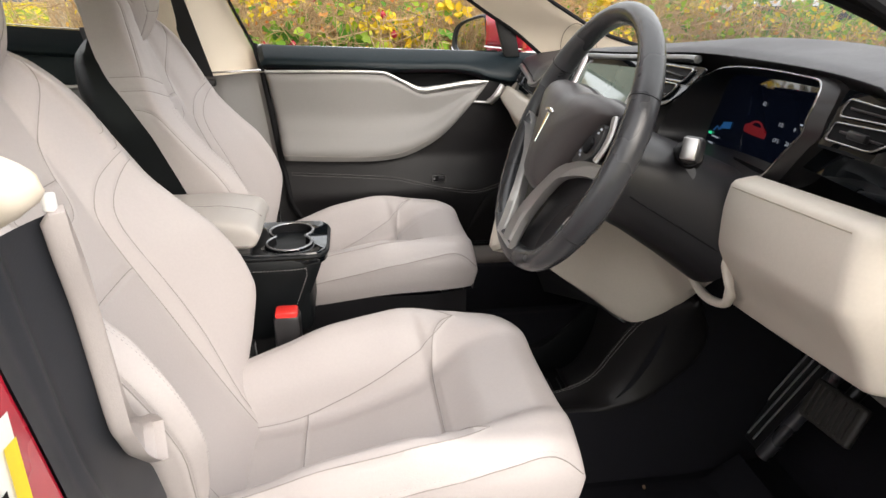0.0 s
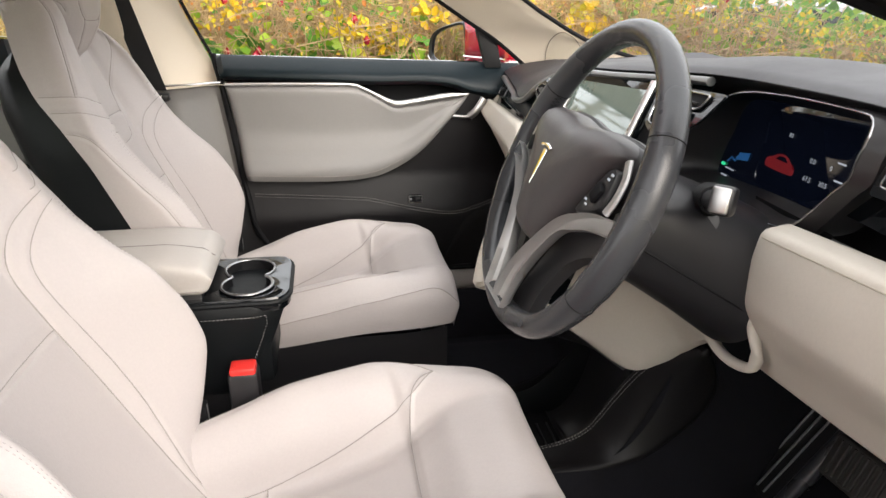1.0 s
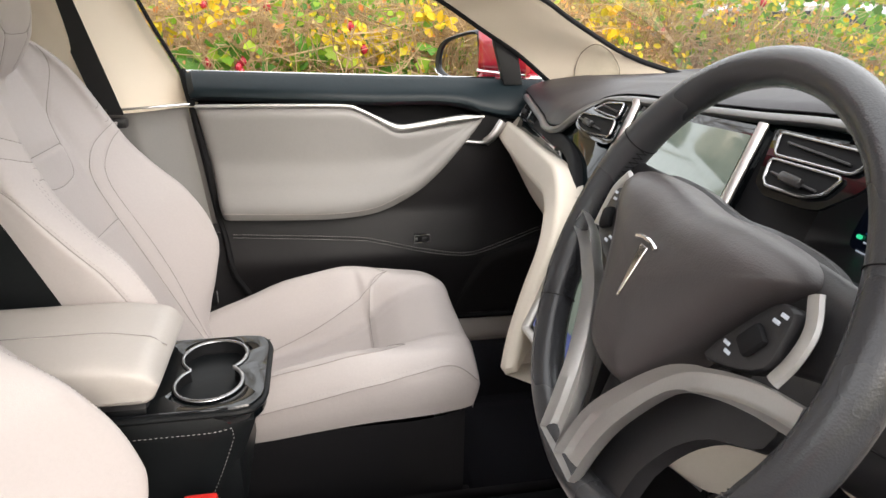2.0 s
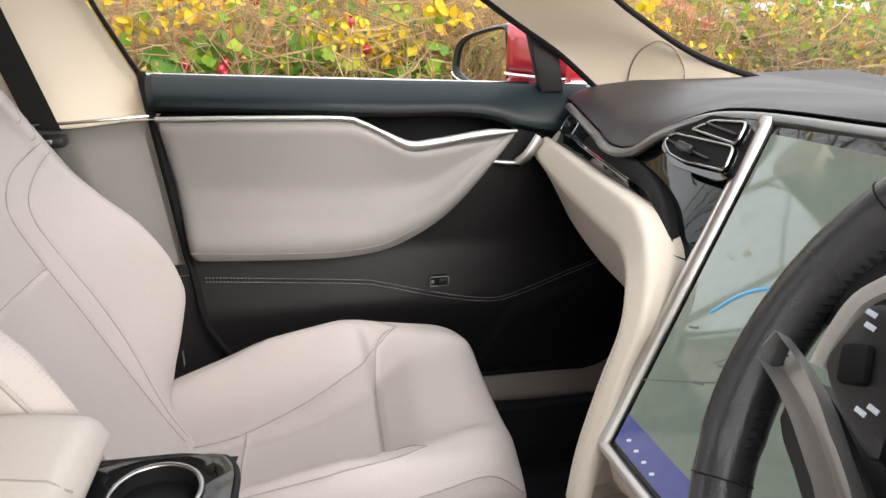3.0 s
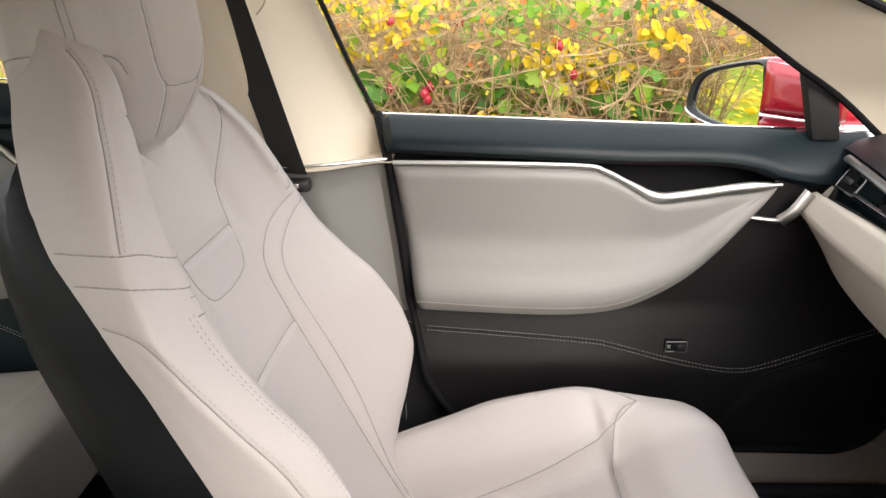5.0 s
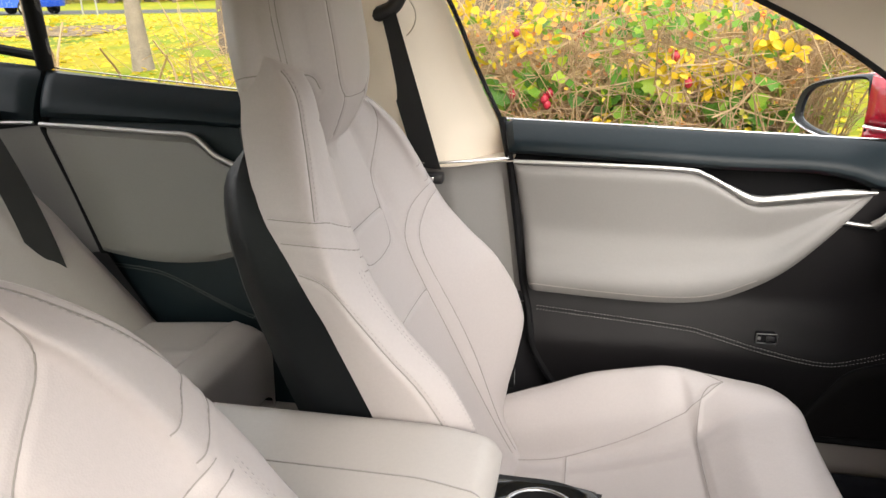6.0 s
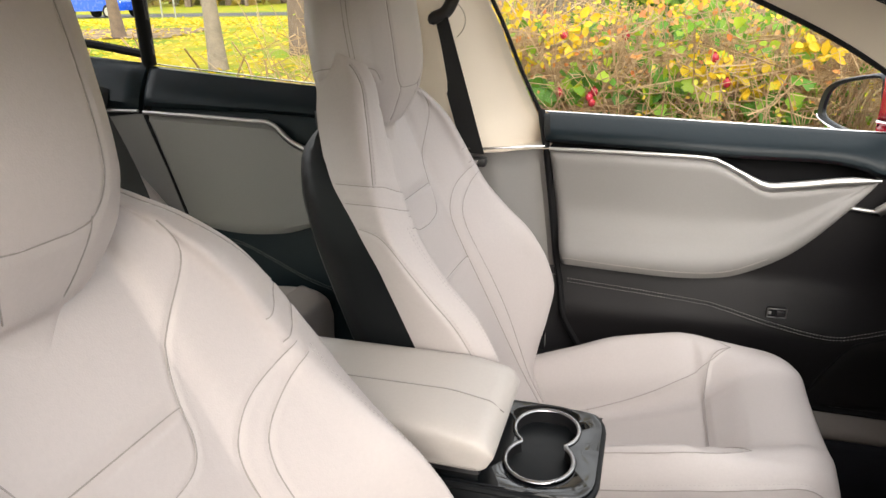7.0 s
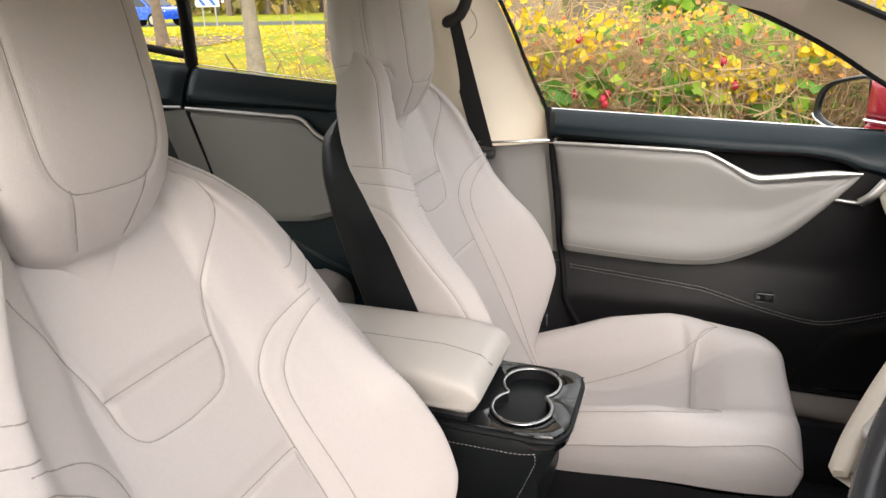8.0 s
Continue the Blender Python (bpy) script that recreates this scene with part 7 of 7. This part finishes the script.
tagged(part("ivy_sprays", leaves(np.array(big), rng.uniform(0.030, 0.055, len(big)), (0, -1, 0.5), True), GREEN, hedge, "fresh green leaves"), kind="stuff")
pos = np.array(pos)
tagged(part("yellow_leaves", leaves(pos, rng.uniform(0.014, 0.028, len(pos)), (0, -1, 0.6)), YELLOW, hedge, "yellow leaflets"), kind="stuff")
tagged(part("spray_stalks", twigs(np.array(tw0), np.array(tw1), np.full(sp, 0.0012), np.full(sp, 0.0006), 3, 0.006, 3), STEM, hedge, "thin spray stalks"), kind="stuff")
q = 2400
ox = rng.uniform(X0, X1, q)
pos = np.stack([ox, 1.47 + 0.6 * rng.random(q) ** 1.4, hedge_top(ox) * (1.01 - 0.40 * rng.random(q) ** 1.5)], 1)
tagged(part("orange_leaves", leaves(pos, rng.uniform(0.013, 0.028, q), (0, -1, 0.5)), ORANGE, hedge, "orange leaves"), kind="stuff")
hip = loft([[(r * math.cos(a), r * math.sin(a), z) for a in np.linspace(0, 2 * math.pi, 8, endpoint=False)] for r, z in ((0.003, -0.013), (0.009, -0.008), (0.0115, 0.0), (0.0095, 0.008), (0.004, 0.0125), (0.005, 0.017))])
hip_mesh = None
spots = [(-0.209, 1.45, 0.886), (-0.202, 1.45, 0.872), (-0.196, 1.455, 0.902), (-0.298, 1.45, 0.899), (0.127, 1.45, 1.00), (0.165, 1.45, 0.932), (-0.291, 1.46, 1.063)]
for i in range(17):
    hx = float(rng.uniform(X0, 2.6))
    spots.append((hx, 1.46 + 0.35 * float(rng.random()), float(hedge_top(hx)) * float(rng.uniform(0.70, 0.98))))
for sxx, syy, szz in spots:
    if hip_mesh is None:
        ob = part("rose_hip", moved(hip, Matrix.Translation((sxx, syy, szz))), BERRY, hedge, "red rose hip")
        hip_mesh, first = ob.data, Vector((sxx, syy, szz))
    else:
        ob = new("rose_hip", hip_mesh)
        ob.parent = hedge
        ob.location = Vector((sxx, syy, szz)) - first

# pruned shrub stumps and stray twigs on the lawn side
def stump(x, y, h, seed):
    r = np.random.default_rng(seed)
    root = thing("pruned_shrub", "hard-pruned bare shrub with stubby pale branches", "shrub", (x, y, land(y)), group="pruned shrubs")
    for j in range(int(r.integers(4, 8))):
        a = np.array([x + r.normal(0, 0.05), y + r.normal(0, 0.05), land(y)])
        b = a + np.array([r.normal(0, 0.12), r.normal(0, 0.12), h * r.uniform(0.5, 0.85)])
        c = b + np.array([r.normal(0, 0.10), r.normal(0, 0.10), h * 0.2])
        part("branch", tube(spline([a, 0.5 * (a + b) + r.normal(0, 0.03, 3), b, c], 4), list(np.linspace(0.011, 0.004, 13)), 7), STEM, root, "stubby branch")
        if r.random() < 0.8:
            e = 0.6 * a + 0.4 * b
            part("branch", tube([e, e + np.array([r.normal(0, 0.10), r.normal(0, 0.10), h * 0.28])], [0.008, 0.003], 6), STEM, root, "stubby branch")
    return root


for i, (sx_, sy_, hh) in enumerate(((-2.35, 2.30, 0.95), (-2.0, 2.35, 0.85), (-1.72, 2.30, 0.80), (-1.50, 2.25, 0.78), (-1.32, 2.15, 0.74), (-1.15, 2.05, 0.80), (-2.75, 2.5, 0.9), (-1.9, 2.8, 0.7))):
    stump(sx_, sy_, hh, 40 + i)

# fallen leaves on the lawn
q = 15000
fx, fy = rng.uniform(-22, 0.5, q), 2.2 + 20 * rng.random(q) ** 1.2
tagged(piece("fallen_leaves", leaves(np.stack([fx, fy, np.array([land(float(a), float(b)) for a, b in zip(fy, fx)]) + 0.012], 1), rng.uniform(0.06, 0.13, q), (0, 0, 2.5)), YELLOW, "yellow leaves fallen over the lawn", "leaves"), kind="stuff")

BARK = material("pale_bark", (0.24, 0.20, 0.155), 0.9, vary=0.35, scale=9, grain=60, bump=0.8, dist=0.01)
DARKBARK = material("dark_bark", (0.16, 0.12, 0.09), 0.9, vary=0.35, scale=9, grain=60, bump=0.8, dist=0.01)


def build_tree(x, y, r0, height, bark, seed, label, leafy=900, spread=0.55):
    r = np.random.default_rng(seed)
    g = land(y)
    root = thing("tree", label, "tree", (x, y, g), group="trees")
    pts = [np.array([x, y, g - 0.1])]
    for k_ in range(1, 9):
        pts.append(np.array([x + r.normal(0, 0.02 * k_), y - SLOPE * height * k_ / 8 + r.normal(0, 0.02 * k_), g + height * k_ / 8]))
    trunk = spline(pts, 3)
    nt = len(trunk)
    rad_ = [r0 * (1.55 * math.exp(-9 * j / nt) + 1.0 - 0.86 * j / nt) for j in range(nt)]
    part("trunk", tube(trunk, rad_, 14), bark, root, "barked trunk")
    S_, E_, R0_, R1_, tips = [], [], [], [], []

    def grow_(p, d, L, rr, lv):
        e = p + d * L
        S_.append(p), E_.append(e), R0_.append(rr), R1_.append(rr * 0.62)
        if lv == 0:
            tips.append(e)
            return
        for _ in range(3 if lv > 1 else 4):
            nd = d + r.normal(0, spread, 3) + np.array([0, 0, 0.10])
            grow_(p + d * L * r.uniform(0.45, 1.0), nd / np.linalg.norm(nd), L * r.uniform(0.55, 0.8), rr * 0.55, lv - 1)
    for j in range(9):
        t_ = r.uniform(0.30, 0.98)
        p = np.array(trunk[int(t_ * (nt - 1))])
        a = r.uniform(0, 2 * math.pi)
        d = np.array([math.cos(a), math.sin(a), r.uniform(0.3, 1.0)])
        grow_(p, d / np.linalg.norm(d), height * r.uniform(0.16, 0.26), r0 * (1 - 0.75 * t_) * 0.55, 4)
    tagged(part("branches", twigs(np.array(S_), np.array(E_), np.array(R0_), np.array(R1_), 3, 0.03, 5), bark, root, "bare branching crown"), kind="stuff")
    if leafy:
        tp = np.array(tips)
        tp = tp[r.integers(0, len(tp), leafy)] + r.normal(0, 0.12, (leafy, 3))
        tagged(part("crown", leaves(tp, r.uniform(0.07, 0.13, leafy), (0, 0, 1)), YELLOW if seed % 2 else ORANGE, root, "thin yellow autumn foliage"), kind="stuff")
    return root


build_tree(-5.2, 6.95, 0.052, 9.0, BARK, 11, "pale-barked tree with a few yellow leaves", 500)
build_tree(-4.80, 8.36, 0.068, 9.0, DARKBARK, 12, "slim dark tree with orange leaves", 700)
build_tree(-9.6, 10.45, 0.055, 9.0, DARKBARK, 13, "dark leaning tree on bare earth", 700)
build_tree(-3.2, -9.0, 0.16, 10.0, DARKBARK, 15, "bare dark tree beyond the car park", 200)
build_tree(-9.0, 4.2, 0.15, 9.5, DARKBARK, 17, "bare dark tree on the lawn", 250)
build_tree(-6.0, -5.5, 0.16, 10.0, DARKBARK, 21, "bare dark tree beside the car park", 200)
build_tree(-2.6, 8.2, 0.10, 8.0, DARKBARK, 23, "bare dark tree behind the fence", 120)
build_tree(-0.4, 9.4, 0.11, 8.5, DARKBARK, 25, "bare dark tree behind the fence", 120)
build_tree(1.8, 7.6, 0.09, 8.0, DARKBARK, 27, "bare dark tree behind the fence", 120)
build_tree(-0.66, 4.3, 0.03, 5.0, BARK, 19, "thin pale birch before the fence", 150)
piece("bare_earth", grid(lambda u, v: (-11.6 + 3.2 * u, 10.2 + 1.7 * v, land(10.2 + 1.7 * v) + 0.012), 4, 4), soil("leafy_earth", (0.14, 0.10, 0.06), (0.30, 0.22, 0.12), 3, 40), "brown leafy earth under a tree", "earth", kind="structure")

# far woods
q = 9000
wx, wy = rng.uniform(-75, 60, q), rng.uniform(46, 60, q)
wz = land(50) + np.abs(rng.normal(0, 3.2, q)) + 0.2
tagged(piece("far_woods", leaves(np.stack([wx, wy, wz], 1), rng.uniform(0.5, 1.3, q), (0, -1, 0.4)), leaf_material("wood_leaves", [(0.05, 0.06, 0.02), (0.16, 0.14, 0.03), (0.34, 0.26, 0.03), (0.22, 0.13, 0.05)]), "autumn woodland behind the road", "woods"), kind="stuff")
m_ = 140
bx = rng.uniform(-75, 60, m_)
b0 = np.stack([bx, rng.uniform(45, 52, m_), np.full(m_, land(48) - 0.2)], 1)
tagged(piece("far_trunks", twigs(b0, b0 + np.array([0, 0, 9.0]), rng.uniform(0.12, 0.3, m_), np.full(m_, 0.05), 4, 0.15, 6), DARKBARK, "dark trunks of the far woodland", "woods"), kind="stuff")

q = 5000
wx, wy = rng.uniform(22, 40, q), rng.uniform(-20, 46, q)
wz = np.abs(rng.normal(0, 3.0, q)) + 0.04 * np.maximum(wy, -3) + 0.2
tagged(piece("far_woods", leaves(np.stack([wx, wy, wz], 1), rng.uniform(0.4, 1.0, q), (-1, -0.4, 0.4)), bpy.data.materials["wood_leaves"], "autumn woodland ahead of the car park", "woods"), kind="stuff")
m_ = 60
b0 = np.stack([rng.uniform(20, 30, m_), rng.uniform(-18, 44, m_), np.full(m_, -0.2)], 1)
tagged(piece("far_trunks", twigs(b0, b0 + np.array([0, 0, 9.0]), rng.uniform(0.10, 0.22, m_), np.full(m_, 0.05), 4, 0.15, 6), DARKBARK, "dark trunks of the woodland ahead", "woods"), kind="stuff")

# unseen tree line added on the driver's side to hold back low sky light
q = 1500
wx, wy = rng.uniform(-40, 30, q), rng.uniform(-24, -14, q)
wz = np.abs(rng.normal(0, 2.2, q)) + 0.1
tagged(piece("far_woods", leaves(np.stack([wx, wy, wz], 1), rng.uniform(0.4, 0.9, q), (0, 1, 0.4)), bpy.data.materials["wood_leaves"], "unseen woodland added to cut low light behind the car park", "woods"), kind="stuff")
m_ = 70
b0 = np.stack([rng.uniform(-38, 28, m_), rng.uniform(-22, -13, m_), np.full(m_, -0.3)], 1)
tagged(piece("far_trunks", twigs(b0, b0 + np.array([0, 0, 9.0]), rng.uniform(0.10, 0.22, m_), np.full(m_, 0.05), 4, 0.15, 6), DARKBARK, "trunks of the unseen woodland added behind the car park", "woods"), kind="stuff")

# close-boarded fence with ivy behind the hedge
fence = thing("board_fence", "weathered grey-brown close-boarded timber fence", "fence", (1.0, 4.6, land(4.6)))
BOARD = material("weathered_board", (0.24, 0.19, 0.13), 0.9, vary=0.3, scale=4, grain=90, bump=0.5, per_object=0.35)
plank = None
for i in range(27):
    z0 = land(4.6)
    if plank is None:
        ob = part("plank", box(-2.2, -2.07, 4.59, 4.61, z0, z0 + 1.75, 0.004), BOARD, fence)
        plank = ob.data
    else:
        ob = new("plank", plank)
        ob.parent = fence
        ob.location = (0.145 * i, 0.006 * (i % 2), 0.01 * math.sin(i * 2.3))
q = 900
ix, iz = 0.0 + rng.normal(0, 0.14, q), 1.12 + rng.normal(0, 0.14, q)
ivy = thing("ivy_bush", "dense dark green ivy bush against the fence", "bush", (0.0, 3.4, land(3.4)))
tagged(part("ivy_leaves", leaves(np.stack([ix, 3.35 + rng.normal(0, 0.10, q), iz + 0.1], 1), rng.uniform(0.05, 0.10, q), (0, -1, 0.4), True), GREEN, ivy, "dark green ivy leaves"), kind="stuff")
m_ = 60
b0 = np.stack([0.0 + rng.normal(0, 0.14, m_), 3.4 + rng.normal(0, 0.08, m_), np.full(m_, land(3.4))], 1)
tagged(part("ivy_stems", twigs(b0, b0 + np.stack([rng.normal(0, 0.15, m_), rng.normal(0, 0.05, m_), rng.uniform(0.9, 1.4, m_)], 1), np.full(m_, 0.008), np.full(m_, 0.003), 5, 0.03, 4), DARKBARK, ivy, "brown ivy stems"), kind="stuff")
q = 700
ix = 2.6 + rng.normal(0, 0.35, q)
ivy2 = thing("ivy_bush", "green ivy bush with yellow tips ahead of the car", "bush", (2.6, 2.6, land(2.6)))
tagged(part("ivy_leaves", leaves(np.stack([ix, 2.45 + rng.normal(0, 0.18, q), 0.72 + rng.normal(0, 0.18, q)], 1), rng.uniform(0.04, 0.08, q), (-0.6, -1, 0.4), True), GREEN, ivy2, "green ivy leaves"), kind="stuff")


# ---- parked and passing cars ----
def build_car(x, y, heading, paint, label):
    g = land(y, x)
    root = thing("car", label, "car", (x, y, g), group="cars")
    M_ = Matrix.Translation((x, y, g)) @ Matrix.Rotation(heading, 4, "Z")
    side_p = [(-2.15, 0.35), (-2.2, 0.62), (-2.1, 0.85), (-1.2, 0.95), (1.9, 0.98), (2.1, 0.88), (2.15, 0.55), (2.1, 0.35)]
    top_p = [(-1.25, 0.93), (-0.55, 1.38), (0.0, 1.46), (0.9, 1.43), (1.5, 1.22), (1.95, 0.97)]

    def body_ring(k_):
        yy = -0.88 + 1.76 * k_ / 10
        e = 1 - abs(yy / 0.9) ** 6 * 0.06
        return [(px * e, yy, 0.3 + (pz - 0.3) * (0.94 + 0.06 * e)) for px, pz in [tuple(p) for p in spline(side_p, 4)]]
    part("body", moved(loft([body_ring(k_) for k_ in range(11)]), M_), paint, root, "glossy painted body")

    def cab_ring(k_):
        f = -1 + 2 * k_ / 10
        return [(px, f * (0.84 - 0.30 * (pz - 0.93)), pz - 0.04 * f ** 4) for px, pz in [tuple(p) for p in spline(top_p, 4)]]
    part("roof", moved(loft([cab_ring(k_) for k_ in range(11)]), M_), paint, root, "painted roof and pillars")
    GLASSD = PIANO
    for s in (1, -1):
        for a, b in ((-0.95, 0.12), (0.18, 1.35)):
            fz = lambda px: float(np.interp(px, [p[0] for p in top_p], [p[1] for p in top_p]))
            part("side_window", moved(grid(lambda u, v: (a + (b - a) * u, s * (0.852 - 0.30 * (0.96 + (fz(a + (b - a) * u) - 0.08 - 0.96) * v - 0.93)), 0.96 + max(0.02, fz(a + (b - a) * u) - 0.06 - 0.96) * v), 6, 3), M_), GLASSD, root, "dark side window")
        for wx_ in (-1.38, 1.32):
            wh = part("wheel", moved(tube([(wx_, s * 0.70, 0.32), (wx_, s * 0.905, 0.32)], 0.32, 24), M_), RUBBER, root, "black tyre")
            part("rim", moved(tube([(wx_, s * 0.90, 0.32), (wx_, s * 0.915, 0.32)], 0.20, 18), M_), SATIN, wh, "alloy rim")
        part("headlight", moved(box(-2.16, -1.98, s * 0.62 - 0.16, s * 0.62 + 0.16, 0.66, 0.78, 0.03), M_), CHROME, root, "clear headlight")
        part("tail_light", moved(box(2.02, 2.14, s * 0.66 - 0.15, s * 0.66 + 0.15, 0.72, 0.86, 0.03), M_), REDBUTTON, root, "red tail light")
    part("windscreen", moved(grid(lambda u, v: (-1.20 + 0.60 * v, (-0.76 + 1.52 * u) * (1 - 0.15 * v), 0.985 + 0.385 * v), 6, 4), M_), GLASSD, root, "dark windscreen")
    return root


SILVERCAR = material("silver_paint", (0.55, 0.56, 0.58), 0.25, 0.5, vary=0.03, coat=1.0, bump=0.0)
BLUECAR = material("blue_paint", (0.01, 0.08, 0.55), 0.25, vary=0.03, coat=1.0, bump=0.0)
WHITECAR = material("white_paint", (0.78, 0.79, 0.80), 0.3, vary=0.03, coat=1.0, bump=0.0)
build_car(5.0, 5.6, 2.45, SILVERCAR, "silver hatchback parked beyond the hedge")
build_car(8.6, 5.4, 2.2, WHITECAR, "white car parked beyond the hedge")
build_car(-26.9, 29.6, 3.02, BLUECAR, "bright blue car on the far road")
sign = thing("road_sign", "white and blue chevron road sign on posts", "road sign", (-18.3, 23.4, land(23.4)))
gz = land(23.4)
for dx in (-0.3, 0.3):
    part("post", tube([(-18.3 + dx, 23.42, gz), (-18.3 + dx, 23.42, gz + 1.3)], 0.03, 8), SILVER, sign, "grey steel post")
part("panel", box(-18.85, -17.75, 23.36, 23.40, gz + 0.75, gz + 1.35, 0.01), material("sign_white", (0.8, 0.8, 0.8), 0.5), sign, "white sign panel")
for k_ in range(2):
    xx = -18.72 + 0.48 * k_
    part("chevron", ([(xx + 0.2, 23.35, gz + 0.8), (xx + 0.38, 23.35, gz + 0.8), (xx + 0.18, 23.35, gz + 1.05), (xx + 0.38, 23.35, gz + 1.3), (xx + 0.2, 23.35, gz + 1.3), (xx, 23.35, gz + 1.05)], [(0, 1, 2, 5), (5, 2, 3, 4)]), material("sign_blue", (0.02, 0.12, 0.45), 0.5), sign, "blue chevron", smooth=False)
